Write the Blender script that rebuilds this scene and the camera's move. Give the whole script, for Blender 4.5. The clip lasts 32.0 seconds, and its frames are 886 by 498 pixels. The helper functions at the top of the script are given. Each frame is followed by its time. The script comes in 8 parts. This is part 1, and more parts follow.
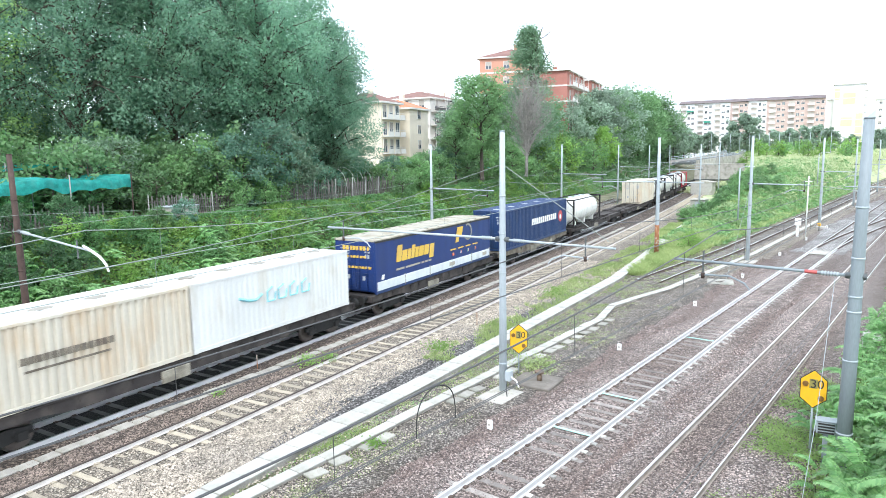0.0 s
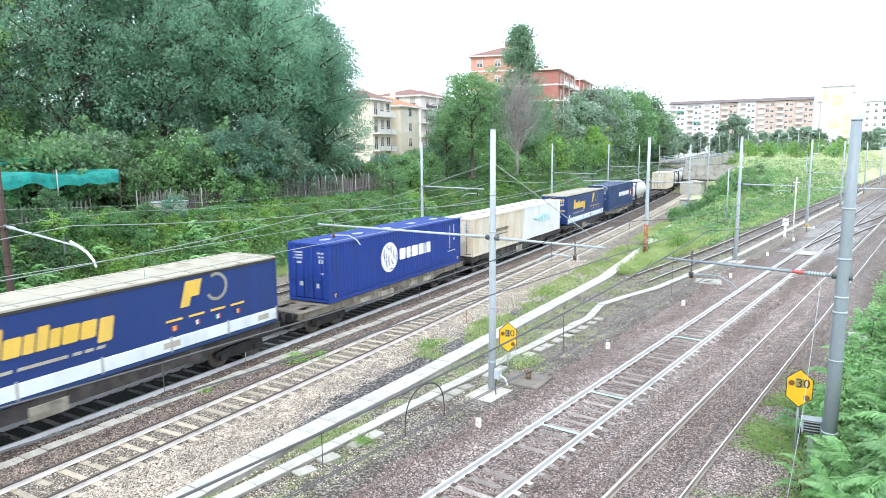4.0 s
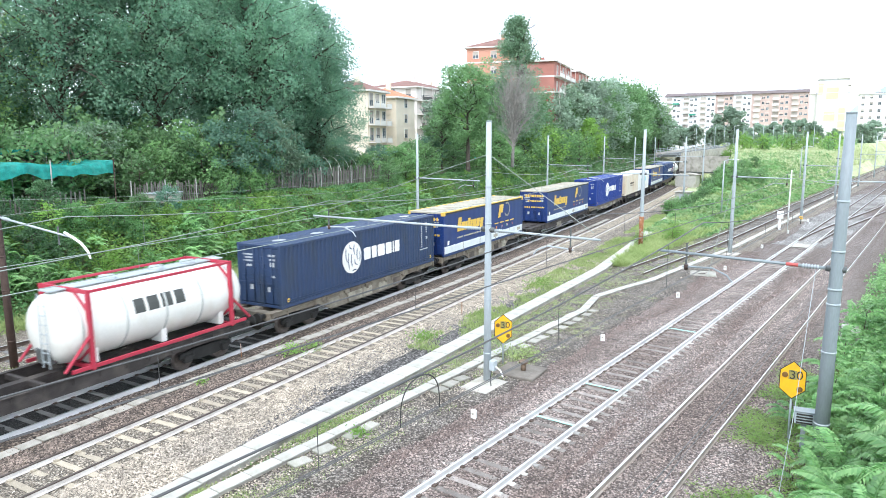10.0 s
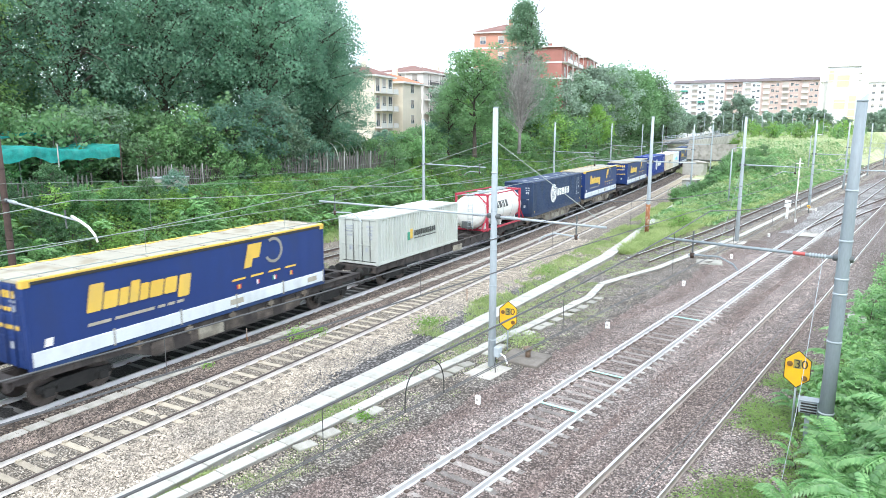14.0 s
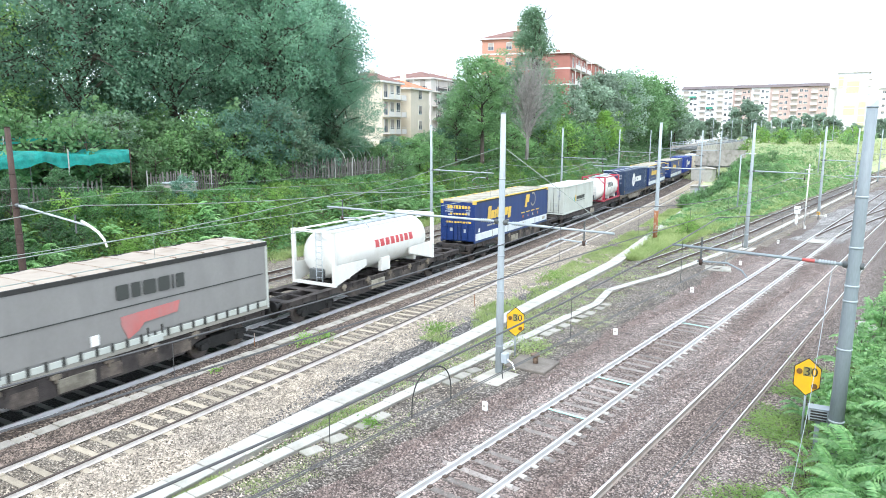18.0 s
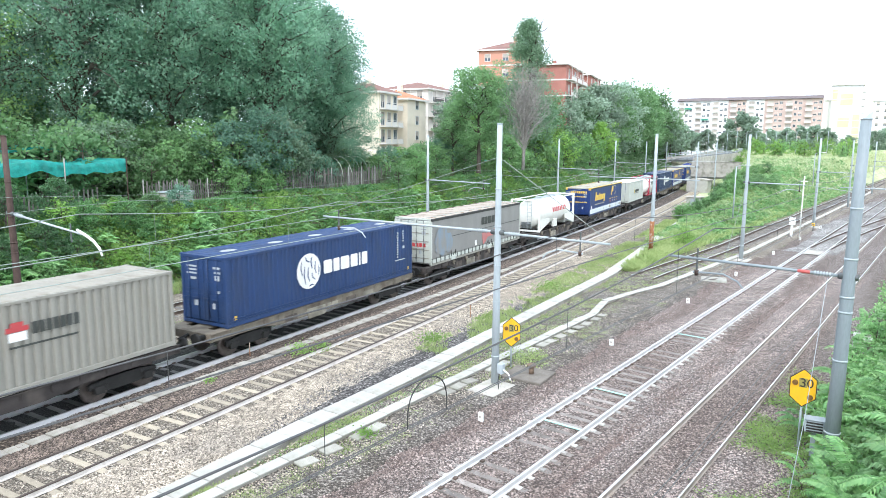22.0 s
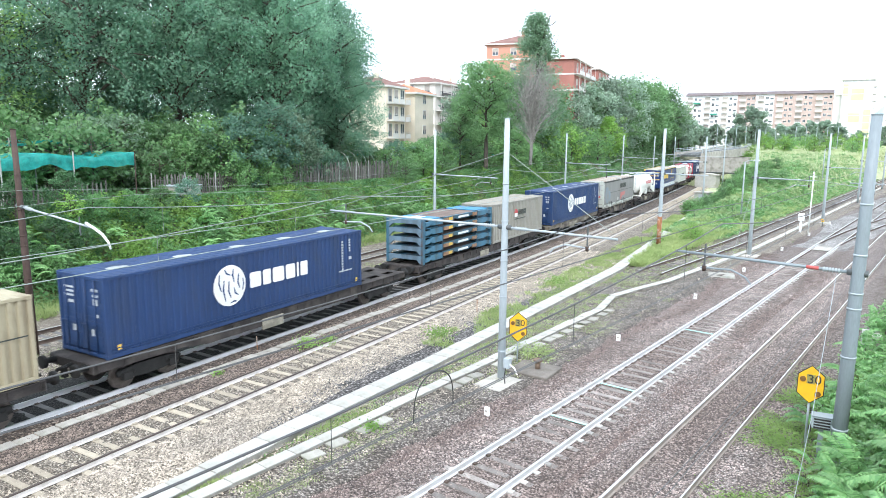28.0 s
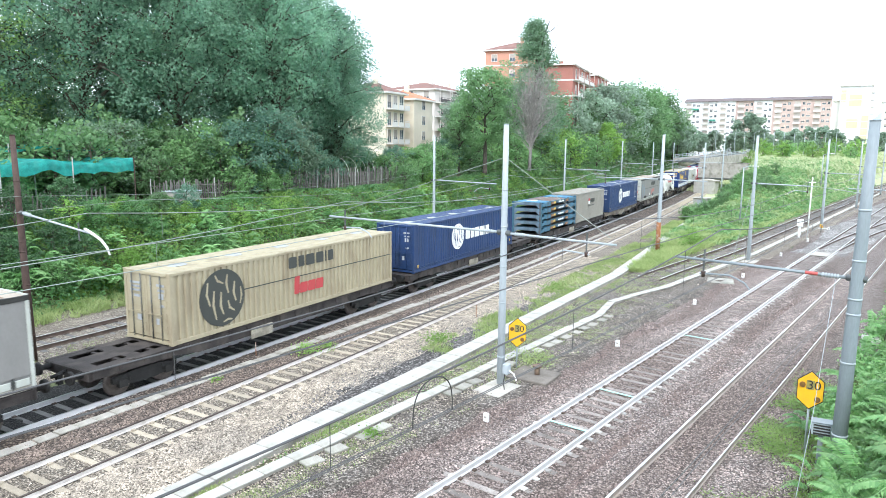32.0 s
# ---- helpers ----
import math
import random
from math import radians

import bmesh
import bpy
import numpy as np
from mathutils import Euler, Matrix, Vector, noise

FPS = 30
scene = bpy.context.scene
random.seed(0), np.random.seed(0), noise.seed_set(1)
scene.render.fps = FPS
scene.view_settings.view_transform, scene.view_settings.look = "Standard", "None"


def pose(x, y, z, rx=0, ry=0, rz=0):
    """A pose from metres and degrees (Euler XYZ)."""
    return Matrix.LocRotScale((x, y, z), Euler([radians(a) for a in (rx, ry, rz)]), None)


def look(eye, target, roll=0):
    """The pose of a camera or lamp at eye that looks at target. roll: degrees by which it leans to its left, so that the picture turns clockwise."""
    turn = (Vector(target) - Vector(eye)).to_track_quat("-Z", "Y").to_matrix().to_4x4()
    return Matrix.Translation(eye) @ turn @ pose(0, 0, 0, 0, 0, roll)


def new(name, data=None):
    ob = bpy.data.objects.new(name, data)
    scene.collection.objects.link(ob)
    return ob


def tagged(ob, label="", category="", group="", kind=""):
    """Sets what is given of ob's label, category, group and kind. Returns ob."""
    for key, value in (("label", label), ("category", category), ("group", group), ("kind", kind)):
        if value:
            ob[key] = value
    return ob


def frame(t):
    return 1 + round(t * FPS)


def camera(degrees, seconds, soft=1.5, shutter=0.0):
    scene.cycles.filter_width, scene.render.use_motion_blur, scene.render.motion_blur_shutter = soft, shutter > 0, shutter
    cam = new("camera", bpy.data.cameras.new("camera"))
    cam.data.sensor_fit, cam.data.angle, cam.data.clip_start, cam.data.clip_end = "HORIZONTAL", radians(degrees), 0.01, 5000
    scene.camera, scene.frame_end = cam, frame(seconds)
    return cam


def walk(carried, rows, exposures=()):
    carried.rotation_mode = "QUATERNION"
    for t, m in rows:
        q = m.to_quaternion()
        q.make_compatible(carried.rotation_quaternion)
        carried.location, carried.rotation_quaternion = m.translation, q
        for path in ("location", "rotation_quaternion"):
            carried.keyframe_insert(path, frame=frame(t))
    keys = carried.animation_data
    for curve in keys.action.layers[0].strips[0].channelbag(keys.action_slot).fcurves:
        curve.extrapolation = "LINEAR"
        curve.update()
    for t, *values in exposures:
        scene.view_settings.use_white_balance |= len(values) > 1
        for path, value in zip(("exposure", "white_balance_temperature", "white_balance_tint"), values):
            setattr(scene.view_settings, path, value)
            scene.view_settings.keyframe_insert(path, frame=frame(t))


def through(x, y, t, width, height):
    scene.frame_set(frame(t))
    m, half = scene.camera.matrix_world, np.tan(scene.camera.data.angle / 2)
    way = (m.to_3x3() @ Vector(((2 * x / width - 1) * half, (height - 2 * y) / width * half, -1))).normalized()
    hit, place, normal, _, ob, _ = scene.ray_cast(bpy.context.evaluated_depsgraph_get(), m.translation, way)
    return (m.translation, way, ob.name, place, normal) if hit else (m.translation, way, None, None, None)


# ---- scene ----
EYE = Vector((0.0, 0.0, 8.47))


def aim(pitch, roll, yaw):
    """Camera pose at the parapet: degrees down, leaning left, and left of the straight tracks."""
    p, y = radians(pitch), radians(yaw)
    way = Vector((-math.sin(y) * math.cos(p), math.cos(y) * math.cos(p), -math.sin(p)))
    return look(EYE, EYE + 20 * way, roll)


cam = camera(66.577, 32.0, soft=0.75, shutter=0.4)
PATH = [
    (0, 8.238, -0.940, 37.990),
    (0.5, 8.229, -0.816, 37.914),
    (1, 8.280, -0.572, 37.831),
    (1.5, 8.340, -0.444, 37.680),
    (2, 8.374, -0.612, 37.532),
    (2.5, 8.373, -0.553, 37.374),
    (3, 8.414, -0.447, 37.255),
    (3.5, 8.419, -0.450, 37.177),
    (5.5, 8.437, -0.304, 37.008),
    (6, 8.510, -0.316, 36.974),
    (6.5, 8.581, -0.311, 36.925),
    (7, 8.705, -0.187, 36.890),
    (7.5, 8.791, -0.176, 36.895),
    (8, 8.851, -0.188, 36.871),
    (8.5, 8.931, -0.287, 36.802),
    (9, 9.012, -0.263, 36.782),
    (9.5, 9.079, -0.278, 36.777),
    (10, 9.118, -0.253, 36.758),
    (10.5, 9.097, -0.331, 36.742),
    (11, 9.178, -0.154, 36.781),
    (11.5, 9.306, -0.051, 36.864),
    (12, 9.549, -0.145, 36.959),
    (12.5, 9.805, -0.100, 37.021),
    (13, 10.064, 0.073, 37.093),
    (13.5, 10.226, 0.206, 37.150),
    (14, 10.275, 0.108, 37.239),
    (14.5, 10.233, 0.043, 37.358),
    (16.5, 10.444, -0.033, 37.792),
    (17, 10.252, 0.151, 37.819),
    (17.5, 10.047, 0.293, 37.851),
    (18, 9.793, 0.149, 37.880),
    (18.5, 9.557, -0.001, 37.879),
    (19, 9.367, 0.064, 37.848),
    (19.5, 9.188, 0.222, 37.826),
    (20, 9.070, 0.254, 37.750),
    (20.5, 9.011, 0.255, 37.678),
    (21, 8.949, 0.270, 37.627),
    (21.5, 8.943, 0.383, 37.594),
    (22, 8.936, 0.386, 37.562),
    (22.5, 8.961, 0.418, 37.543),
    (23, 8.969, 0.793, 37.547),
    (23.5, 8.984, 0.740, 37.597),
    (24, 9.017, 0.962, 37.698),
    (24.5, 9.077, 0.835, 37.857),
    (25, 9.199, 0.716, 37.953),
    (25.5, 9.268, 0.676, 38.020),
    (27.5, 9.464, 0.616, 38.157),
    (28, 9.407, 0.519, 38.149),
    (28.5, 9.352, 0.627, 38.139),
    (29, 9.336, 0.610, 38.151),
    (29.5, 9.289, 0.605, 38.181),
    (30, 9.207, 0.438, 38.161),
    (30.5, 9.061, 0.469, 38.122),
    (31, 9.050, 0.526, 38.155),
    (31.5, 8.931, 0.564, 38.139),
    (32, 8.922, 0.515, 38.080),
]
walk(cam, [(t, aim(p, r, y)) for t, p, r, y in PATH])

# ---- sky and sun: bright overcast ----
world = bpy.data.worlds.new("overcast")
scene.world = world
world.use_nodes = True
wn, wl = world.node_tree.nodes, world.node_tree.links
sky = wn.new("ShaderNodeTexSky")
sky.sky_type, sky.sun_disc = "NISHITA", False
sky.sun_elevation, sky.sun_rotation = radians(55), radians(150)
sky.dust_density, sky.air_density = 6.0, 1.0
cloud = wn.new("ShaderNodeMixRGB")
cloud.inputs["Fac"].default_value = 0.93
cloud.inputs["Color2"].default_value = (9.0, 10.3, 11.9, 1)
wl.new(sky.outputs[0], cloud.inputs["Color1"])
wl.new(cloud.outputs[0], wn["Background"].inputs["Color"])
wn["Background"].inputs["Strength"].default_value = 0.125
sun = new("sun", bpy.data.lights.new("sun", "SUN"))
sun.data.energy, sun.data.angle, sun.data.color = 1.3, radians(18), (1.0, 0.99, 0.97)
sun.matrix_world = look((30, -40, 70), (0, 20, 0))
scene.view_settings.exposure = 0.82

# ---- materials ----


def mat(name, base, rough=0.7, metal=0.0, vary=0.25, scale=6.0, fine=60.0, bump=0.1, dirt=None, dirt_amount=0.3, dirt_scale=0.8, dirt_from=0.5, each=0.0, island=0.0, stretch=(1, 1, 1)):
    """A worn surface: two sizes of mottling, stains with a shape of their own, fine relief."""
    m = bpy.data.materials.new(name)
    m.use_nodes = True
    n, l = m.node_tree.nodes, m.node_tree.links
    b = n["Principled BSDF"]
    b.inputs["Roughness"].default_value, b.inputs["Metallic"].default_value = rough, metal
    co = n.new("ShaderNodeTexCoord")
    mp = n.new("ShaderNodeMapping")
    mp.inputs["Scale"].default_value = stretch
    l.new(co.outputs["Object"], mp.inputs["Vector"])

    def noise_tex(s, d=4):
        t = n.new("ShaderNodeTexNoise")
        t.inputs["Scale"].default_value, t.inputs["Detail"].default_value = s, d
        l.new(mp.outputs[0], t.inputs["Vector"])
        return t.outputs["Fac"]

    def mix(kind, fac, a, c):
        x = n.new("ShaderNodeMixRGB")
        x.blend_type = kind
        for key, v in (("Fac", fac), ("Color1", a), ("Color2", c)):
            if isinstance(v, (int, float)):
                x.inputs[key].default_value = v if key == "Fac" else (v, v, v, 1)
            elif isinstance(v, tuple):
                x.inputs[key].default_value = (*v, 1)
            else:
                l.new(v, x.inputs[key])
        return x.outputs[0]

    def ramp(v, lo, hi, a, c):
        r = n.new("ShaderNodeMapRange")
        r.inputs[1].default_value, r.inputs[2].default_value, r.inputs[3].default_value, r.inputs[4].default_value = lo, hi, a, c
        l.new(v, r.inputs[0])
        return r.outputs[0]

    big, small = noise_tex(scale), noise_tex(fine, 6)
    col = mix("MULTIPLY", 1.0, base, ramp(big, 0.3, 0.7, 1 - vary, 1 + vary))
    col = mix("MULTIPLY", 1.0, col, ramp(small, 0.3, 0.7, 1 - vary * 0.7, 1 + vary * 0.7))
    if dirt:
        col = mix("MIX", ramp(noise_tex(dirt_scale, 8), dirt_from, dirt_from + 0.18, 0.0, dirt_amount), col, dirt)
    if each:
        oi = n.new("ShaderNodeObjectInfo")
        col = mix("MULTIPLY", 1.0, col, ramp(oi.outputs["Random"], 0, 1, 1 - each, 1 + each))
    if island:
        ge = n.new("ShaderNodeNewGeometry")
        col = mix("MULTIPLY", 1.0, col, ramp(ge.outputs["Random Per Island"], 0, 1, 1 - island, 1 + island))
    l.new(col, b.inputs["Base Color"])
    if bump:
        bp = n.new("ShaderNodeBump")
        bp.inputs["Strength"].default_value, bp.inputs["Distance"].default_value = bump, 0.02
        l.new(small, bp.inputs["Height"])
        l.new(bp.outputs[0], b.inputs["Normal"])
    return m


def gravel(name, base, light, scale=22.0, patch=None, patch_scale=0.3, streak=1.0):
    """Crushed stone: cells with their own tone, dark joints, real relief."""
    m = mat(name, base, rough=0.95, bump=0)
    n, l = m.node_tree.nodes, m.node_tree.links
    b = n["Principled BSDF"]
    co = n.new("ShaderNodeTexCoord")
    v = n.new("ShaderNodeTexVoronoi")
    v.inputs["Scale"].default_value = scale
    l.new(co.outputs["Object"], v.inputs["Vector"])
    sep = n.new("ShaderNodeSeparateColor")
    l.new(v.outputs["Color"], sep.inputs[0])
    tone = n.new("ShaderNodeValToRGB")
    e = tone.color_ramp.elements
    e[0].position, e[0].color = 0.0, (*[c * 0.45 for c in base], 1)
    e[1].position, e[1].color = 1.0, (*light, 1)
    mid = tone.color_ramp.elements.new(0.55)
    mid.color = (*base, 1)
    l.new(sep.outputs[0], tone.inputs[0])
    joint = n.new("ShaderNodeMapRange")
    joint.inputs[1].default_value, joint.inputs[2].default_value, joint.inputs[3].default_value, joint.inputs[4].default_value = 0.3, 0.72, 1.0, 0.3
    l.new(v.outputs["Distance"], joint.inputs[0])
    mul = n.new("ShaderNodeMixRGB")
    mul.blend_type, mul.inputs["Fac"].default_value = "MULTIPLY", 1.0
    l.new(tone.outputs[0], mul.inputs["Color1"])
    l.new(joint.outputs[0], mul.inputs["Color2"])
    col = mul.outputs[0]
    big = n.new("ShaderNodeTexNoise")
    big.inputs["Scale"].default_value, big.inputs["Detail"].default_value = patch_scale, 6
    mp = n.new("ShaderNodeMapping")
    mp.inputs["Scale"].default_value = (1.0, streak, 1.0)
    l.new(co.outputs["Object"], mp.inputs["Vector"])
    l.new(mp.outputs[0], big.inputs["Vector"])
    r = n.new("ShaderNodeMapRange")
    r.inputs[1].default_value, r.inputs[2].default_value, r.inputs[3].default_value, r.inputs[4].default_value = 0.42, 0.62, 0.0, 0.75
    l.new(big.outputs["Fac"], r.inputs[0])
    pm = n.new("ShaderNodeMixRGB")
    pm.blend_type = "MULTIPLY"
    pm.inputs["Color2"].default_value = (*(patch or (0.7, 0.66, 0.62)), 1)
    l.new(r.outputs[0], pm.inputs["Fac"])
    l.new(col, pm.inputs["Color1"])
    l.new(pm.outputs[0], b.inputs["Base Color"])
    bp = n.new("ShaderNodeBump")
    bp.inputs["Strength"].default_value, bp.inputs["Distance"].default_value, bp.invert = 1.0, 0.04, True
    l.new(v.outputs["Distance"], bp.inputs["Height"])
    l.new(bp.outputs[0], b.inputs["Normal"])
    return m


def leafy(name, a, c, through=0.35, rough=0.55):
    """Leaves: tone from leaf to leaf and from clump to clump, light passing through."""
    m = bpy.data.materials.new(name)
    m.use_nodes = True
    n, l = m.node_tree.nodes, m.node_tree.links
    b, out = n["Principled BSDF"], n["Material Output"]
    ge = n.new("ShaderNodeNewGeometry")
    co = n.new("ShaderNodeTexCoord")
    t = n.new("ShaderNodeTexNoise")
    t.inputs["Scale"].default_value, t.inputs["Detail"].default_value = 0.45, 3
    l.new(co.outputs["Object"], t.inputs["Vector"])
    add = n.new("ShaderNodeMath")
    add.operation = "MULTIPLY_ADD"
    add.inputs[1].default_value = 0.5
    l.new(ge.outputs["Random Per Island"], add.inputs[0])
    half = n.new("ShaderNodeMapRange")
    half.inputs[1].default_value, half.inputs[2].default_value, half.inputs[3].default_value, half.inputs[4].default_value = 0.35, 0.65, 0.0, 0.5
    l.new(t.outputs["Fac"], half.inputs[0])
    l.new(half.outputs[0], add.inputs[2])
    mx = n.new("ShaderNodeMixRGB")
    mx.inputs["Color1"].default_value, mx.inputs["Color2"].default_value = (*a, 1), (*c, 1)
    l.new(add.outputs[0], mx.inputs["Fac"])
    oi = n.new("ShaderNodeObjectInfo")
    om = n.new("ShaderNodeMapRange")
    om.inputs[3].default_value, om.inputs[4].default_value = 0.78, 1.2
    l.new(oi.outputs["Random"], om.inputs[0])
    mul = n.new("ShaderNodeMixRGB")
    mul.blend_type, mul.inputs["Fac"].default_value = "MULTIPLY", 1.0
    l.new(mx.outputs[0], mul.inputs["Color1"])
    l.new(om.outputs[0], mul.inputs["Color2"])
    l.new(mul.outputs[0], b.inputs["Base Color"])
    b.inputs["Roughness"].default_value = rough
    tr = n.new("ShaderNodeBsdfTranslucent")
    l.new(mul.outputs[0], tr.inputs["Color"])
    ms = n.new("ShaderNodeMixShader")
    ms.inputs["Fac"].default_value = through
    l.new(b.outputs[0], ms.inputs[1])
    l.new(tr.outputs[0], ms.inputs[2])
    l.new(ms.outputs[0], out.inputs["Surface"])
    return m


M_BALLAST_RED = gravel("ballast_brown", (0.26, 0.21, 0.19), (0.57, 0.5, 0.465), 20, (0.62, 0.55, 0.51), 0.55, 0.12)
M_BALLAST_GREY = gravel("ballast_grey", (0.32, 0.272, 0.218), (0.6, 0.535, 0.45), 19, (0.78, 0.76, 0.74), 0.3)
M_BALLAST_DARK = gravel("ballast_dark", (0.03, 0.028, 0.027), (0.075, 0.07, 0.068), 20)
M_BALLAST_BROWN = gravel("ballast_earthy", (0.15, 0.115, 0.097), (0.42, 0.345, 0.295), 15, (0.6, 0.57, 0.5), 0.5)
M_BALLAST_MIXED = gravel("ballast_mixed", (0.2, 0.172, 0.15), (0.52, 0.47, 0.42), 19, (0.6, 0.56, 0.5), 0.6)
M_SOIL = mat("soil", (0.15, 0.14, 0.09), 0.95, vary=0.45, scale=0.5, fine=18, bump=0.6, dirt=(0.07, 0.11, 0.03), dirt_amount=0.8)
# meadow colour is lightened to carry the washed-out haze
M_MEADOW = mat("meadow_ground", (0.4, 0.45, 0.25), 0.95, vary=0.4, scale=0.3, fine=8, bump=0.6, dirt=(0.26, 0.25, 0.1), dirt_amount=0.7, dirt_scale=0.15)
M_RAIL_TOP = mat("rail_head_steel", (0.62, 0.62, 0.63), 0.28, 0.85, vary=0.12, scale=2, fine=30, bump=0.02)
M_RAIL_SIDE = mat("rail_rust", (0.11, 0.08, 0.065), 0.85, 0.1, vary=0.35, scale=3, fine=40, bump=0.2)
M_RAIL_PALE = mat("rail_lime_coated", (0.57, 0.565, 0.57), 0.8, vary=0.1, scale=1.5, fine=25, bump=0.1, dirt=(0.5, 0.46, 0.42), dirt_amount=0.4, dirt_scale=3)
M_RAIL_TAN = mat("rail_dusty_tan", (0.6, 0.565, 0.54), 0.85, vary=0.15, scale=1.5, fine=25, bump=0.15, dirt=(0.3, 0.25, 0.21), dirt_amount=0.5, dirt_scale=3)
M_RAIL_HEAD_DULL = mat("rail_head_dull", (0.1, 0.08, 0.07), 0.55, 0.4, vary=0.2, scale=2, fine=30, bump=0.05)
M_SLEEPER = mat("concrete_sleeper", (0.42, 0.365, 0.285), 0.9, vary=0.2, scale=3, fine=40, bump=0.25, each=0.18, dirt=(0.22, 0.19, 0.15), dirt_amount=0.5, dirt_scale=3)
M_SLEEPER_END = mat("worn_sleeper_end", (0.46, 0.445, 0.42), 0.92, vary=0.25, scale=3, fine=30, bump=0.3, island=0.3, dirt=(0.22, 0.18, 0.16), dirt_amount=0.7, dirt_scale=1.3)
M_SLEEPER_BROWN = mat("stained_sleeper", (0.27, 0.245, 0.225), 0.92, vary=0.3, scale=3, fine=40, bump=0.3, each=0.35, dirt=(0.12, 0.1, 0.09), dirt_amount=0.6, dirt_scale=2)
M_RAIL_MID = mat("rail_dusty", (0.33, 0.29, 0.26), 0.85, vary=0.2, scale=1.5, fine=25, bump=0.15, dirt=(0.2, 0.14, 0.1), dirt_amount=0.5, dirt_scale=3)
M_SLEEPER_DARK = mat("dark_sleeper", (0.15, 0.145, 0.14), 0.9, vary=0.25, scale=3, fine=40, bump=0.25, each=0.25)
M_CONCRETE = mat("pale_concrete", (0.47, 0.46, 0.43), 0.9, vary=0.16, scale=1.2, fine=35, bump=0.2, each=0.1, dirt=(0.3, 0.29, 0.24), dirt_amount=0.75, dirt_scale=1.1)
M_CONCRETE_OLD = mat("weathered_concrete", (0.42, 0.395, 0.355), 0.92, vary=0.2, scale=1.0, fine=25, bump=0.3, each=0.12, dirt=(0.17, 0.17, 0.13), dirt_amount=0.6, dirt_scale=1.2)
M_GALV_THICK = mat("dark_grey_mast", (0.24, 0.28, 0.3), 0.5, 0.0, vary=0.1, scale=2, fine=30, bump=0.04, dirt=(0.17, 0.2, 0.21), dirt_amount=0.4, stretch=(1, 1, 0.2))
M_GALV = mat("grey_painted_mast", (0.4, 0.45, 0.48), 0.5, 0.0, vary=0.1, scale=2, fine=30, bump=0.04, dirt=(0.33, 0.36, 0.37), dirt_amount=0.4, stretch=(1, 1, 0.2))
M_GALV_DARK = mat("dark_fitting", (0.14, 0.15, 0.15), 0.5, 0.5, vary=0.2)
M_BROWN_MAST = mat("brown_mast", (0.085, 0.055, 0.045), 0.75, 0.2, vary=0.25, scale=3, fine=30, bump=0.1)
M_RUST = mat("rust_orange", (0.33, 0.14, 0.06), 0.85, 0.1, vary=0.35, scale=5, fine=40, bump=0.2, dirt=(0.5, 0.5, 0.48), dirt_amount=0.8, dirt_scale=5)
M_RUST_DULL = mat("dull_rust", (0.2, 0.14, 0.1), 0.85, 0.1, vary=0.35, scale=5, fine=40, bump=0.2)
M_WIRE = mat("wire", (0.1, 0.1, 0.1), 0.5, 0.4, vary=0.1, bump=0)
M_WIRE_PALE = mat("bronze_wire", (0.29, 0.33, 0.3), 0.5, 0.4, vary=0.1, bump=0)
M_RED = mat("red_band", (0.5, 0.1, 0.09), 0.5, vary=0.1)
M_WHITE = mat("white_paint", (0.78, 0.78, 0.76), 0.6, vary=0.06, dirt=(0.5, 0.48, 0.42), dirt_amount=0.4, dirt_scale=5)
M_YELLOW = mat("sign_yellow", (0.86, 0.47, 0.02), 0.45, vary=0.05, bump=0.02, dirt=(0.7, 0.36, 0.05), dirt_amount=0.4, dirt_scale=4)
M_BLACK = mat("black_paint", (0.03, 0.03, 0.028), 0.55, vary=0.2)
M_TEAL = mat("teal_spray", (0.4, 0.68, 0.61), 0.7, vary=0.2, scale=8)
M_IVY = leafy("bank_leaves", (0.075, 0.2, 0.075), (0.225, 0.42, 0.17), 0.5, 0.45)
M_LEAF_BIG = leafy("poplar_leaves", (0.12, 0.275, 0.185), (0.31, 0.51, 0.345), 0.58, 0.38)
M_LEAF_COOL = leafy("poplar_leaves_cool", (0.095, 0.225, 0.165), (0.26, 0.44, 0.31), 0.55, 0.38)
# lighter yellow-green puts sunlight on the crowns into the leaf colour
M_LEAF_SUNNY = leafy("sunlit_tint_leaves", (0.19, 0.37, 0.11), (0.42, 0.6, 0.26), 0.6, 0.4)
M_LEAF_MID = leafy("shrub_leaves", (0.115, 0.265, 0.1), (0.3, 0.5, 0.205), 0.48, 0.44)
M_LEAF_DARK = leafy("dark_leaves", (0.098, 0.215, 0.09), (0.265, 0.44, 0.205), 0.5, 0.42)
M_LEAF_LIGHT = leafy("light_leaves", (0.17, 0.36, 0.07), (0.38, 0.58, 0.17), 0.5)
M_WEED = leafy("weed_leaves", (0.16, 0.31, 0.065), (0.43, 0.6, 0.2), 0.45)
M_FROND = leafy("frond_leaves", (0.125, 0.32, 0.11), (0.43, 0.67, 0.3), 0.42, 0.34)
M_GRASS = leafy("grass_blades", (0.22, 0.33, 0.1), (0.5, 0.57, 0.27), 0.42)
# blades paled and greyed: haze over the field is in the colour
M_GRASS_HAZED = leafy("meadow_blades", (0.42, 0.5, 0.25), (0.72, 0.76, 0.5), 0.3)
# grey-green of the distant trees, lightened in colour for haze
M_LEAF_GREY = leafy("hazed_grey_leaves", (0.19, 0.29, 0.2), (0.42, 0.54, 0.42), 0.45, 0.5)
M_LEAF_GREY_DARK = leafy("grey_green_leaves", (0.11, 0.2, 0.115), (0.29, 0.41, 0.28), 0.42, 0.45)
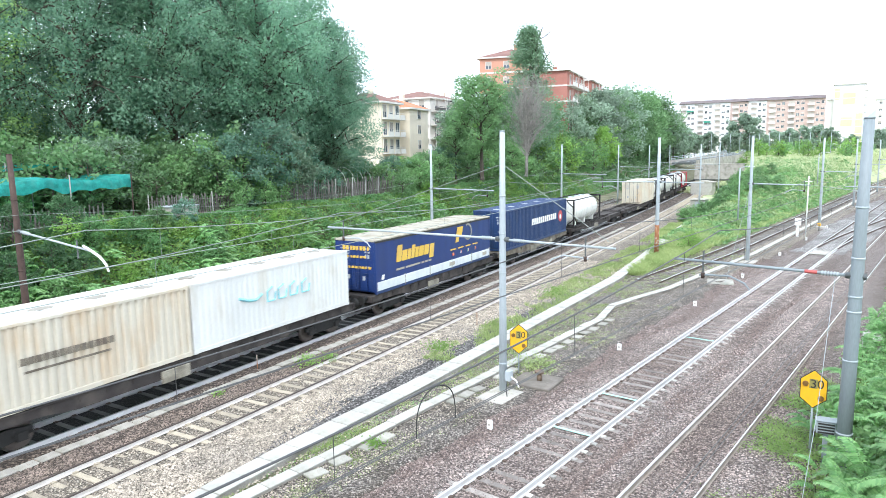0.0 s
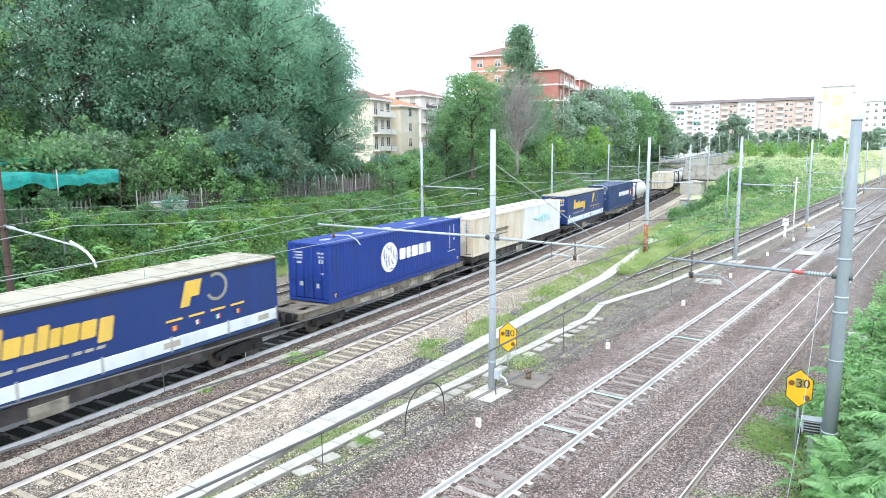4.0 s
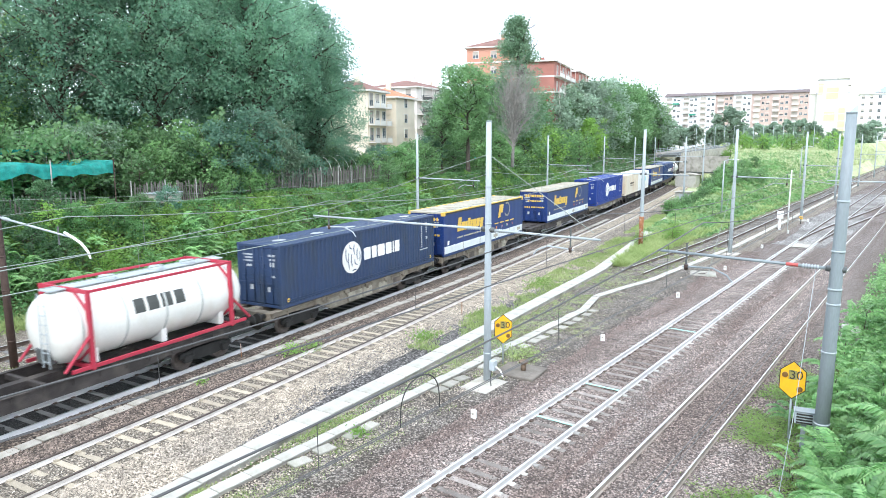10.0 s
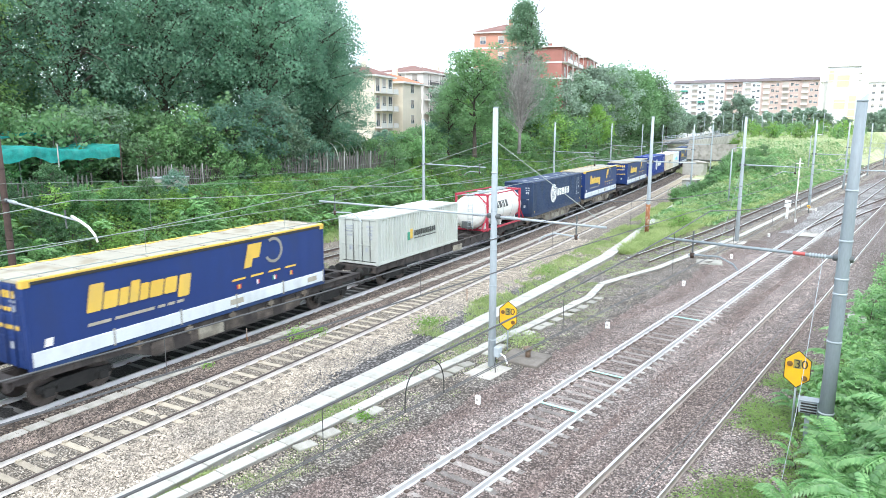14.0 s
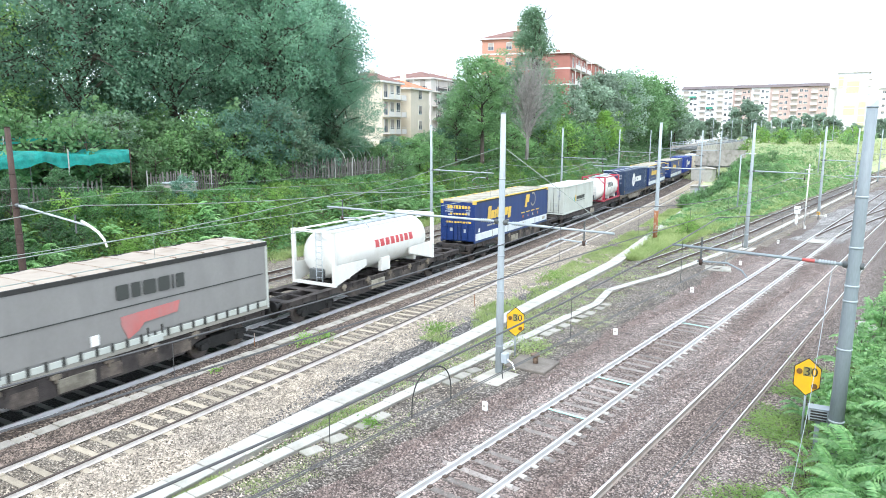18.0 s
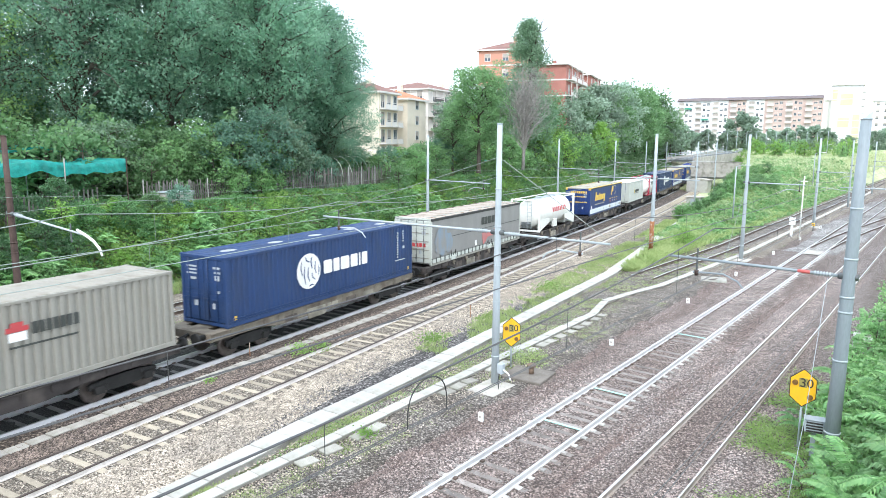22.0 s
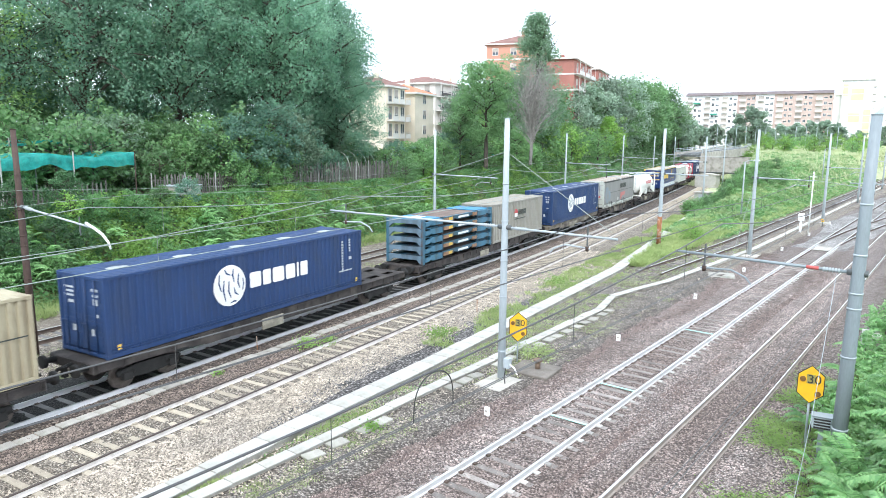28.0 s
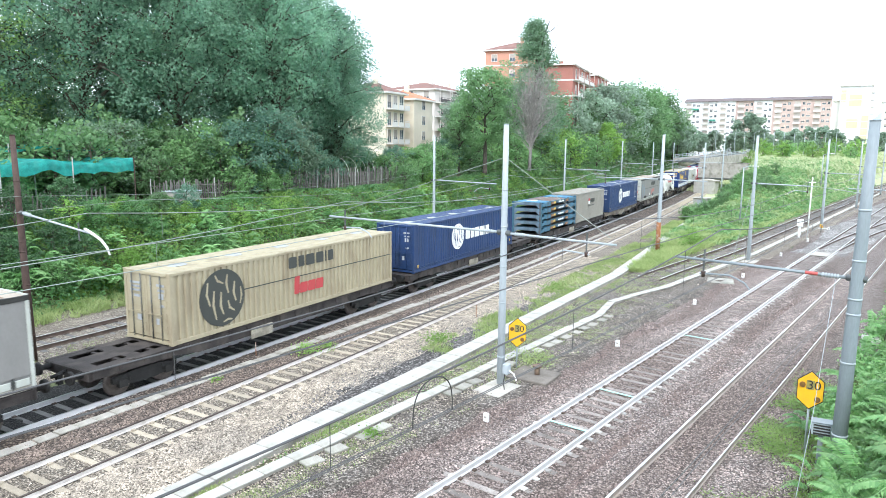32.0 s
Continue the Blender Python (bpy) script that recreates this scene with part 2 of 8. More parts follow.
M_LEAF_DEEP = leafy("deep_green_leaves", (0.05, 0.13, 0.06), (0.15, 0.29, 0.13), 0.45, 0.42)
M_POPLAR = leafy("poplar_column_leaves", (0.15, 0.29, 0.17), (0.36, 0.52, 0.34), 0.55, 0.42)
M_SCRUB = leafy("scrub_leaves", (0.2, 0.34, 0.13), (0.46, 0.58, 0.3), 0.45)
M_BARK = mat("bark", (0.09, 0.075, 0.06), 0.95, vary=0.3, scale=3, fine=20, bump=0.5)
M_TWIG = mat("dry_twigs", (0.3, 0.285, 0.265), 0.95, vary=0.3, scale=3, fine=20, bump=0.3)
M_BARK_GREY = mat("grey_bark", (0.42, 0.42, 0.4), 0.95, vary=0.25, scale=3, fine=20, bump=0.3)


# ---- mesh helpers ----
def finish(ob, bm, material, smooth=False):
    bm.to_mesh(ob.data)
    bm.free()
    for m in material if isinstance(material, (list, tuple)) else [material]:
        ob.data.materials.append(m)
    if smooth:
        ob.data.shade_smooth()
    return ob


def thing(name, label, category, m=None, group="", kind=""):
    e = new(name)
    e.empty_display_size = 0.2
    if m is not None:
        e.matrix_world = m
    return tagged(e, label, category, group, kind)


def part(name, bm, material, parent, label="", at=None, smooth=False):
    ob = finish(new(name, bpy.data.meshes.new(name)), bm, material, smooth)
    ob.parent = parent
    if at is not None:
        ob.matrix_basis = at
    if label:
        tagged(ob, label)
    return ob


def solo(name, bm, material, label, category, m=None, group="", kind="", smooth=False):
    ob = finish(new(name, bpy.data.meshes.new(name)), bm, material, smooth)
    if m is not None:
        ob.matrix_world = m
    return tagged(ob, label, category, group, kind)


def share(name, mesh, parent, at):
    ob = new(name, mesh)
    ob.parent = parent
    ob.matrix_basis = at
    return ob


def box(bm, x0, x1, y0, y1, z0, z1, bevel=0.0, slot=0):
    r = bmesh.ops.create_cube(bm, size=1.0, matrix=Matrix.Translation(((x0 + x1) / 2, (y0 + y1) / 2, (z0 + z1) / 2)) @ Matrix.Diagonal((x1 - x0, y1 - y0, z1 - z0, 1)))
    fs = {f for v in r["verts"] for f in v.link_faces}
    for f in fs:
        f.material_index = slot
    if bevel:
        es = {e for v in r["verts"] for e in v.link_edges}
        bmesh.ops.bevel(bm, geom=list(es), offset=bevel, segments=1, affect="EDGES")
    return bm


def boxes(*rows, bevel=0.0):
    bm = bmesh.new()
    for r in rows:
        box(bm, *r, bevel=bevel)
    return bm


def tube(bm, points, radii, sides=8, slot=0, cap=True):
    """A round bar along points with a radius at each."""
    rings = []
    pts = [Vector(p) for p in points]
    for i, p in enumerate(pts):
        d = (pts[min(i + 1, len(pts) - 1)] - pts[max(i - 1, 0)]).normalized()
        a = d.cross(Vector((0, 0, 1)) if abs(d.z) < 0.9 else Vector((1, 0, 0))).normalized()
        b = d.cross(a)
        r = float(radii if isinstance(radii, (int, float)) else radii[i])
        rings.append([bm.verts.new(p + r * (math.cos(2 * math.pi * k / sides) * a + math.sin(2 * math.pi * k / sides) * b)) for k in range(sides)])
    for r0, r1 in zip(rings, rings[1:]):
        for k in range(sides):
            f = bm.faces.new((r0[k], r0[(k + 1) % sides], r1[(k + 1) % sides], r1[k]))
            f.material_index = slot
            f.smooth = sides > 6
    if cap and sides > 2:
        bm.faces.new(rings[0][::-1]).material_index = slot
        bm.faces.new(rings[-1]).material_index = slot
    return bm


def bar(points, r, sides=8):
    return tube(bmesh.new(), points, r, sides)


def prism(bm, outline, y0, y1, axis="y", slot=0):
    """An outline of (x, z) pushed from y0 to y1 (axis y), of (y, z) along x, or of (x, y) along z."""
    put = {"y": lambda a, b, c: (a, c, b), "x": lambda a, b, c: (c, a, b), "z": lambda a, b, c: (a, b, c)}[axis]
    lo = [bm.verts.new(put(a, b, y0)) for a, b in outline]
    hi = [bm.verts.new(put(a, b, y1)) for a, b in outline]
    fs = [bm.faces.new(lo), bm.faces.new(hi[::-1])]
    n = len(lo)
    for i in range(n):
        fs.append(bm.faces.new((lo[i], hi[i], hi[(i + 1) % n], lo[(i + 1) % n])))
    for f in fs:
        f.material_index = slot
    bmesh.ops.recalc_face_normals(bm, faces=fs)
    return bm


def mesh_from(name, verts, faces, material):
    me = bpy.data.meshes.new(name)
    me.from_pydata(verts, [], faces)
    me.materials.append(material)
    return me


def quads(name, corners, material):
    """A mesh of loose four-cornered leaves from an array (n, 4, 3)."""
    n = len(corners)
    me = bpy.data.meshes.new(name)
    me.vertices.add(4 * n)
    me.vertices.foreach_set("co", np.ascontiguousarray(corners, dtype=np.float32).ravel())
    me.loops.add(4 * n)
    me.loops.foreach_set("vertex_index", np.arange(4 * n, dtype=np.int32))
    me.polygons.add(n)
    me.polygons.foreach_set("loop_start", np.arange(0, 4 * n, 4, dtype=np.int32))
    me.update(calc_edges=True)
    me.materials.append(material)
    return me


def leaf_corners(c, size, rng, flat=0.4, droop=0.3):
    """Diamond leaves at the centres c, turned at random, leaning level by flat."""
    n = len(c)
    d = rng.normal(size=(n, 3))
    d[:, 2] = d[:, 2] * (1 - flat) - droop
    d /= np.linalg.norm(d, axis=1)[:, None]
    u = rng.normal(size=(n, 3)) * (1 - flat) + np.array([0, 0, flat * 1.6])
    w = np.cross(d, u)
    w /= np.linalg.norm(w, axis=1)[:, None] + 1e-9
    s = size * rng.uniform(0.6, 1.3, (n, 1))
    return np.stack([c - d * s * 0.5, c + w * s * 0.3, c + d * s * 0.5, c - w * s * 0.3], 1)


# ---- the line of the freight tracks ----
def freight_x(y):
    """Centre of the train's track; straight behind the bridge."""
    return -21.315 - 0.13369 * y - (0.000314 * y * y if y > 0 else 0)


LINE_Y = np.linspace(-330, 330, 3301)
LINE_X = np.array([freight_x(y) for y in LINE_Y])
LINE_S = np.concatenate([[0], np.cumsum(np.hypot(np.diff(LINE_Y), np.diff(LINE_X)))])
LINE_S -= np.interp(0, LINE_Y, LINE_S)


def on_line(s, left=0.0, z=0.0):
    """A place along the freight line, so far to its left."""
    y = float(np.interp(s, LINE_S, LINE_Y))
    x = float(np.interp(s, LINE_S, LINE_X))
    e = 0.05
    t = Vector((freight_x(y + e) - freight_x(y - e), 2 * e, 0)).normalized()
    return Vector((x, y, z)) + left * Vector((-t.y, t.x, 0)), math.atan2(t.y, t.x)


def smooth(a, b, v):
    t = min(1, max(0, (v - a) / (b - a)))
    return t * t * (3 - 2 * t)


def ground_z(x, y):
    """Height of the land: track bed, left garden bank, the bank between the lines, the right-hand verge."""
    u = freight_x(y) - x
    z = -0.24
    bump = noise.noise(Vector((x * 0.15, y * 0.15, 0)))
    toe = 12.6
    z += smooth(toe, toe + 7, u) * 4.45 + smooth(22, 60, u) * 1.2
    if u > toe + 1:
        z += 0.25 * bump
    # bank between the freight line and the straight lines
    right = smooth(-17.6, -24.0, x)
    left = smooth(-8.6, -13.0, u)
    far = smooth(58, 135, y)
    z += min(right, left) * far * (4.5 + 0.4 * bump + 0.014 * min(220, max(0, y - 135)))
    # verge beside the straight lines
    z += smooth(-1.2, 4.0, x) * 1.3 * smooth(-5, 6, y) + (0.15 * bump if x > -2 else 0)
    return z


# ---- ground: one sheet to the horizon ----
def build_ground():
    xs = sorted(set([-3000, -1800, -1000, -600, -400, -300, -240, -190, -150, -130, -115] + [round(-105 + 1.2 * i, 2) for i in range(104)] + [24, 32, 45, 70, 120, 250, 600, 1500, 3000]))
    ys = sorted(set([-400, -250, -150, -90, -60, -40] + [-30 + 1.5 * i for i in range(154)] + [206, 215, 225, 240, 260, 290, 330, 400, 520, 700, 1000, 1600, 2500, 4000]))
    verts = [(x, y, ground_z(x, y)) for y in ys for x in xs]
    w = len(xs)
    faces = [(j * w + i, j * w + i + 1, (j + 1) * w + i + 1, (j + 1) * w + i) for j in range(len(ys) - 1) for i in range(w - 1)]
    me = mesh_from("ground", verts, faces, M_SOIL)
    me.materials.append(M_MEADOW)
    for f in me.polygons:
        c = f.center
        f.material_index = 1 if c.y > 62 and c.x < -17 and freight_x(c.y) - c.x < -5 else 0
    me.shade_smooth()
    tagged(new("ground", me), "earth and grass ground with green railway banks", "ground", kind="structure")


build_ground()


# lines of the cable troughs
TROUGH_A = lambda y: float(np.interp(y, [-30, 7, 10, 13, 18, 24.5, 42, 89, 100], [-14.2, -14.47, -14.83, -15.17, -15.55, -16.25, -18.15, -27.3, -29.5]))
TROUGH_B = lambda y: float(np.interp(y, [-30, 8, 12, 18, 31, 34, 36.5, 40, 57, 77, 110, 167], [-13.75, -13.78, -13.82, -14.0, -14.25, -14.95, -14.7, -14.1, -13.25, -13.3, -13.4, -13.7]))
TROUGH_C = lambda y: freight_x(y) + float(np.interp(y, [-30, 14, 40], [1.75, 1.8, 2.6]))


def bed(name, edge_l, edge_r, y0, y1, z, material, label, step=0.5, rough=0.035, cols=12, ragged=0.35):
    """A strip of stone with ragged edges; edge_l(y), edge_r(y) are its sides."""
    rows = int((y1 - y0) / step) + 1
    verts, faces = [], []
    for j in range(rows):
        y = y0 + j * step
        a = edge_l(y) + ragged * noise.noise(Vector((1.3, y * 0.7, 0)))
        b = edge_r(y) + ragged * noise.noise(Vector((7.3, y * 0.7, 3)))
        for i in range(cols + 1):
            x = a + (b - a) * i / cols
            rim = min(i, cols - i) == 0
            zz = z(y) if callable(z) else z
            verts.append((x, y, (zz - 0.16 if rim else zz) + rough * noise.noise(Vector((x * 1.7, y * 1.7, 5)))))
    w = cols + 1
    for j in range(rows - 1):
        for i in range(cols):
            faces.append((j * w + i, j * w + i + 1, (j + 1) * w + i + 1, (j + 1) * w + i))
    me = mesh_from(name, verts, faces, material)
    me.shade_smooth()
    return tagged(new(name, me), label, "ballast", kind="structure")


bed("ballast_main", lambda y: -12.35, lambda y: float(np.interp(y, [10, 17, 22, 27, 40], [-1.6, -1.9, -2.4, -2.6, -2.4])), -30, 260, -0.17, M_BALLAST_RED, "reddish brown crushed stone ballast under two tracks", cols=16)
bed("ballast_freight", lambda y: freight_x(y) - 2.5, lambda y: freight_x(y) + 1.5, -30, 260, -0.165, M_BALLAST_DARK, "near-black crushed stone ballast", cols=10)
bed("ballast_shoulder", lambda y: freight_x(y) + 1.2, lambda y: freight_x(y) + 3.3, -30, 200, -0.15, M_BALLAST_BROWN, "brown crushed stone between the freight tracks", cols=8)
bed("ballast_grey", lambda y: freight_x(y) + 3.0, lambda y: min(freight_x(y) + 7.6, -14.6), -30, 100, -0.18, M_BALLAST_GREY, "pale grey crushed stone ballast", cols=12)
bed("ballast_siding", lambda y: freight_x(y) - 12.6, lambda y: freight_x(y) - 2.4, -30, 100, -0.18, M_BALLAST_GREY, "grey gravel beside a disused siding", cols=12)
bed("ballast_between", lambda y: TROUGH_A(y) + 0.36, lambda y: -11.4, -28, 46, -0.13, M_BALLAST_MIXED, "earthy grey-brown gravel between trough and track", cols=10)
bed("ballast_yard", lambda y: -17.2, lambda y: -11.4, 41, 240, -0.19, M_BALLAST_GREY, "grey gravel of a siding", cols=8)


# ---- loose stones that stand proud of the beds ----
def stones(name, label, n, place, size, material, seed):
    rng = np.random.default_rng(seed)
    c = np.array([place(rng) for _ in range(n)])
    base = np.array([[1, 0.1, 0], [0.2, 1, 0], [-1, 0.1, 0], [-0.1, -1, 0], [0.1, 0.0, 1.0]])
    v = base[None] * rng.uniform(0.6, 1.25, (n, 5, 1)) + rng.normal(0, 0.14, (n, 5, 3))
    a = rng.uniform(0, 2 * math.pi, n)
    ca, sa = np.cos(a)[:, None], np.sin(a)[:, None]
    v = np.stack([v[..., 0] * ca - v[..., 1] * sa, v[..., 0] * sa + v[..., 1] * ca, v[..., 2] * rng.uniform(0.5, 1.0, (n, 1))], 2)
    v = v * (size * rng.uniform(0.55, 1.25, (n, 1, 1))) + c[:, None]
    tri = np.array([[0, 1, 4], [1, 2, 4], [2, 3, 4], [3, 0, 4]])
    f = (np.arange(n)[:, None, None] * 5 + tri[None]).reshape(-1, 3)
    me = bpy.data.meshes.new(name)
    me.vertices.add(5 * n)
    me.vertices.foreach_set("co", v.astype(np.float32).ravel())
    me.loops.add(len(f) * 3)
    me.loops.foreach_set("vertex_index", f.astype(np.int32).ravel())
    me.polygons.add(len(f))
    me.polygons.foreach_set("loop_start", np.arange(0, len(f) * 3, 3, dtype=np.int32))
    me.update(calc_edges=True)
    me.materials.append(material)
    return tagged(new(name, me), label, "ballast", kind="stuff")


def on_bed(left, right, y0, y1, z, power=1.6):
    def f(rng):
        y = y0 + (y1 - y0) * rng.uniform() ** power
        return left(y) + (right(y) - left(y)) * rng.uniform(), y, z
    return f


S_TAN = mat("tan_stones", (0.36, 0.31, 0.25), 0.95, vary=0.3, scale=2, fine=30, bump=0.2, island=0.65)
S_GREY = mat("grey_stones", (0.39, 0.335, 0.272), 0.95, vary=0.3, scale=2, fine=30, bump=0.2, island=0.55, dirt=(0.24, 0.22, 0.2), dirt_amount=0.4, dirt_scale=0.4, dirt_from=0.48)
S_SOOT = mat("sooty_stones", (0.14, 0.13, 0.125), 0.95, vary=0.4, scale=3, fine=30, bump=0.2, island=0.85)
SOOT = lambda y: 0.35 + 1.75 * smooth(9, 19, y) * smooth(44, 30, y)
bed("ballast_sooty", lambda y: TROUGH_A(y) - SOOT(y), lambda y: TROUGH_A(y) - 0.05, 10, 44, -0.16, gravel("ballast_sooty", (0.12, 0.112, 0.107), (0.46, 0.44, 0.42), 13, (0.7, 0.7, 0.7), 0.5), "sooty dark gravel along the wide trough", cols=8)
stones("loose_stones_sooty", "loose dark stones along the wide trough", 9000, on_bed(lambda y: TROUGH_A(y) - 1.3 * SOOT(y), lambda y: TROUGH_A(y) - 0.3, 11, 42, -0.175, 1.2), 0.05, S_SOOT, 26)
S_BROWN = mat("brown_stones", (0.34, 0.275, 0.25), 0.95, vary=0.3, scale=2, fine=30, bump=0.2, island=0.6, dirt=(0.16, 0.12, 0.105), dirt_amount=0.6, dirt_scale=0.55, dirt_from=0.44, stretch=(1, 0.12, 1))
S_EARTH = mat("earthy_stones", (0.2, 0.157, 0.132), 0.95, vary=0.3, scale=2, fine=30, bump=0.2, island=0.7)
stones("loose_stones_grey", "loose grey and white ballast stones", 46000, on_bed(lambda y: freight_x(y) + 5.2, lambda y: min(TROUGH_A(y) - 0.1 - 0.62 * SOOT(y), freight_x(y) + 9), 3, 48, -0.165), 0.039, S_GREY, 21)
stones("loose_stones_tan", "loose tan ballast stones between sleepers", 11000, on_bed(lambda y: freight_x(y) + 3.0, lambda y: freight_x(y) + 5.2, 3, 48, -0.19), 0.034, S_TAN, 22)
stones("loose_stones_brown", "loose reddish brown ballast stones", 70000, on_bed(lambda y: -12.4, lambda y: -4.4 + 2.2 * smooth(30, 18, y), 8, 52, -0.175), 0.036, S_BROWN, 23)
stones("loose_stones_earthy", "loose dark brown ballast stones", 30000, on_bed(lambda y: freight_x(y) + 0.86, lambda y: freight_x(y) + 3.1, 3, 60, -0.15), 0.04, S_EARTH, 24)
bed("ballast_lip", lambda y: freight_x(y) + 0.84, lambda y: freight_x(y) + 1.7, -30, 130, -0.1, M_BALLAST_BROWN, "brown crushed stone heaped against the rail", cols=5, ragged=0.08)
stones("loose_stones_mixed", "loose stones between the troughs", 10000, on_bed(lambda y: TROUGH_A(y) + 0.4, lambda y: -12.3, 5, 44, -0.13), 0.032, S_GREY, 25)


S_UMBER = mat("umber_stones", (0.15, 0.112, 0.1), 0.95, vary=0.35, scale=2, fine=30, bump=0.2, island=0.6)
stones("loose_stones_umber", "loose dark brown stones beside the straight track", 17000, on_bed(lambda y: -12.3, lambda y: -11.0 + 0.35 * math.sin(y * 0.4), 8, 56, -0.17, 1.4), 0.037, S_UMBER, 27)
stones("loose_stones_umber", "loose dark brown stones between the straight tracks", 9000, on_bed(lambda y: -7.55 + 0.15 * math.sin(y * 0.5), lambda y: -7.0 + 0.2 * math.sin(y * 0.3), 8, 50, -0.17, 1.4), 0.036, S_UMBER, 28)


# ---- tracks ----
def rail_mesh(line, y0, y1, side, pale):
    """One rail along line(y), half a gauge to the side; head, web and foot."""
    prof = [(-0.07, -0.165), (0.07, -0.165), (0.07, -0.15), (0.03, -0.13), (0.03, -0.045), (0.036, -0.035), (0.036, -0.006), (0.024, 0.0), (-0.024, 0.0), (-0.036, -0.006), (-0.036, -0.035), (-0.03, -0.045), (-0.03, -0.13), (-0.07, -0.15)]
    thin = pale == "dusty" and side > 0
    if thin:
        prof = [(a * 0.6, b) for a, b in prof]
    n = len(prof)
    verts, faces, slot = [], [], []
    ys, y = [], y0
    while y < y1:
        ys.append(y)
        y += 1.5 if y < 90 else 5
    ys.append(y1)
    for y in ys:
        t = Vector((line(y + 0.1) - line(y - 0.1), 0.2, 0)).normalized()
        r = Vector((t.y, -t.x, 0))
        o = Vector((line(y), y, 0)) + r * (side * 0.7525)
        verts += [tuple(o + r * a + Vector((0, 0, b))) for a, b in prof]
    for j in range(len(ys) - 1):
        for i in range(n):
            faces.append((j * n + i, j * n + (i + 1) % n, (j + 1) * n + (i + 1) % n, (j + 1) * n + i))
            slot.append(0 if i in ((5, 6, 7, 8) if pale == "dull" else (6, 7, 8)) else 1)
    me = mesh_from("rail", verts, faces, M_RAIL_HEAD_DULL if pale == "dull" else M_RAIL_TOP)
    me.materials.append({True: M_RAIL_PALE, "dull": M_RAIL_TAN, False: M_RAIL_SIDE}.get(pale, M_RAIL_MID))
    me.polygons.foreach_set("material_index", slot)
    return me


def sleeper_mesh(material, length=2.4, top=-0.165):
    bm = bmesh.new()
    h = length / 2
    prism(bm, [(-0.13, top - 0.16), (0.13, top - 0.16), (0.095, top), (-0.095, top)], -h, h, "x")
    me = bpy.data.meshes.new("sleeper")
    bm.to_mesh(me)
    bm.free()
    me.materials.append(material)
    return me


def track(name, label, line, y0, y1, material, pale, near=(4, 62), top=-0.16, length=2.4, pitch=0.62):
    t = thing(name, label, "railway track", kind="structure")
    for s in (-1, 1):
        ob = new("rail", rail_mesh(line, y0, y1, s, pale))
        ob.parent = t
    me = sleeper_mesh(material, length, top)
    vs, fs = np.array([v.co[:] for v in me.vertices]), [tuple(p.vertices) for p in me.polygons]
    far_v, far_f = [], []
    clips = {"rail_clips": ([], []), "rail_chairs": ([], [])}
    cube = [(a, b, c) for a in (-1, 1) for b in (-1, 1) for c in (0, 1)]
    cube_f = [(0, 1, 3, 2), (4, 6, 7, 5), (0, 4, 5, 1), (2, 3, 7, 6), (1, 5, 7, 3)]
    y, k = max(y0, near[0] - 10), 0
    while y < min(y1, 150):
        a = math.atan2(0.2, line(y + 0.1) - line(y - 0.1)) - math.pi / 2
        m = Matrix.Translation((line(y), y, random.uniform(-0.012, 0.008))) @ Matrix.Rotation(a + random.uniform(-0.015, 0.015), 4, "Z")
        if near[0] <= y < near[1]:
            share("sleeper", me, t, m)
            for s in (-1, 1) if pale != "dusty" else ():
                for e, half, wide, top_z in ((-0.13 * s, 0.05, 0.06, -0.12), (0.15 * s, 0.085, 0.07, -0.13)) if pale is True else ((-0.13 * s, 0.05, 0.06, -0.12),):
                    clip_v, clip_f = clips["rail_chairs" if e * s > 0 else "rail_clips"]
                    o = len(clip_v)
                    clip_v += [tuple(m @ Vector((s * 0.7525 + e + p * half, q * wide, -0.19 + r * (top_z + 0.19)))) for p, q, r in cube]
                    clip_f += [tuple(o + i for i in f) for f in cube_f]
        else:
            o = len(far_v)
            far_v += [tuple(m @ Vector(v)) for v in vs]
            far_f += [tuple(o + i for i in f) for f in fs]
        y += pitch
        k += 1
    if far_v:
        ob = new("far_sleepers", mesh_from("far_sleepers", far_v, far_f, material))
        ob.parent = t
        tagged(ob, kind="stuff")
    for clip_name, (clip_v, clip_f) in clips.items():
        if not clip_v:
            continue
        worn = M_SLEEPER_END if clip_name == "rail_chairs" else M_RAIL_SIDE
        ob = new(clip_name, mesh_from(clip_name, clip_v, clip_f, M_SLEEPER if pale == "dull" else worn))
        ob.parent = t
        tagged(ob, kind="stuff")
    return t


track("track_main_west", "straight track with pale dusty rails half buried in brown ballast", lambda y: -9.09, -30, 66, M_SLEEPER_BROWN, True, top=-0.163, length=2.3)
track("track_points", "dark steel rails of a turnout on pale gravel", lambda y: -9.09, 66, 330, M_SLEEPER_DARK, False, near=(0, 0), top=-0.17)
track("track_crossover", "dark steel crossover between the straight tracks", lambda y: -9.09 + 3.6 * smooth(60, 112, y), 64, 112, M_SLEEPER_DARK, False, near=(0, 0), top=-0.175)
M_BALLAST_PALE = gravel("ballast_pale", (0.42, 0.4, 0.38), (0.78, 0.76, 0.74), 13, (0.5, 0.48, 0.47), 0.25)
bed("ballast_points", lambda y: -11.9 + 0.5 * math.sin(y * 0.21), lambda y: -6.6 + 0.6 * math.sin(y * 0.17 + 1), 61, 125, -0.158, M_BALLAST_PALE, "pale fresh gravel round the turnout", cols=10)
for k in range(4):
    solo("crossing_plate", boxes((-0.6, 0.6, -0.28, 0.28, -0.03, 0.02), bevel=0.01), M_CONCRETE_OLD, "worn concrete plate between the rails", "plate", Matrix.Translation((-9.09, 60.2 + 0.6 * k, -0.1)), "crossing plates")
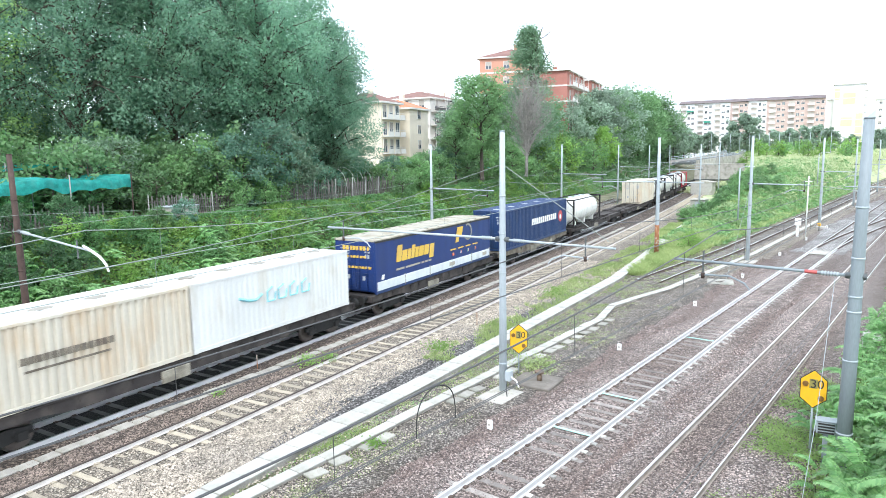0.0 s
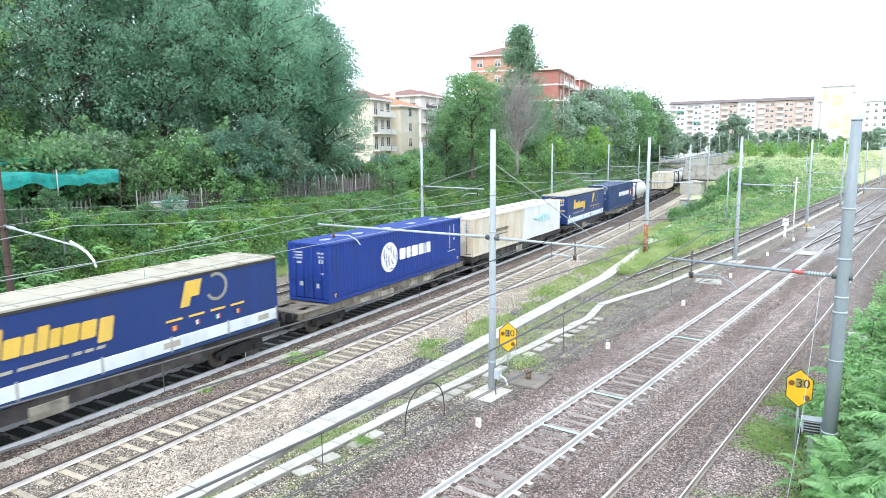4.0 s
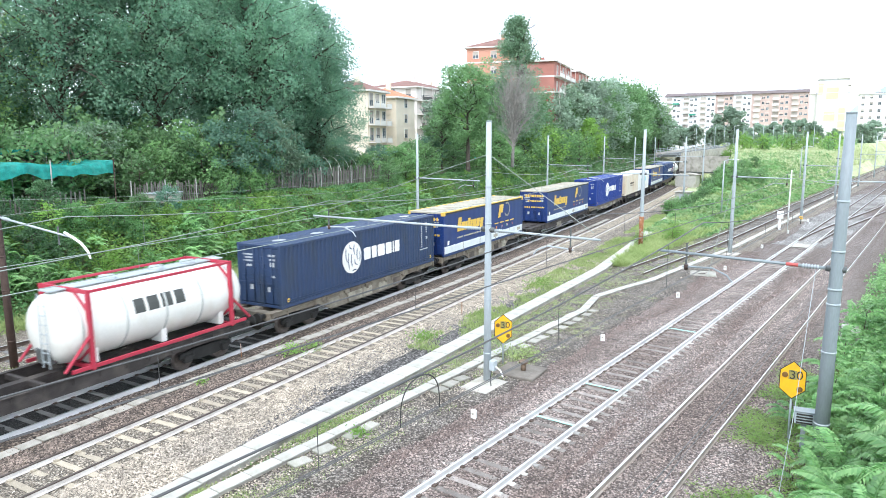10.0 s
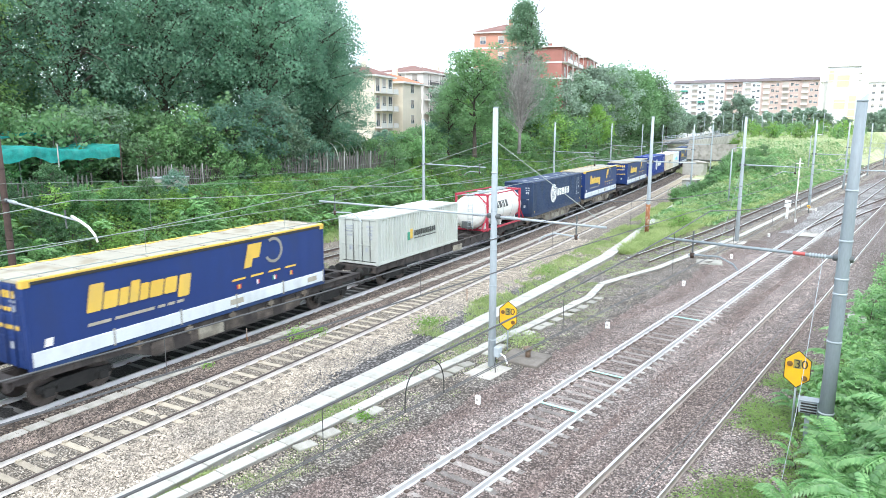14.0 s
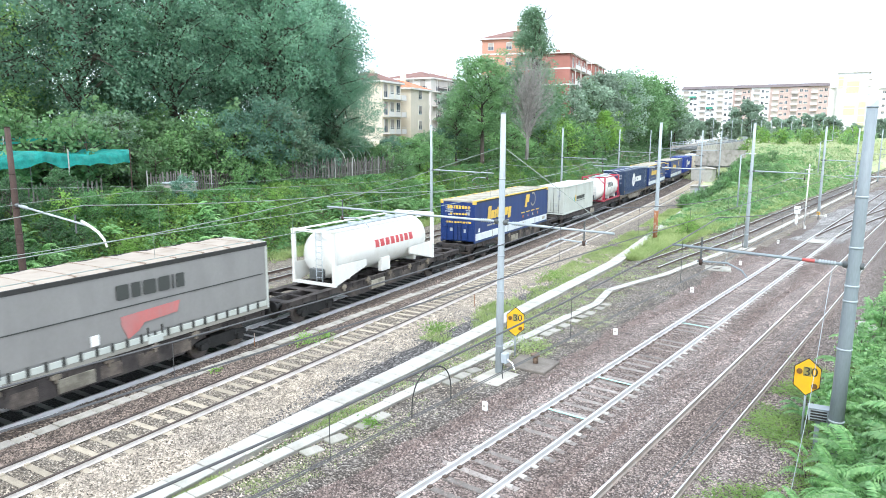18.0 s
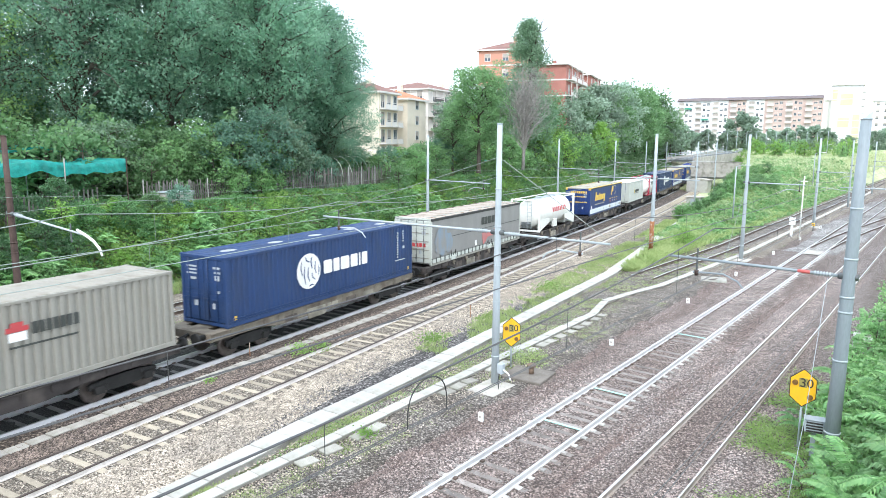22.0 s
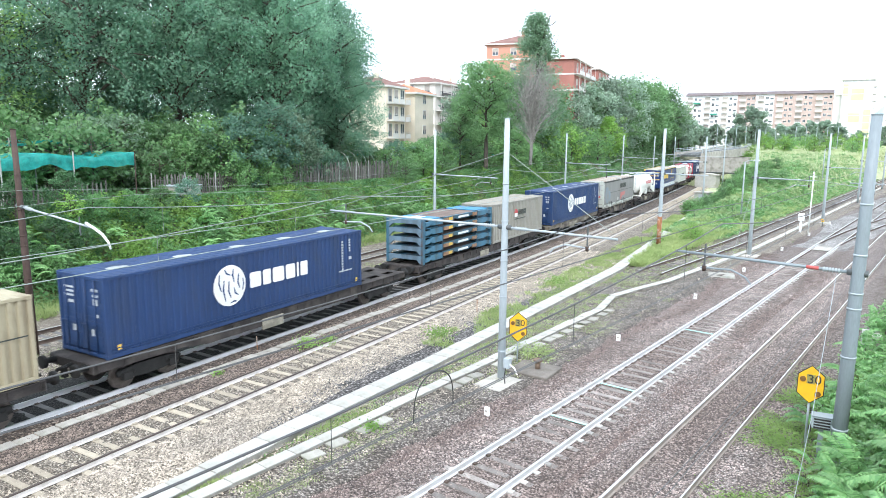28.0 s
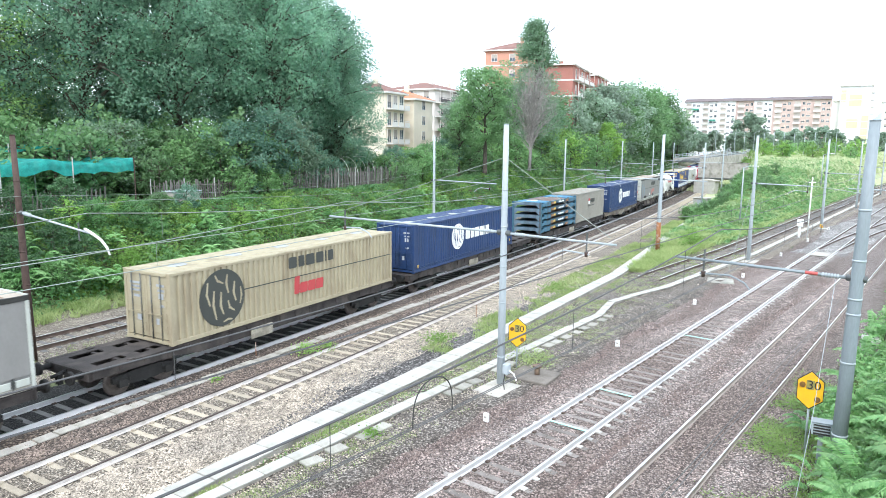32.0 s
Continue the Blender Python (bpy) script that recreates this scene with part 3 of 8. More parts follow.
track("track_main_east", "straight track with bright rails in brown ballast", lambda y: -5.49, -30, 330, M_SLEEPER_BROWN, "dusty", near=(4, 30), top=-0.21)
track("track_freight_right", "curving track with rusty rails and tan concrete sleepers", lambda y: freight_x(y) + 4.08, -30, 200, M_SLEEPER, "dull", top=-0.165, length=2.3)
track("track_freight", "curving track under the train, dark sleepers", freight_x, -30, 290, M_SLEEPER_DARK, True, top=-0.15)
track("track_siding_left", "rusty siding behind the train", lambda y: freight_x(y) - 7.75, -30, 110, M_SLEEPER_DARK, False, near=(6, 32), top=-0.17)
track("track_yard", "rusty siding track on grey gravel", lambda y: -15.4 - 0.55 * smooth(60, 42, y), 42, 300, M_SLEEPER_DARK, False, near=(42, 72), top=-0.17)

# ---- cable troughs with lids ----


def trough(name, label, line, y0, y1, width, height, lid=1.0, material=None, jitter=0.01):
    t = thing(name, label, "cable trough", kind="structure")
    me = None
    bm = bmesh.new()
    box(bm, -width / 2, width / 2, -lid / 2 + 0.012, lid / 2 - 0.012, -0.05, 0.0, bevel=0.012)
    me = bpy.data.meshes.new("lid")
    bm.to_mesh(me)
    bm.free()
    me.materials.append(material or M_CONCRETE)
    verts, faces = [], []
    y = y0
    while y < y1:
        p, q = Vector((line(y), y)), Vector((line(y + lid), y + lid))
        a = math.atan2(q.y - p.y, q.x - p.x) - math.pi / 2
        m = Matrix.Translation(((p.x + q.x) / 2, y + lid / 2, height + random.uniform(-jitter, jitter))) @ Matrix.Rotation(a + random.uniform(-0.012, 0.012), 4, "Z") @ Matrix.Rotation(random.uniform(-jitter, jitter) * 2, 4, "Y")
        share("lid", me, t, m)
        r = Vector((math.cos(a), math.sin(a)))
        o = len(verts)
        for c, zz in ((p, 0), (q, 0)):
            for s in (-1, 1):
                for h in (-0.35, height - 0.045):
                    verts.append((c.x + s * r.x * (width / 2 - 0.04), c.y + s * r.y * (width / 2 - 0.04), h))
        faces += [(o, o + 1, o + 5, o + 4), (o + 2, o + 6, o + 7, o + 3), (o + 1, o + 3, o + 7, o + 5)]
        y += lid
    ob = new("walls", mesh_from("walls", verts, faces, M_CONCRETE_OLD))
    ob.parent = t
    return t


trough("trough_wide", "wide pale concrete cable trough with lids", TROUGH_A, 3, 96, 0.74, 0.0, 1.0, jitter=0.008)
trough("trough_narrow", "narrow pale concrete cable trough with lids", TROUGH_B, 3, 150, 0.4, 0.0, 1.0, jitter=0.015)
trough("trough_flush", "worn concrete cable trough flush with the ballast", TROUGH_C, 3, 70, 0.4, -0.1, 0.6, M_CONCRETE_OLD, jitter=0.025)


M_SLAB = mat("worn_slab", (0.35, 0.335, 0.295), 0.92, vary=0.2, scale=2.0, fine=25, bump=0.3, each=0.2, dirt=(0.13, 0.14, 0.1), dirt_amount=0.6)
# loose paving slabs along the narrow trough
for y in (11.4, 12.3, 13.5, 14.2, 17.9, 18.6, 19.3, 20.9, 21.7, 23.2, 24.0, 24.9, 25.6, 26.6, 27.6, 28.4, 29.3, 30.4, 31.3):
    solo("paving_slab", boxes((-0.2, 0.2, -0.3, 0.3, -0.07, 0.0), bevel=0.015), M_SLAB, "worn concrete slab lying beside the narrow trough", "slab", Matrix.Translation((TROUGH_B(y) + 0.43, y, -0.075 + random.uniform(-0.015, 0.015))) @ Matrix.Rotation(random.uniform(-0.15, 0.1), 4, "Z") @ Matrix.Rotation(random.uniform(-0.06, 0.06), 4, "X"), "loose slabs")


# ---- masts, arms and wires ----
def mast(x, y, height, r=0.14, lean=(0, 0), material=None, label="grey tubular steel overhead line mast", base=True, arms=(), paint=None, z0=-0.3, name="mast"):
    """A round mast; arms: (end offset, height, tip drop)."""
    material = material or M_GALV
    t = thing(name, label, "overhead mast", Matrix.Translation((x, y, 0)), "overhead line masts")
    top = Vector((lean[0], lean[1], height))
    at = lambda z: Vector((lean[0] * z / height, lean[1] * z / height, z))
    part("pole", bar([at(z0), at(3.2), at(6.2), at(height)], [r, r * 0.88, r * 0.75, r * 0.63], 16), material, t)
    for z in (0.9, 2.9, 4.2, 4.6, 5.6, 6.9):
        c = at(z)
        part("band", bar([c - Vector((0, 0, 0.025)), c + Vector((0, 0, 0.025))], r * (1.07 - 0.041 * z), 14), M_GALV if material is M_GALV_THICK else material, t)
    part("cap", bar([top, top + Vector((0, 0, 0.04))], r * 0.66, 14), material, t)
    if base:
        part("foundation", boxes((-0.4, 0.72, -1.2, 0.3, -0.6, -0.11), bevel=0.03), M_CONCRETE_OLD, t, "square concrete foundation slab")
    if paint:
        part("painted_foot", bar([at(0.0), at(2.4)], r * 1.03, 16), paint, t, "rust-streaked foot")
    for end, z, grip in arms:
        e = Vector(end)
        o = at(z)
        part("arm", bar([o, e], [0.045, 0.038], 8), M_GALV if material is M_BROWN_MAST else material, t, "horizontal tube arm")
        d = (e - o).normalized()
        part("arm_clamp", bar([o - d * 0.22, o + d * 0.25], 0.085, 8), M_GALV_DARK, t)
        ins = tube(bmesh.new(), [o + d * (0.4 + 0.035 * k) for k in range(13)], [0.03 if k % 2 == 0 else 0.075 for k in range(13)], 10)
        part("insulator", ins, M_GALV, t)
        if material is M_GALV_THICK:
            part("red_band", bar([o + d * 0.9, o + d * 1.2], 0.048, 8), M_RED, t, "red painted band on the arm")
        if material is M_BROWN_MAST:
            part("steady_arm", bar([e - d * 0.5 + Vector((0, 0, 0.1)), e, e + d * 0.45 + Vector((0, 0, -0.12)), e + d * 0.78 + Vector((0, 0, -0.32)), e + d * 0.92 + Vector((0, 0, -0.55))], [0.05, 0.05, 0.048, 0.045, 0.035], 8), M_WHITE, t, "curved white steady arm")
            part("drop_bracket", bar([e - d * 0.9 + Vector((0, 0, 0.25)), e - d * 0.9 + Vector((0, 0, -0.4))], 0.03, 6), M_GALV_DARK, t)
        elif grip:
            part("insulator_knob", bar([o + (e - o) * grip + Vector((0, 0, -0.34)), o + (e - o) * grip + Vector((0, 0, -0.5))], [0.07, 0.05], 8), M_BROWN_MAST, t, "brown porcelain insulator")
            # registration arm: drop tube and curved steady arm over the contact wire
            g = o + (e - o) * grip
            down = g + Vector((0, 0, -0.42))
            part("drop_bracket", bar([g + Vector((0, 0, 0.3)), g, down], 0.028, 6), M_GALV_DARK, t)
            part("steady_arm", bar([down + d * 0.1, down + d * 0.05 + Vector((0, 0, 0.02)), down - d * 0.75 + Vector((0, 0, 0.06)), down - d * 1.15 + Vector((0, 0, -0.1)), down - d * 1.3 + Vector((0, 0, -0.28))], [0.03, 0.03, 0.028, 0.026, 0.02], 6), M_WHITE if material is M_BROWN_MAST else material, t, "curved steady arm")
    return t


mast(-12.77, 19.75, 9.1, 0.145, arms=[((-7.7, -1.1, 5.5), 5.4, 0.9), ((3.95, 0.55, 5.28), 5.38, 0.75)], label="grey tubular overhead line mast on a concrete slab")
mast(-2.14, 19.9, 9.1, 0.195, lean=(0.06, 0.02), material=M_GALV_THICK, arms=[((-4.65, 0, 5.2), 5.13, 0.82)], base=False, label="thick grey overhead line mast among green fronds")
mast(-19.45, 52.7, 9.25, 0.17, arms=[((-5.2, -0.8, 5.8), 5.8, 0.85), ((3.4, 0.4, 5.75), 5.8, 0)], paint=M_RUST, label="pale overhead line mast with a rusty foot")
mast(-12.95, 54.2, 9.2, 0.15, arms=[((4.0, 0, 5.65), 5.7, 0.9)])
mast(-12.4, 81.4, 9.2, 0.15, arms=[((3.8, 0, 5.65), 5.7, 0.9)])
for y in (112, 146, 182, 220, 262):
    mast(-12.6 - 0.01 * (y - 80), y, 9.2, 0.14, arms=[((4.0, 0, 5.65), 5.7, 0)], base=False)
for y in (54, 86, 120, 160):
    mast(-2.6, y, 9.1, 0.15, arms=[((-4.2, 0, 5.6), 5.6, 0)], base=False)
mast(-28.47, 10.21, 8.6, 0.15, lean=(-0.15, 0.0), material=M_BROWN_MAST, base=False, arms=[((4.85, 0.45, 5.27), 5.72, 0.9)], label="rusty brown overhead line mast beside the siding")
for x, y in ((-33.39, 41.4), (-38.5, 72.5), (-44.25, 102.2), (-50.3, 131.0), (-57.0, 161.4)):
    mast(x, y, 9.0, 0.13, base=False, arms=[((5.4, 0.7, 5.5), 5.6, 0.9)], label="slim weathered overhead line mast behind the train")
for s, u in ((90, -8.0), (118, -8.0)):
    p, a = on_line(s, u)
    mast(p.x, p.y, 8.8, 0.13, base=False, arms=[((-4.2, -0.6, 5.6), 5.6, 0.9)])


def wire(name, label, points, r, material, kind=""):
    c = bmesh.new()
    tube(c, points, r, 4)
    return solo(name, c, material, label, "overhead wire", kind=kind)


def catenary(name, line, supports, contact=4.8, carrier=6.1, sag=0.75, metal=None):
    """Contact wire, sagging carrier and droppers over one track."""
    metal = metal or M_WIRE
    t = thing(name, "overhead line of contact wire, carrier cable and droppers", "overhead wire")
    for off in (-0.02, 0.02):
        part("contact_wire", bar([(line(y) + off, y, contact) for y in np.arange(supports[0], supports[-1] + 1, 4)], 0.009, 4), metal, t)
    cp, drops = [], []
    for a, b in zip(supports, supports[1:]):
        for k in range(12):
            f = k / 12
            y = a + (b - a) * f
            z = carrier - sag * 4 * f * (1 - f)
            cp.append((line(y), y, z))
            if k in (1, 3, 5, 7, 9, 11):
                drops.append(((line(y), y, z), (line(y), y, contact)))
    part("carrier_cable", bar(cp, 0.016, 5), metal, t)
    for d in drops:
        if d[0][1] < 60:
            part("dropper", bar(d, 0.007, 4), metal, t)
    return t


catenary("catenary_east", lambda y: -5.55, [-16, 20, 54, 86, 120, 160], contact=4.71, sag=0.85)
catenary("catenary_west", lambda y: -9.15, [-16, 20.3, 54.2, 81.4, 112, 146])
catenary("catenary_freight_right", lambda y: freight_x(y) + 4.08, [-16, 18.9, 52, 88, 118], metal=M_WIRE_PALE)
catenary("catenary_freight", freight_x, [-24, 10.1, 43.5, 76, 106, 130], metal=M_WIRE_PALE)


# ---- the freight train ----
S_TABLE = [(0, 0.0), (2, 16.4), (4, 33.15), (6, 50.03), (8, 66.19), (10, 81.65), (12, 96.53), (14, 111.02), (16, 125.3), (18, 139.41), (20, 153.28), (22, 166.72), (24, 179.43), (26, 191.15), (28, 201.71), (30, 211.2), (32, 220.19)]
TRAIN = []
DECK = 1.26


def ride(ob, rear, front):
    """Remember a thing that rides on the line between two stations at the start of the clip."""
    TRAIN.append((ob, rear, front))
    return ob


def rolling_pose(s):
    p, a = on_line(s)
    return Matrix.Translation(p) @ Matrix.Rotation(a, 4, "Z")


def paint(name, base, **kw):
    o = dict(rough=0.5, vary=0.07, scale=1.2, fine=25, bump=0.05, dirt=tuple(c * 0.55 + 0.05 for c in base), dirt_amount=0.35, dirt_scale=1.4, stretch=(1, 1, 0.35))
    o.update(kw)
    return mat(name, base, **o)


P_BLUE = paint("container_blue", (0.013, 0.042, 0.13), vary=0.14, dirt=(0.03, 0.045, 0.08))
P_BLUE_OLD = paint("container_faded_blue", (0.02, 0.043, 0.105), dirt=(0.03, 0.045, 0.07), dirt_amount=0.6)
P_BLUE_BRIGHT = paint("container_bright_blue", (0.005, 0.035, 0.23), dirt=(0.01, 0.03, 0.12), rough=0.58)
P_CURTAIN = paint("curtain_blue", (0.01, 0.036, 0.16), rough=0.42, dirt=(0.02, 0.035, 0.1))
P_WHITE = paint("container_white", (0.68, 0.69, 0.675), dirt=(0.5, 0.44, 0.34), dirt_amount=0.4)
P_CREAM = paint("container_cream", (0.62, 0.575, 0.48), dirt=(0.5, 0.33, 0.17), dirt_amount=0.5, dirt_scale=1.0)
P_BEIGE = paint("container_beige", (0.4, 0.35, 0.24), dirt=(0.23, 0.18, 0.12), dirt_amount=0.5)
P_GREY = paint("container_grey", (0.29, 0.28, 0.245), dirt=(0.25, 0.23, 0.19), dirt_amount=0.4)
P_PALE = paint("container_pale_green", (0.5, 0.53, 0.49), dirt=(0.35, 0.35, 0.28), dirt_amount=0.4)
P_TARP = paint("curtain_grey", (0.25, 0.245, 0.235), rough=0.5)
P_ROOF = paint("tarpaulin_roof", (0.4, 0.37, 0.3), dirt=(0.25, 0.2, 0.13), dirt_amount=0.6, rough=0.7)
# brown of the ribs stands for ochre shadow stripes across the roof
P_ROOF_RIB_SHADE = paint("shadow_brown_roof_rib", (0.24, 0.17, 0.12), dirt=(0.15, 0.11, 0.08), dirt_amount=0.5, rough=0.8)
P_ROOF_PINK = paint("dusty_pink_roof", (0.4, 0.34, 0.285), dirt=(0.27, 0.21, 0.16), dirt_amount=0.6, rough=0.7)
P_SKIRT = paint("white_skirt", (0.66, 0.7, 0.72), dirt=(0.35, 0.36, 0.36), dirt_amount=0.4)
P_PATCH = paint("roof_sticker", (0.4, 0.42, 0.45), dirt_amount=0.6)
P_YELLOW = paint("yellow_print", (0.72, 0.47, 0.08), dirt=(0.5, 0.36, 0.14), dirt_amount=0.35)
P_PRINT = paint("white_print", (0.8, 0.8, 0.78), dirt_amount=0.2)
P_MARK = paint("worn_marking", (0.42, 0.45, 0.48), dirt=(0.12, 0.14, 0.18), dirt_amount=0.7, dirt_scale=6.0)
P_DARKPRINT = paint("dark_print", (0.05, 0.055, 0.05), dirt_amount=0.1)
P_REDPRINT = paint("red_print", (0.48, 0.06, 0.065), dirt_amount=0.15)
P_REDFADE = paint("faded_red_print", (0.5, 0.16, 0.15), dirt=(0.3, 0.26, 0.25), dirt_amount=0.5)
P_ROOF_GREY = paint("dusty_steel_roof", (0.3, 0.28, 0.24), dirt=(0.2, 0.17, 0.13), dirt_amount=0.6, rough=0.7)
P_GREENPRINT = paint("green_print", (0.05, 0.3, 0.2), dirt_amount=0.1)
P_TANK = paint("tank_white", (0.76, 0.76, 0.72), rough=0.35, dirt=(0.55, 0.5, 0.4), dirt_amount=0.3)
P_BAND = paint("shell_band_grey", (0.5, 0.52, 0.5), dirt=(0.3, 0.3, 0.28), dirt_amount=0.5)
P_FRAME_RED = paint("frame_red", (0.42, 0.03, 0.06))
P_STACK = paint("stack_blue", (0.04, 0.125, 0.185), dirt=(0.1, 0.06, 0.045), dirt_amount=0.8, dirt_scale=2.5, vary=0.2)
P_STACK_DARK = paint("stack_dark", (0.028, 0.06, 0.085), dirt=(0.09, 0.055, 0.04), dirt_amount=0.8, dirt_scale=2.0, vary=0.25)
P_STACK_GREY = paint("stack_grey_blue", (0.13, 0.2, 0.26), dirt=(0.06, 0.08, 0.1), dirt_amount=0.6, dirt_scale=2.0, vary=0.15)
P_STACK_TOP = paint("stack_top_blue", (0.03, 0.22, 0.4), dirt=(0.03, 0.12, 0.22), dirt_amount=0.6, vary=0.15)
P_STACK_BRIGHT = paint("stack_bright_blue", (0.05, 0.155, 0.235), dirt=(0.05, 0.06, 0.07), dirt_amount=0.75, dirt_scale=2.0, vary=0.15)
P_WOOD = mat("floor_wood", (0.17, 0.125, 0.105), 0.9, vary=0.3, scale=2, fine=30, bump=0.2, stretch=(0.3, 1, 1))
P_TIMBER = mat("timber_end", (0.27, 0.16, 0.1), 0.9, vary=0.3)
P_WAGON = mat("wagon_rust", (0.045, 0.038, 0.036), 0.85, 0.1, vary=0.35, scale=2, fine=30, bump=0.15, dirt=(0.13, 0.11, 0.095), dirt_amount=0.5, dirt_scale=1.5)
P_WAGON_PALE = mat("wagon_pale", (0.19, 0.165, 0.13), 0.85, 0.1, vary=0.3, scale=2, fine=30, bump=0.15, dirt=(0.12, 0.09, 0.07), dirt_amount=0.7, dirt_scale=1.5)
P_WAGON_RUST = mat("wagon_rusty_plate", (0.085, 0.07, 0.06), 0.85, 0.1, vary=0.35, scale=2, fine=30, bump=0.15, dirt=(0.17, 0.14, 0.11), dirt_amount=0.6, dirt_scale=2.0, each=0.3)
P_PANEL = mat("dusty_panel", (0.27, 0.25, 0.2), 0.85, vary=0.3, scale=2, fine=30, bump=0.1, dirt=(0.12, 0.1, 0.08), dirt_amount=0.6, dirt_scale=2.5, each=0.25)
P_UNDER = mat("undercarriage", (0.022, 0.021, 0.02), 0.8, 0.2, vary=0.3, scale=3, fine=30)
P_WHEEL = mat("wheel_steel", (0.12, 0.1, 0.09), 0.6, 0.5, vary=0.3)
P_GRAFFITI = paint("graffiti_cyan", (0.25, 0.6, 0.66), dirt_amount=0.1)
P_GRAFFITI_BLUE = paint("graffiti_blue", (0.2, 0.27, 0.34), dirt=(0.25, 0.245, 0.235), dirt_amount=1.0, dirt_scale=1.6, dirt_from=0.42)

TRAIN_CACHE = {}


def bogie(parent, x):
    """Two-axle bogie with side frames, springs and wheels."""
    key = "bogie"
    if key not in TRAIN_CACHE:
        fr = bmesh.new()
        for s in (-1, 1):
            prism(fr, [(-1.25, 0.5), (-1.25, 0.68), (-0.5, 0.78), (0.5, 0.78), (1.25, 0.68), (1.25, 0.5), (0.45, 0.34), (-0.45, 0.34)], s * 1.0 - 0.06, s * 1.0 + 0.06)
            for w in (-0.9, 0.9):
                box(fr, w - 0.16, w + 0.16, s * 1.02 - 0.1, s * 1.02 + 0.1, 0.34, 0.6)
                for q in (-0.24, 0.24):
                    tube(fr, [(w + q, s * 1.02, 0.5), (w + q, s * 1.02, 0.72)], 0.07, 8)
        box(fr, -0.3, 0.3, -1.0, 1.0, 0.45, 0.75)
        a = bpy.data.meshes.new("bogie_frame")
        fr.to_mesh(a)
        fr.free()
        a.materials.append(P_UNDER)
        wh = bmesh.new()
        for s in (-1, 1):
            tube(wh, [(0, s * 0.69, 0.46), (0, s * 0.72, 0.46), (0, s * 0.722, 0.46), (0, s * 0.82, 0.46)], [0.49, 0.49, 0.46, 0.455], 24)
            tube(wh, [(0, s * 0.82, 0.46), (0, s * 0.99, 0.46)], [0.12, 0.1], 10)
        tube(wh, [(0, -0.7, 0.46), (0, 0.7, 0.46)], 0.08, 10)
        b = bpy.data.meshes.new("wheelset")
        wh.to_mesh(b)
        wh.free()
        b.materials.append(P_WHEEL)
        TRAIN_CACHE[key] = (a, b)
    a, b = TRAIN_CACHE[key]
    f = share("bogie", a, parent, Matrix.Translation((x, 0, 0)))
    for w in (-0.9, 0.9):
        share("wheelset", b, f, Matrix.Translation((w, 0, 0)))


def wagon(rear, front, pale=False, belly=False, label=""):
    """Container flat wagon: sills, cross bearers, deck plates with slots, buffers, bogies."""
    L = front - rear - 1.1
    h = L / 2
    m = P_WAGON_PALE if pale else P_WAGON
    t = thing("flat_wagon", label or ("pale rusty" if pale else "dark rusty") + " container flat wagon with open deck", "freight wagon", rolling_pose((rear + front) / 2), "train wagons")
    for s in (-1, 1):
        if belly:
            out = [(-h, 0.92), (-h * 0.55, 0.86), (-h * 0.42, 0.42), (h * 0.42, 0.42), (h * 0.55, 0.86), (h, 0.92), (h, 1.12), (-h, 1.12)]
        else:
            out = [(-h, 0.82), (-h * 0.62, 0.8), (-h * 0.5, 0.64), (h * 0.5, 0.64), (h * 0.62, 0.8), (h, 0.82), (h, 1.12), (-h, 1.12)]
        b = prism(bmesh.new(), out, s * 1.16 - 0.04, s * 1.16 + 0.04)
        box(b, -h, h, s * 1.16 - 0.09, s * 1.16 + 0.09, 1.1, 1.135)
        n = int(L / 0.9)
        for k in range(n + 1):
            x = -h + 0.1 + (L - 0.2) * k / n
            box(b, x - 0.015, x + 0.015, s * 1.2 if s > 0 else s * 1.2 - 0.04, s * 1.2 + 0.04 if s > 0 else s * 1.2, 0.86, 1.1)
        part("side_sill", b, m, t)
    b = bmesh.new()
    n = int(L / 1.3)
    for k in range(n + 1):
        x = -h + 0.08 + (L - 0.16) * k / n
        box(b, x - 0.07, x + 0.07, -1.12, 1.12, 0.92, 1.09)
    box(b, -h, h, -0.16, 0.16, 0.78, 1.1)
    part("underframe", b, m, t)
    # slotted deck plates over the two ends
    for e in (-1, 1):
        b = bmesh.new()
        x0, x1 = (h - 4.6, h) if e > 0 else (-h, -h + 4.6)
        slots = [(x0 + 0.35, x0 + 2.2), (x0 + 2.5, x0 + 4.3)] if belly else [(x0 + 0.5, x0 + 1.6), (x0 + 2.1, x0 + 3.0), (x0 + 3.5, x0 + 4.2)]
        for y0, y1 in ((-1.12, -0.9), (-0.1, 0.1), (0.9, 1.12)) if belly else ((-1.12, -0.8), (-0.42, 0.42), (0.8, 1.12)):
            box(b, x0, x1, y0, y1, 1.1, 1.128)
        xs = [x0] + [v for s in slots for v in s] + [x1]
        for a, c in zip(xs[::2], xs[1::2]):
            for y0, y1 in ((-0.9, -0.1), (0.1, 0.9)) if belly else ((-0.8, -0.42), (0.42, 0.8)):
                box(b, a, c, y0, y1, 1.1, 1.128)
        part("deck_plate", b, m, t, "slotted steel deck plate")
        bb = bmesh.new()
        box(bb, e * h - 0.06, e * h + 0.06, -1.2, 1.2, 0.8, 1.12)
        part("headstock", bb, m, t)
        for s in (-1, 1):
            bb = tube(bmesh.new(), [(e * h, s * 0.875, 1.0), (e * (h + 0.4), s * 0.875, 1.0), (e * (h + 0.41), s * 0.875, 1.0), (e * (h + 0.53), s * 0.875, 1.0)], [0.11, 0.09, 0.22, 0.22], 12)
            part("buffer", bb, P_UNDER, t)
        bb = tube(bmesh.new(), [(e * h, 0, 0.98), (e * (h + 0.55), 0, 0.9)], 0.06, 8)
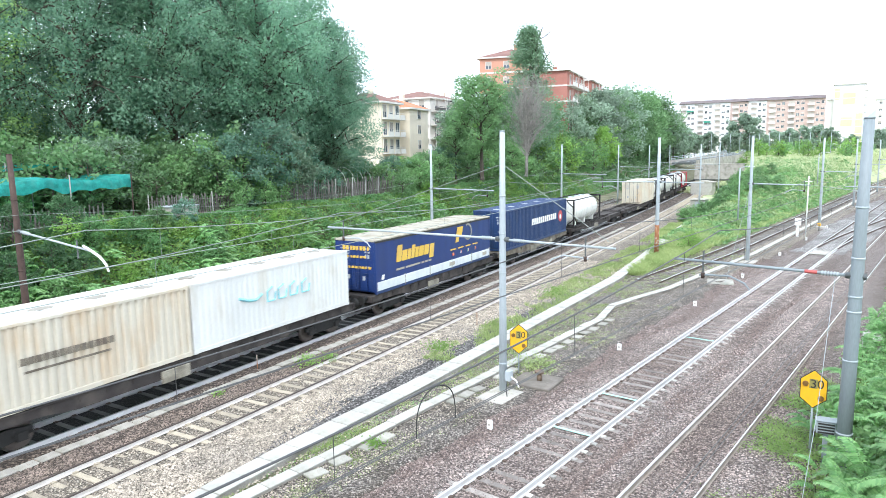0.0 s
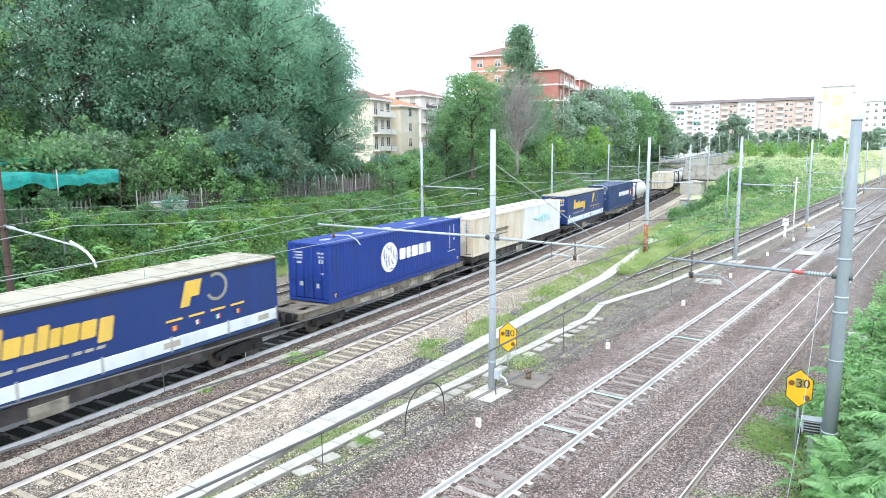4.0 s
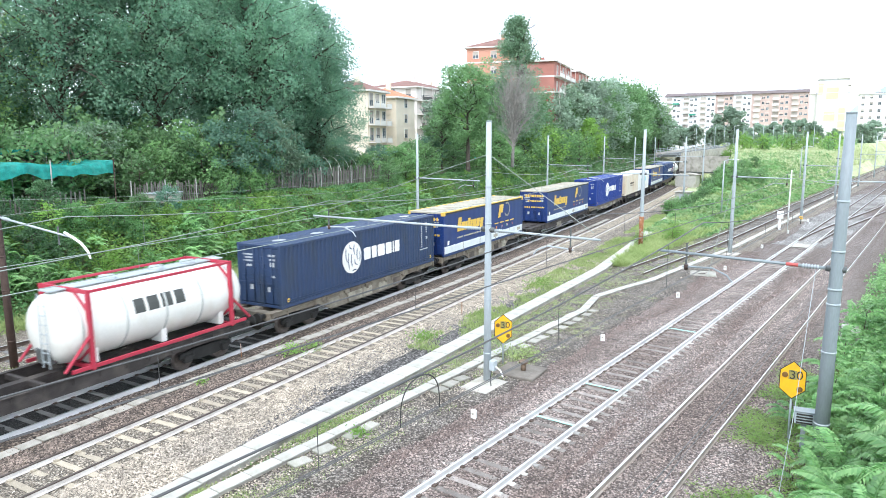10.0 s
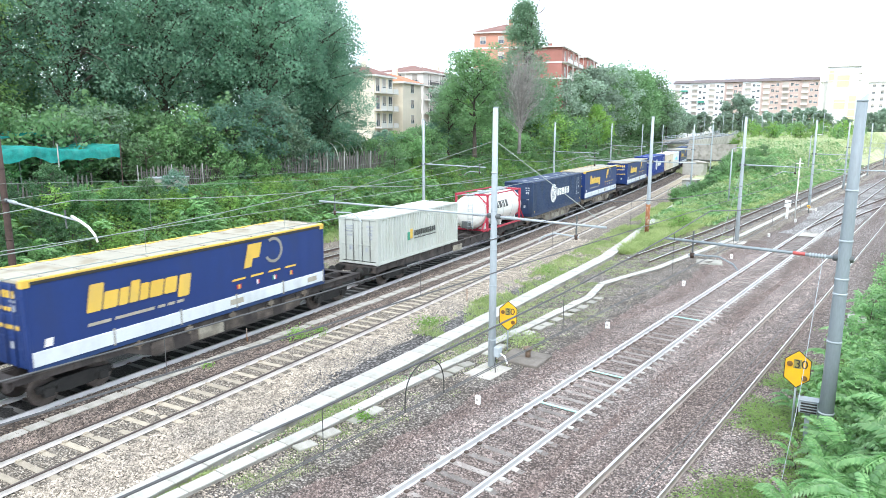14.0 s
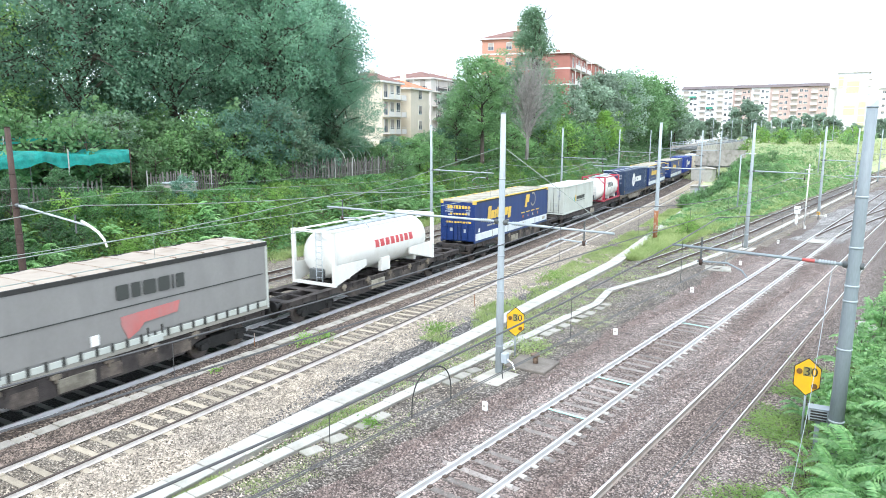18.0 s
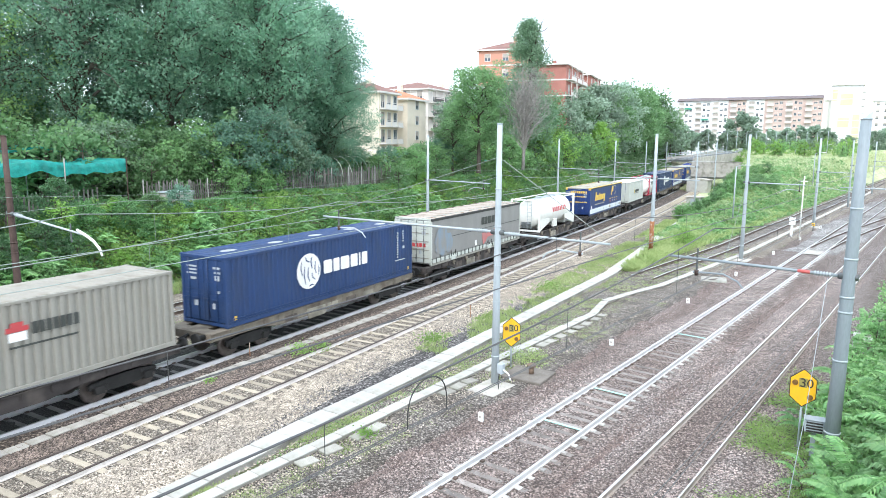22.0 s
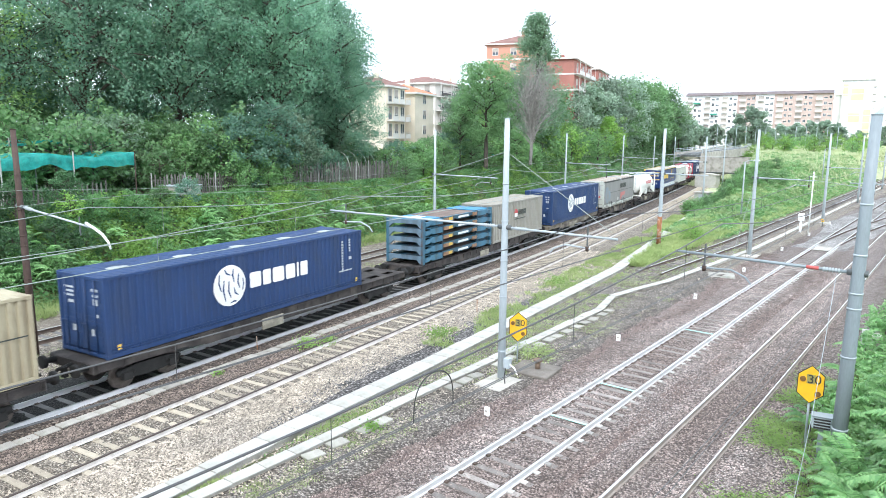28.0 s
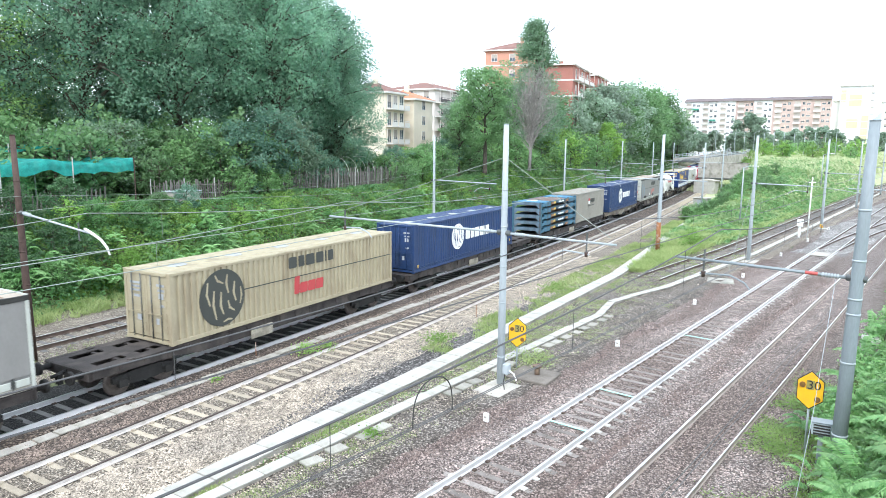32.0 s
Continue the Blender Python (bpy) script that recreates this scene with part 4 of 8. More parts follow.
        box(bb, e * (h + 0.3) - 0.08, e * (h + 0.3) + 0.08, -0.1, 0.1, 0.6, 0.95)
        part("coupling", bb, P_UNDER, t)
        bogie(t, e * (h - 2.1))
    for k in range(int(L / 3.1)):
        x = -h + 1.5 + 3.1 * k
        for s in (-1, 1):
            bb = boxes((x - 0.12, x + 0.12, s * 1.12 - 0.1, s * 1.12 + 0.1, 1.128, 1.168), bevel=0.01)
            part("container_spigot", bb, m, t)
    bb = boxes((-1.3, -0.2, -0.55, 0.55, 0.42, 0.78), (0.4, 1.2, 0.5, 0.95, 0.45, 0.75), bevel=0.03)
    tube(bb, [(1.5, -0.35, 0.62), (2.6, -0.35, 0.62)], 0.16, 12)
    part("brake_gear", bb, P_UNDER, t)
    if belly:
        for k in range(5):
            x = -h * 0.5 + h * k / 4
            for s in (-1, 1):
                bb = boxes((x - 0.16, x + 0.16, s * 1.24 - 0.05, s * 1.24 + 0.05, 0.98, 1.12), (x - 0.05, x + 0.05, s * 1.26 - 0.04, s * 1.26 + 0.04, 0.86, 1.2), bevel=0.012)
                part("side_latch", bb, P_WAGON_PALE, t, "dusty hinged container latch")
    for s in (-1, 1):
        bb = boxes((-1.7, -0.5, s * 1.25 - 0.03, s * 1.25 + 0.03, 0.5, 0.94), bevel=0.01)
        part("data_panel", bb, P_PANEL, t, "dusty pale data panel")
        if belly or pale:
            for k in range(5):
                x = h * (-0.44 + 0.2 * k)
                part("side_plate", boxes((x, x + h * 0.11, s * 1.2 - 0.012, s * 1.2 + 0.022, 0.5 if belly else 0.68, 0.93), bevel=0.008), P_PANEL if pale and (k * 7 + int(rear)) % 3 else P_WAGON_RUST, t)
    for ob in t.children:
        if not ob.name.startswith("bogie"):
            ob.location.z += DECK - 1.17
    return ride(t, rear, front)


def slab(parent, name, x0, x1, z0, z1, side, material, depth=0.012, tilt=0.0, y=None, label=""):
    """A thin printed or fitted patch on a container's side (side -1 faces the camera)."""
    bm = bmesh.new()
    y = y if y is not None else side * 1.25
    k = tilt * (z1 - z0)
    out = [(x0, z0), (x1, z0), (x1 + k, z1), (x0 + k, z1)]
    prism(bm, out, y, y + side * depth)
    return part(name, bm, material, parent, label)


def disc(parent, name, x, z, r, side, material, y, depth=0.01, label=""):
    bm = bmesh.new()
    prism(bm, [(x + r * math.cos(2 * math.pi * k / 40), z + r * math.sin(2 * math.pi * k / 40)) for k in range(40)], y, y + side * depth)
    return part(name, bm, material, parent, label)


def corrugated(x0, x1, z0, z1, y, side, pitch=0.28, depth=0.06):
    """A trapezoid-ribbed steel wall as one sheet with thickness."""
    bm = bmesh.new()
    n = max(2, round((x1 - x0) / pitch))
    p = (x1 - x0) / n
    xs = []
    for k in range(n):
        a = x0 + p * k
        xs += [(a, 0), (a + p * 0.4, 0), (a + p * 0.5, -depth), (a + p * 0.9, -depth)]
    xs.append((x1, 0))
    lo = [bm.verts.new((x, y + side * d, z0)) for x, d in xs]
    hi = [bm.verts.new((x, y + side * d, z1)) for x, d in xs]
    for i in range(len(xs) - 1):
        bm.faces.new((lo[i], lo[i + 1], hi[i + 1], hi[i]))
    bmesh.ops.recalc_face_normals(bm, faces=bm.faces)
    if sum(f.normal.y for f in bm.faces) * side < 0:
        bmesh.ops.reverse_faces(bm, faces=bm.faces)
    return bm


def doors(t, x, W, H, material, z0=0.0):
    """Rear doors with four lock rods, handles, hinges and placards."""
    w = W / 2
    for s in (-1, 1):
        b = bmesh.new()
        box(b, x - 0.03, x + 0.03, min(0.01 * s, s * (w - 0.12)), max(0.01 * s, s * (w - 0.12)), z0 + 0.18, H - 0.14, bevel=0.012)
        for k in range(4):
            z = z0 + 0.38 + k * (H - 0.75) / 4
            box(b, x - 0.05, x - 0.028, min(s * 0.12, s * (w - 0.22)), max(s * 0.12, s * (w - 0.22)), z, z + (H - 0.75) / 4 - 0.16, bevel=0.015)
        d = part("door", b, material, t)
        for q in (0.28, 0.78):
            part("lock_rod", bar([(x - 0.085, s * q, z0 + 0.14), (x - 0.085, s * q, H - 0.1)], 0.02, 8), M_GALV_DARK if material in (P_WHITE, P_CREAM, P_PALE, P_BEIGE) else material, d)
            part("lock_handle", boxes((x - 0.12, x - 0.08, s * q - 0.05, s * q + 0.3, 1.05, 1.09)), material, d)
        for k in range(3):
            z = z0 + 0.5 + k * (H - 1.0) / 2
            part("hinge", boxes((x - 0.05, x - 0.02, min(s * (w - 0.14), s * (w - 0.02)), max(s * (w - 0.14), s * (w - 0.02)), z - 0.06, z + 0.06), bevel=0.008), material, d)
    for y0, z, wd, hg in ((-0.95, H - 0.5, 0.4, 0.09), (-0.95, H - 0.68, 0.34, 0.08), (-0.9, H - 0.95, 0.26, 0.2), (0.35, 0.75, 0.22, 0.22), (-0.9, 1.35, 0.2, 0.1), (-0.62, 0.7, 0.16, 0.22), (0.3, H - 0.5, 0.6, 0.07), (0.35, H - 0.64, 0.5, 0.07), (0.35, H - 0.78, 0.55, 0.07), (0.4, H - 1.0, 0.3, 0.1)):
        part("door_marking", boxes((x - 0.058, x - 0.052, y0, y0 + wd, z, z + hg)), P_MARK, t)


def container(rear, front, material, label, H=2.9, W=2.5, pitch=0.28, discs=True, name="freight_container", roof=None, ribs=True, dark_discs=False, deep=0.06):
    """Steel box with ribbed walls, posts, rails, corner castings, ribbed roof and doors at the rear."""
    L = front - rear
    h, w = L / 2, W / 2
    t = thing(name, label, "container", rolling_pose((rear + front) / 2) @ Matrix.Translation((0, 0, DECK)), "containers on the train")
    for s in (-1, 1):
        part("side_wall", corrugated(-h + 0.12, h - 0.12, 0.14, H - 0.1, s * (w - 0.012), s, pitch, deep if ribs else 0.015), material, t)
        part("bottom_rail", boxes((-h + 0.1, h - 0.1, min(s * (w - 0.06), s * w), max(s * (w - 0.06), s * w), 0.0, 0.16), bevel=0.01), material, t)
        part("top_rail", boxes((-h + 0.1, h - 0.1, min(s * (w - 0.06), s * w), max(s * (w - 0.06), s * w), H - 0.1, H), bevel=0.01), material, t)
        for e in (-1, 1):
            part("corner_post", boxes((e * h - 0.14 * (e > 0), e * h + 0.14 * (e < 0), min(s * (w - 0.14), s * w), max(s * (w - 0.14), s * w), 0.12, H - 0.12), bevel=0.015), material, t)
            for z in (0, H - 0.118):
                part("corner_casting", boxes((e * (h + 0.005) - 0.178 * (e > 0), e * (h + 0.005) + 0.178 * (e < 0), min(s * (w - 0.162), s * (w + 0.006)), max(s * (w - 0.162), s * (w + 0.006)), z - 0.012, z + 0.13), bevel=0.012), material, t)
    b = corrugated(-h + 0.1, h - 0.1, -w + 0.05, w - 0.05, 0, 1, 0.35, 0.018)
    bmesh.ops.rotate(b, verts=b.verts, matrix=Matrix.Rotation(radians(-90), 3, "X"))
    bmesh.ops.translate(b, verts=b.verts, vec=(0, 0, H - 0.01))
    bmesh.ops.recalc_face_normals(b, faces=b.faces)
    part("roof", b, roof or material, t)
    part("front_wall", boxes((h - 0.06, h - 0.02, -w + 0.1, w - 0.1, 0.14, H - 0.1), bevel=0.01), material, t)
    part("floor", boxes((-h + 0.05, h - 0.05, -w + 0.05, w - 0.05, 0.08, 0.13)), P_UNDER, t)
    for z in (0.02, H - 0.13):
        for e in (-1, 1):
            part("end_sill", boxes((e * (h - 0.04) - 0.06, e * (h - 0.04) + 0.06, -w + 0.16, w - 0.16, z, z + 0.12), bevel=0.01), material, t)
    doors(t, -h + 0.06, W, H, material)
    if discs:
        for k in range(5):
            x = -h + L * (k + 0.5) / 5
            b = bmesh.new()
            prism(b, [(x + 0.4 * math.cos(a * math.pi / 12), 0.24 * math.sin(a * math.pi / 12)) for a in range(24)], H + 0.006, H + 0.012, "z")
            part("roof_patch", b, P_ROOF_GREY if dark_discs else P_PATCH, t, "round roof sticker")
    return ride(t, rear, front)


def blocks(t, name, x, z, widths, height, side, material, y, gap=0.12, tilt=0.0, label=""):
    """A brand's print as plain blocks, one after another."""
    for wd, hg in widths:
        slab(t, name, x, x + wd, z, z + height * hg, side, material, 0.008, tilt, y, label)
        x += wd + gap


def stroke(points, w):
    """The outline of a flat stroke of half width w along points."""
    pts = [Vector((*q, 0)) for q in points]
    left, right = [], []
    for i, q in enumerate(pts):
        d = (pts[min(i + 1, len(pts) - 1)] - pts[max(i - 1, 0)]).normalized()
        n = Vector((-d.y, d.x, 0)) * (w if 0 < i < len(pts) - 1 else w * 0.55)
        left.append((q + n)[:2])
        right.append((q - n)[:2])
    return left + right[::-1]


def emblem(t, x, z, r, side, material, gap_material, y):
    """A round plain emblem broken by bent slashes."""
    disc(t, "emblem", x, z, r, side, material, y, 0.008, "round plain emblem")
    for w, pts in ((0.045, ((-0.62, 0.62), (-0.68, 0.2), (-0.55, -0.2))), (0.05, ((-0.36, 0.3), (-0.42, -0.2), (-0.3, -0.72))), (0.045, ((-0.3, 0.82), (-0.2, 0.62), (0.05, 0.5))), (0.05, ((-0.06, 0.22), (-0.1, -0.25), (0.02, -0.6))),
                   (0.05, ((0.24, 0.78), (0.18, 0.5), (0.26, 0.12))), (0.045, ((0.24, -0.14), (0.3, -0.4), (0.52, -0.55))), (0.05, ((0.56, 0.5), (0.5, 0.1), (0.6, -0.22))), (0.04, ((0.82, 0.25), (0.86, -0.05), (0.78, -0.35))), (0.04, ((0.0, -0.86), (0.22, -0.8), (0.4, -0.84)))):
        k = side if side > 0 else 1
        bm = prism(bmesh.new(), stroke([(x + k * r * a, z + r * c) for a, c in pts], w * r), y + side * 0.008, y + side * 0.012)
        part("emblem_gap", bm, gap_material, t)


def tile(t, name, x, z, w, h, side, material, y, tilt=0.0, label=""):
    """A solid block with cut corners, as plain stand-in for one piece of a brand's print."""
    c = 0.09 * min(w, h)
    out = [(c, 0), (w - c, 0), (w, c), (w, h - c), (w - c, h), (c, h), (0, h - c), (0, c)]
    return part(name, prism(bmesh.new(), [(x + a + tilt * b, z + b) for a, b in out], y, y + side * 0.008), material, t, label)


def tiles(t, name, x, z, widths, height, side, material, y, gap=0.12, tilt=0.0, label=""):
    """A brand's print as plain blocks with cut corners; a narrow one stays a bar."""
    for wd, hg in widths:
        if wd < 0.22 * height:
            slab(t, name, x, x + wd, z, z + height * hg, side, material, 0.008, tilt, y, label)
        else:
            tile(t, name, x, z, wd, height * hg, side, material, y, tilt, label)
        x += wd + gap


def big_print(t, x, z, size, side, material, y):
    """A round emblem and six plain blocks beside it."""
    emblem(t, x, z, size * 1.05, side, material, bpy.data.materials[t["ground_mat"]], y)
    tiles(t, "print_block", x + size * 1.36, z - 0.3, [(0.6, 1), (0.44, 1), (0.66, 1), (0.56, 1), (0.12, 1), (0.45, 1)], 0.62, side, material, y, 0.115)


def code_print(t, h, H, side, y, material):
    """Unreadable small code columns near the front top corner."""
    for k in range(11):
        slab(t, "code_mark", h - 1.55, h - 1.42, H - 0.45 - 0.13 * k, H - 0.36 - 0.13 * k, side, material, 0.006, 0, y)
    for k in range(5):
        slab(t, "code_mark", h - 1.0, h - 0.88, H - 0.4 - 0.13 * k, H - 0.31 - 0.13 * k, side, material, 0.006, 0, y)
    slab(t, "code_mark", h - 1.0, h - 0.8, H - 1.3, H - 1.15, side, material, 0.006, 0, y)
    slab(t, "code_mark", h - 1.75, h - 0.75, 0.88, 0.94, side, material, 0.006, 0, y)
    for k in range(2):
        slab(t, "rub_rail", -h + 0.15, h - 0.15, 0.2 + 0.1 * k, 0.235 + 0.1 * k, side, bpy.data.materials[t["ground_mat"]], 0.02, 0, y - side * 0.01)
    slab(t, "warning_label", h - 0.5, h - 0.36, 0.25, 0.42, side, P_YELLOW, 0.006, 0, y)
    slab(t, "warning_label", -h + 0.36, -h + 0.5, 0.25, 0.42, side, P_YELLOW, 0.006, 0, y)


def branded_box(rear, front, material, label, mark=None, H=2.8, at=-1.6, **kw):
    t = container(rear, front, material, label, H=H, deep=0.035, **kw)
    t["ground_mat"] = material.name
    h = (front - rear) / 2
    for s in (-1,):
        big_print(t, at, 1.5, 0.76, s, mark or P_PRINT, s * 1.25)
        code_print(t, h, H, s, s * 1.25, P_MARK)
    return t


def curtain_box(rear, front, label, curtain, name="curtain_swap_body", yellow=True, bright=True):
    """Curtain-sided swap body: taut curtain, white drop boards, edge trims, tarpaulin roof."""
    L, W, H = front - rear, 2.55, 2.81
    h, w = L / 2, W / 2
    t = thing(name, label, "swap body", rolling_pose((rear + front) / 2) @ Matrix.Translation((0, 0, DECK)), "containers on the train")
    part("body", boxes((-h + 0.04, h - 0.04, -w + 0.05, w - 0.05, 0.1, H - 0.04), bevel=0.02), curtain, t)
    trim = P_YELLOW if yellow else curtain
    for s in (-1, 1):
        b = bmesh.new()
        n = 60
        pts = []
        for k in range(n + 1):
            x = -h + 0.12 + (L - 0.24) * k / n
            pts.append((x, s * (w - 0.018 + 0.012 * math.sin(k * 1.9) * (0.5 + 0.5 * math.sin(k * 0.37)))))
        z0 = 0.62 if yellow else 0.45
        lo = [b.verts.new((x, y, z0)) for x, y in pts]
        hi = [b.verts.new((x, s * (w - 0.02), H - 0.16)) for x, y in pts]
        for i in range(n):
            b.faces.new((lo[i], lo[i + 1], hi[i + 1], hi[i]))
        part("curtain", b, curtain, t, smooth=True)
        part("top_trim", boxes((-h, h, min(s * (w - 0.05), s * (w + 0.005)), max(s * (w - 0.05), s * (w + 0.005)), H - 0.17, H - 0.01), bevel=0.012), M_BLACK, t)
        if yellow:
            part("roof_edge", boxes((-h, h, min(s * (w - 0.09), s * (w + 0.012)), max(s * (w - 0.09), s * (w + 0.012)), H - 0.07, H + 0.005), bevel=0.01), trim if bright else P_ROOF, t, "yellow roof edge" if bright else "dusty roof edge")
        n = 5
        for k in range(n):
            a, c = -h + 0.1 + (L - 0.2) * k / n, -h + 0.1 + (L - 0.2) * (k + 1) / n
            if yellow:
                part("drop_board", boxes((a + 0.02, c - 0.02, min(s * (w - 0.05), s * (w + 0.004)), max(s * (w - 0.05), s * (w + 0.004)), 0.16, 0.62), bevel=0.012), P_SKIRT, t, "white aluminium drop board")
                part("drop_board_pillar", boxes((c - 0.04, c + 0.04, min(s * (w - 0.04), s * (w + 0.012)), max(s * (w - 0.04), s * (w + 0.012)), 0.1, 0.68), bevel=0.01), P_GREY, t)
            else:
                for q in range(5 if s < 0 else 0):
                    x, half = a + (c - a) * (q + 0.5) / 5, (c - a) / 10
                    part("buckle_flap", boxes((x - half + 0.07, x + half - 0.07, min(s * (w - 0.03), s * (w + 0.006)), max(s * (w - 0.03), s * (w + 0.006)), 0.16, 0.37), bevel=0.01), P_PALE, t, "pale buckle flap below the curtain")
                    part("strap", boxes((x - half - 0.025, x - half + 0.025, min(s * (w - 0.02), s * (w + 0.012)), max(s * (w - 0.02), s * (w + 0.012)), 0.12, 0.44)), P_DARKPRINT, t)
                if k in (1, 3) and s < 0:
                    part("stanchion_bracket", boxes((a - 0.3, a + 0.3, min(s * (w - 0.02), s * (w + 0.03)), max(s * (w - 0.02), s * (w + 0.03)), 0.02, 0.3), bevel=0.03), P_PALE, t)
                    for e in (-0.28, 0.28):
                        part("hook", bar([(a + e, s * (w + 0.015), 0.3), (a + e, s * (w + 0.015), 0.62)], 0.03, 6), M_BLACK, t)
        part("sole_bar", boxes((-h, h, min(s * (w - 0.08), s * (w - 0.01)), max(s * (w - 0.08), s * (w - 0.01)), 0.0, 0.16), bevel=0.01), P_BLUE if yellow else P_GREY, t)
        for e in (-1, 1):
            part("corner_post", boxes((e * h - 0.12 * (e > 0), e * h + 0.12 * (e < 0), min(s * (w - 0.12), s * w), max(s * (w - 0.12), s * w), 0.05, H - 0.05), bevel=0.012), curtain if yellow else P_PALE, t)
            if yellow and bright:
                part("corner_cap", boxes((e * (h + 0.012) - 0.26 * (e > 0), e * (h + 0.012) + 0.26 * (e < 0), min(s * (w - 0.2), s * (w + 0.014)), max(s * (w - 0.2), s * (w + 0.014)), H - 0.24, H + 0.012), bevel=0.02), trim, t)
    b = bmesh.new()
    n = 22
    grid = [[b.verts.new((-h + 0.06 + (L - 0.12) * i / n, y, H - 0.035 + 0.03 * (1 - (y / w) ** 2) + (0.03 if i % 2 else -0.012))) for y in (-w + 0.06, -w / 2, 0, w / 2, w - 0.06)] for i in range(n + 1)]
    for i in range(n):
        for j in range(4):
            b.faces.new((grid[i][j], grid[i + 1][j], grid[i + 1][j + 1], grid[i][j + 1]))
    part("roof", b, P_ROOF if yellow else P_ROOF_PINK, t, "dusty tarpaulin roof", smooth=True)
    for k in range(1, 22, 2):
        x = -h + 0.06 + (L - 0.12) * k / 22
        part("roof_rib", boxes((x - 0.02, x + 0.02, -w + 0.08, w - 0.08, H - 0.06, H + 0.024)), P_ROOF_GREY if yellow else P_ROOF_RIB_SHADE, t)
    for x in (-h + 0.02, h - 0.02):
        part("roof_bow", boxes((x - 0.03, x + 0.03, -w + 0.05, w - 0.05, H - 0.1, H + 0.008), bevel=0.01), P_ROOF if yellow else P_PALE, t)
    doors(t, -h + 0.03, W, H, curtain if yellow else P_PALE, 0.0)
    if yellow:
        for z, y0, wd in ((H - 0.55, -0.9, 1.7), (H - 0.95, -0.7, 1.3), (H - 1.5, -1.0, 1.9)):
            n = int(wd / 0.2)
            for k in range(n):
                part("door_print", boxes((-h - 0.036, -h - 0.026, y0 + k * wd / n, y0 + (k + 0.75) * wd / n, z, z + 0.22 if z > H - 0.7 else z + 0.12)), P_YELLOW, t)
        for s in (-1, 1):
            y = s * (w + 0.006)
            x = -4.9
            for wd, hg, dz in ((0.5, 1.35, 0), (0.52, 0.86, 0), (0.34, 0.86, 0), (0.34, 1.1, 0), (0.34, 0.86, 0), (0.54, 0.86, 0), (0.52, 0.86, 0), (0.5, 1.2, -0.24)):
                tile(t, "print_block", x, 1.4 + dz, wd, 0.66 * hg, s, P_YELLOW, y, 0.2, "slanted yellow print block")
                x += wd + 0.05
            for k, wd in enumerate((0.8, 1.5, 0.3, 0.3, 0.3)):
                slab(t, "print_line", -4.9 + (0, 0.95, 2.6, 3.0, 3.4)[k], -4.9 + (0, 0.95, 2.6, 3.0, 3.4)[k] + wd, 0.96, 1.06, s, P_ROOF, 0.006, 0.2, y)
            slab(t, "placard", -6.3, -6.05, 0.7, 0.95, s, P_PRINT, 0.006, 0.2, y)
            slab(t, "placard", 1.0, 1.7, 0.28, 0.5, s, P_ROOF, 0.006, 0, s * (w + 0.004))
            slab(t, "placard", 5.6, 6.2, 0.28, 0.5, s, P_ROOF, 0.006, 0, s * (w + 0.004))
            cx = 2.75
            slab(t, "emblem_block", cx - 0.95, cx - 0.55, 1.62, 2.55, s, P_YELLOW, 0.006, 0.3, y)
            slab(t, "emblem_block", cx - 0.47, cx - 0.1, 1.95, 2.55, s, P_YELLOW, 0.006, 0.3, y)
            b = bmesh.new()
            r0, r1 = 0.42, 0.54
            arc = [math.radians(a) for a in range(-150, 121, 15)]
            prism(b, [(cx + 0.75 + r1 * math.cos(a), 2.12 + r1 * math.sin(a)) for a in arc] + [(cx + 0.75 + r0 * math.cos(a), 2.12 + r0 * math.sin(a)) for a in arc[::-1]], y, y + s * 0.006)
            part("emblem_ring", b, P_GREY, t, "grey ring emblem")
            for k, c in enumerate((P_YELLOW, P_PRINT, P_PRINT, P_YELLOW)):
                xx = 1.5 + k * 1.0
                slab(t, "print_line", xx - 0.35, xx + 0.35, 1.2, 1.28, s, P_YELLOW, 0.006, 0.2, y)
                for q, cc in enumerate(((P_REDPRINT, P_YELLOW, P_REDPRINT), (P_CURTAIN, P_PRINT, P_REDPRINT), (P_GREENPRINT, P_PRINT, P_REDPRINT), (P_CURTAIN, P_YELLOW, P_REDPRINT))[k]):
                    slab(t, "flag_stripe", xx - 0.12 + 0.08 * q, xx - 0.04 + 0.08 * q, 0.86, 1.04, s, cc, 0.006, 0, y)
    return ride(t, rear, front)


